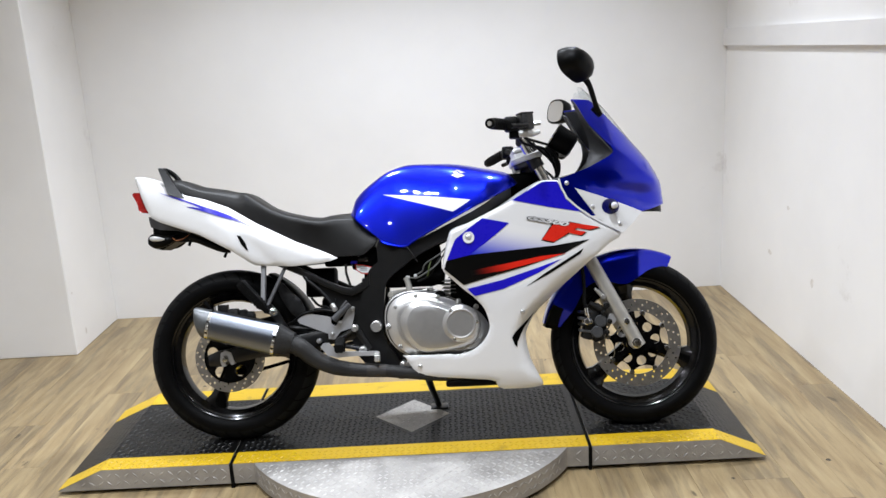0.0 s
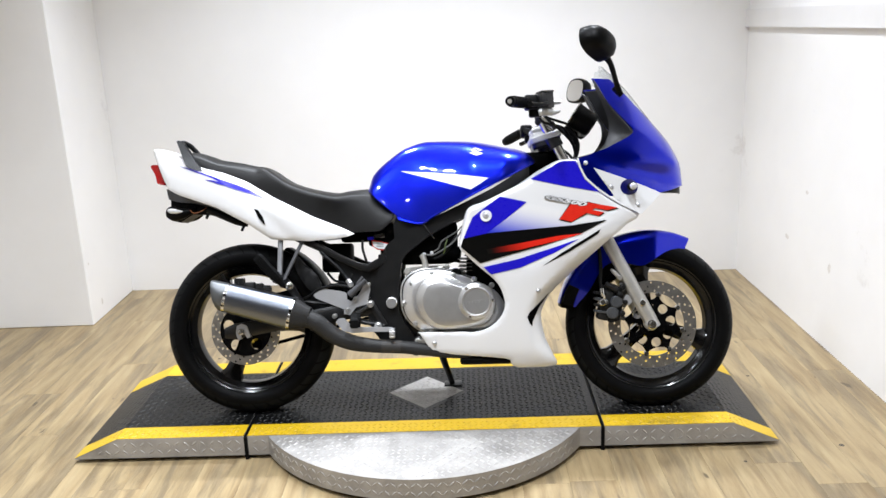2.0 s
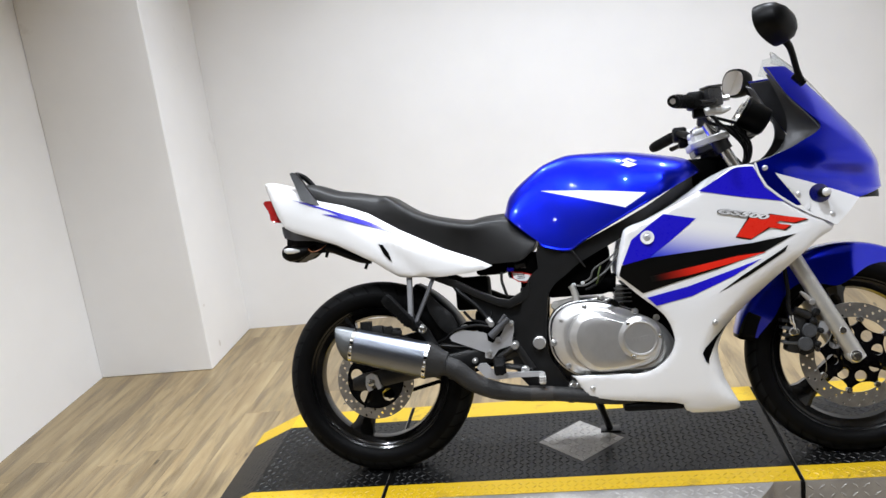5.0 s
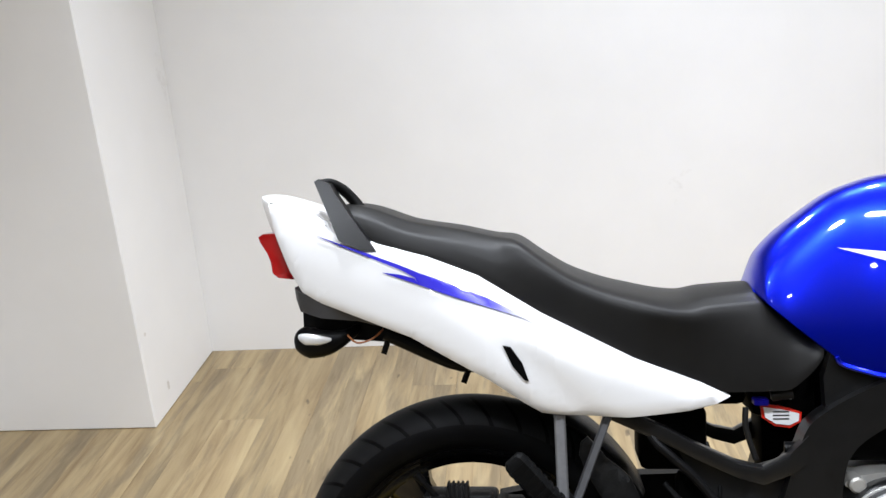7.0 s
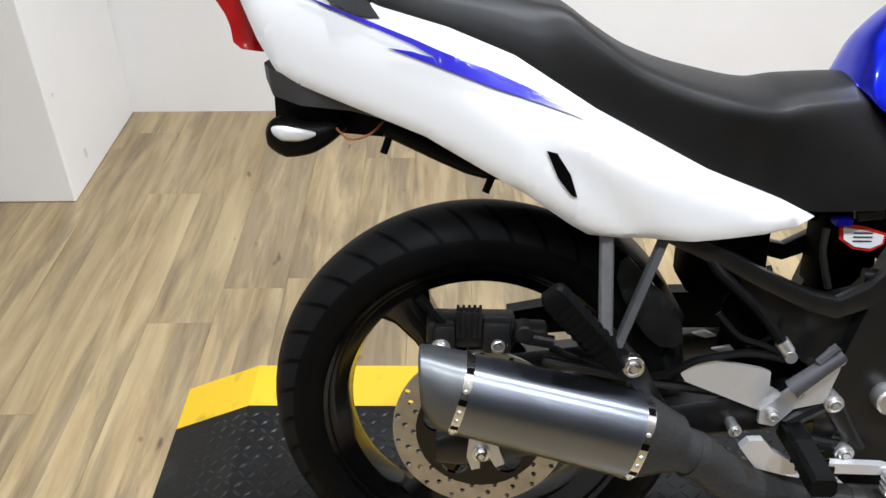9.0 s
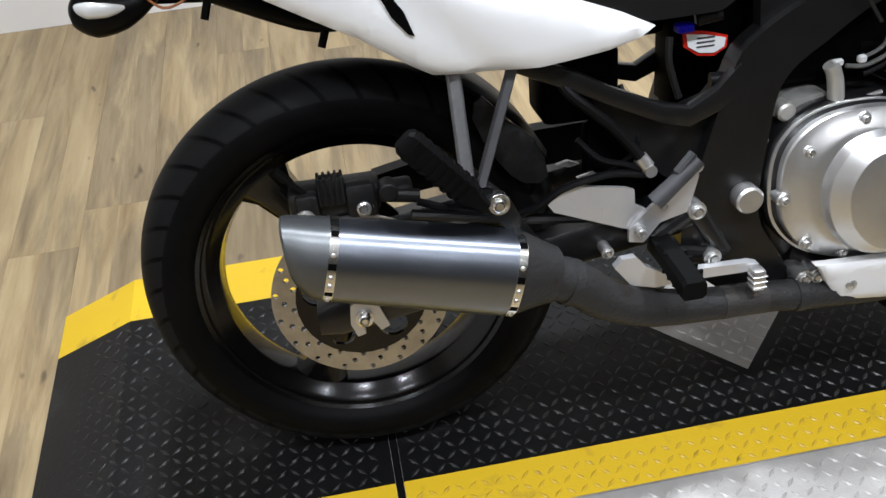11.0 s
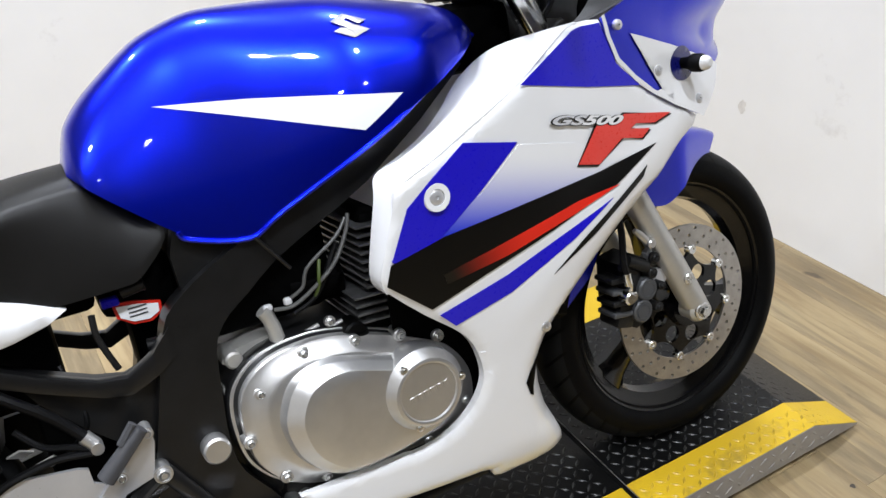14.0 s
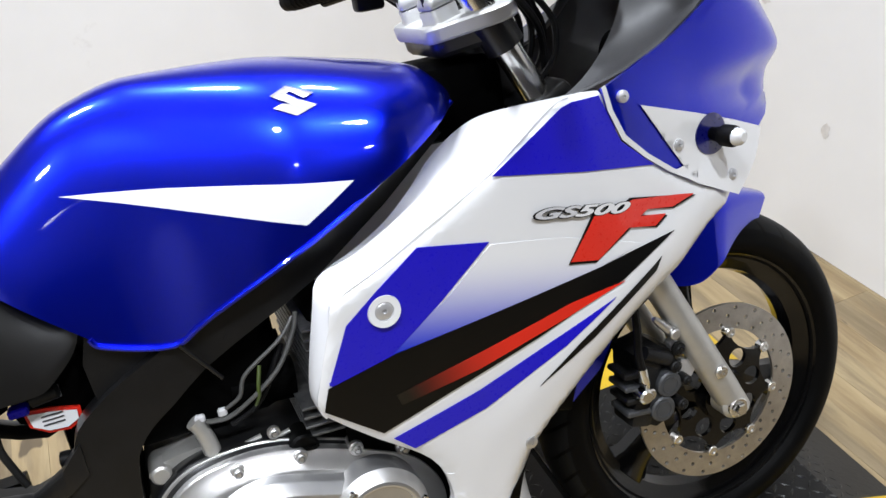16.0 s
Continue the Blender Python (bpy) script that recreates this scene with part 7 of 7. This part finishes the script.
    mask = mth("MULTIPLY", ramp(patch, (0.465, (0, 0, 0)), (0.6, (1, 1, 1))), 0.66)
    wood = mixed(mask, tan, grey)
    knots = ramp(noise(4.0, (5, 2.2, 1), 2.0, 0.4), (0.725, (0, 0, 0)), (0.77, (1, 1, 1)))
    wood = mixed(mth("MULTIPLY", knots, 0.8), wood, (0.06, 0.042, 0.025))
    hsv = b.inputs["Base Color"].links[0].from_node
    link(wood, hsv.inputs["Color"])
    return m


M_plank = plank_material()
floor = slab("floor", "wood-look vinyl plank floor in tan and grey-brown", "floor", box(LEFT - 0.12, SHOP + 0.12, FRONT - 0.12, BACK + 0.12, -0.08, -0.0025), M_dark)
PW, PLN = 0.152, 1.22


def plank_mesh(w, l):
    return mesh_of("plank", box(0.0002, w - 0.0002, 0.0002, l - 0.0002, -0.0025, 0.0, 0.0004, 1), M_plank, smooth=False)


whole = plank_mesh(PW, PLN)
rnd = random.Random(4)
x = LEFT
while x < SHOP - 0.001:
    w = min(PW, SHOP - x) if x > RIGHT - 0.001 else min(PW, RIGHT - x)
    end = BAY if x > RIGHT - 0.001 else BACK
    y = FRONT - rnd.uniform(0.0, PLN * 0.9)
    while y < end:
        a, b = max(y, FRONT), min(y + PLN, end)
        if b - a > 0.02:
            me = whole if (w == PW and b - a > PLN - 0.001) else plank_mesh(w, b - a)
            p = new("plank", me)
            p.matrix_world = pose(x, a, 0)
            p.parent = floor
        y += PLN
    x += w
M_floormark = material("floor_scuff", (0.05, 0.04, 0.03), 0.6, vary=0.3, scale=60)
for k, (x, y, r) in enumerate(((1.319, -0.225, 0.009), (0.97, -0.31, 0.006), (-1.02, 0.72, 0.007), (1.2, 0.35, 0.006))):
    mark = part("floor_mark", plate([(r * math.cos(math.tau * q / 9) * (0.7 + 0.3 * ((q * 7 + k) % 3)), r * math.sin(math.tau * q / 9)) for q in range(9)], 0, 0.0, 0), M_floormark)
    mark.matrix_world = pose(x, y, 0.0008, -90)
    tagged(mark, "small dark spot on the plank floor", "floor mark", kind="structure")
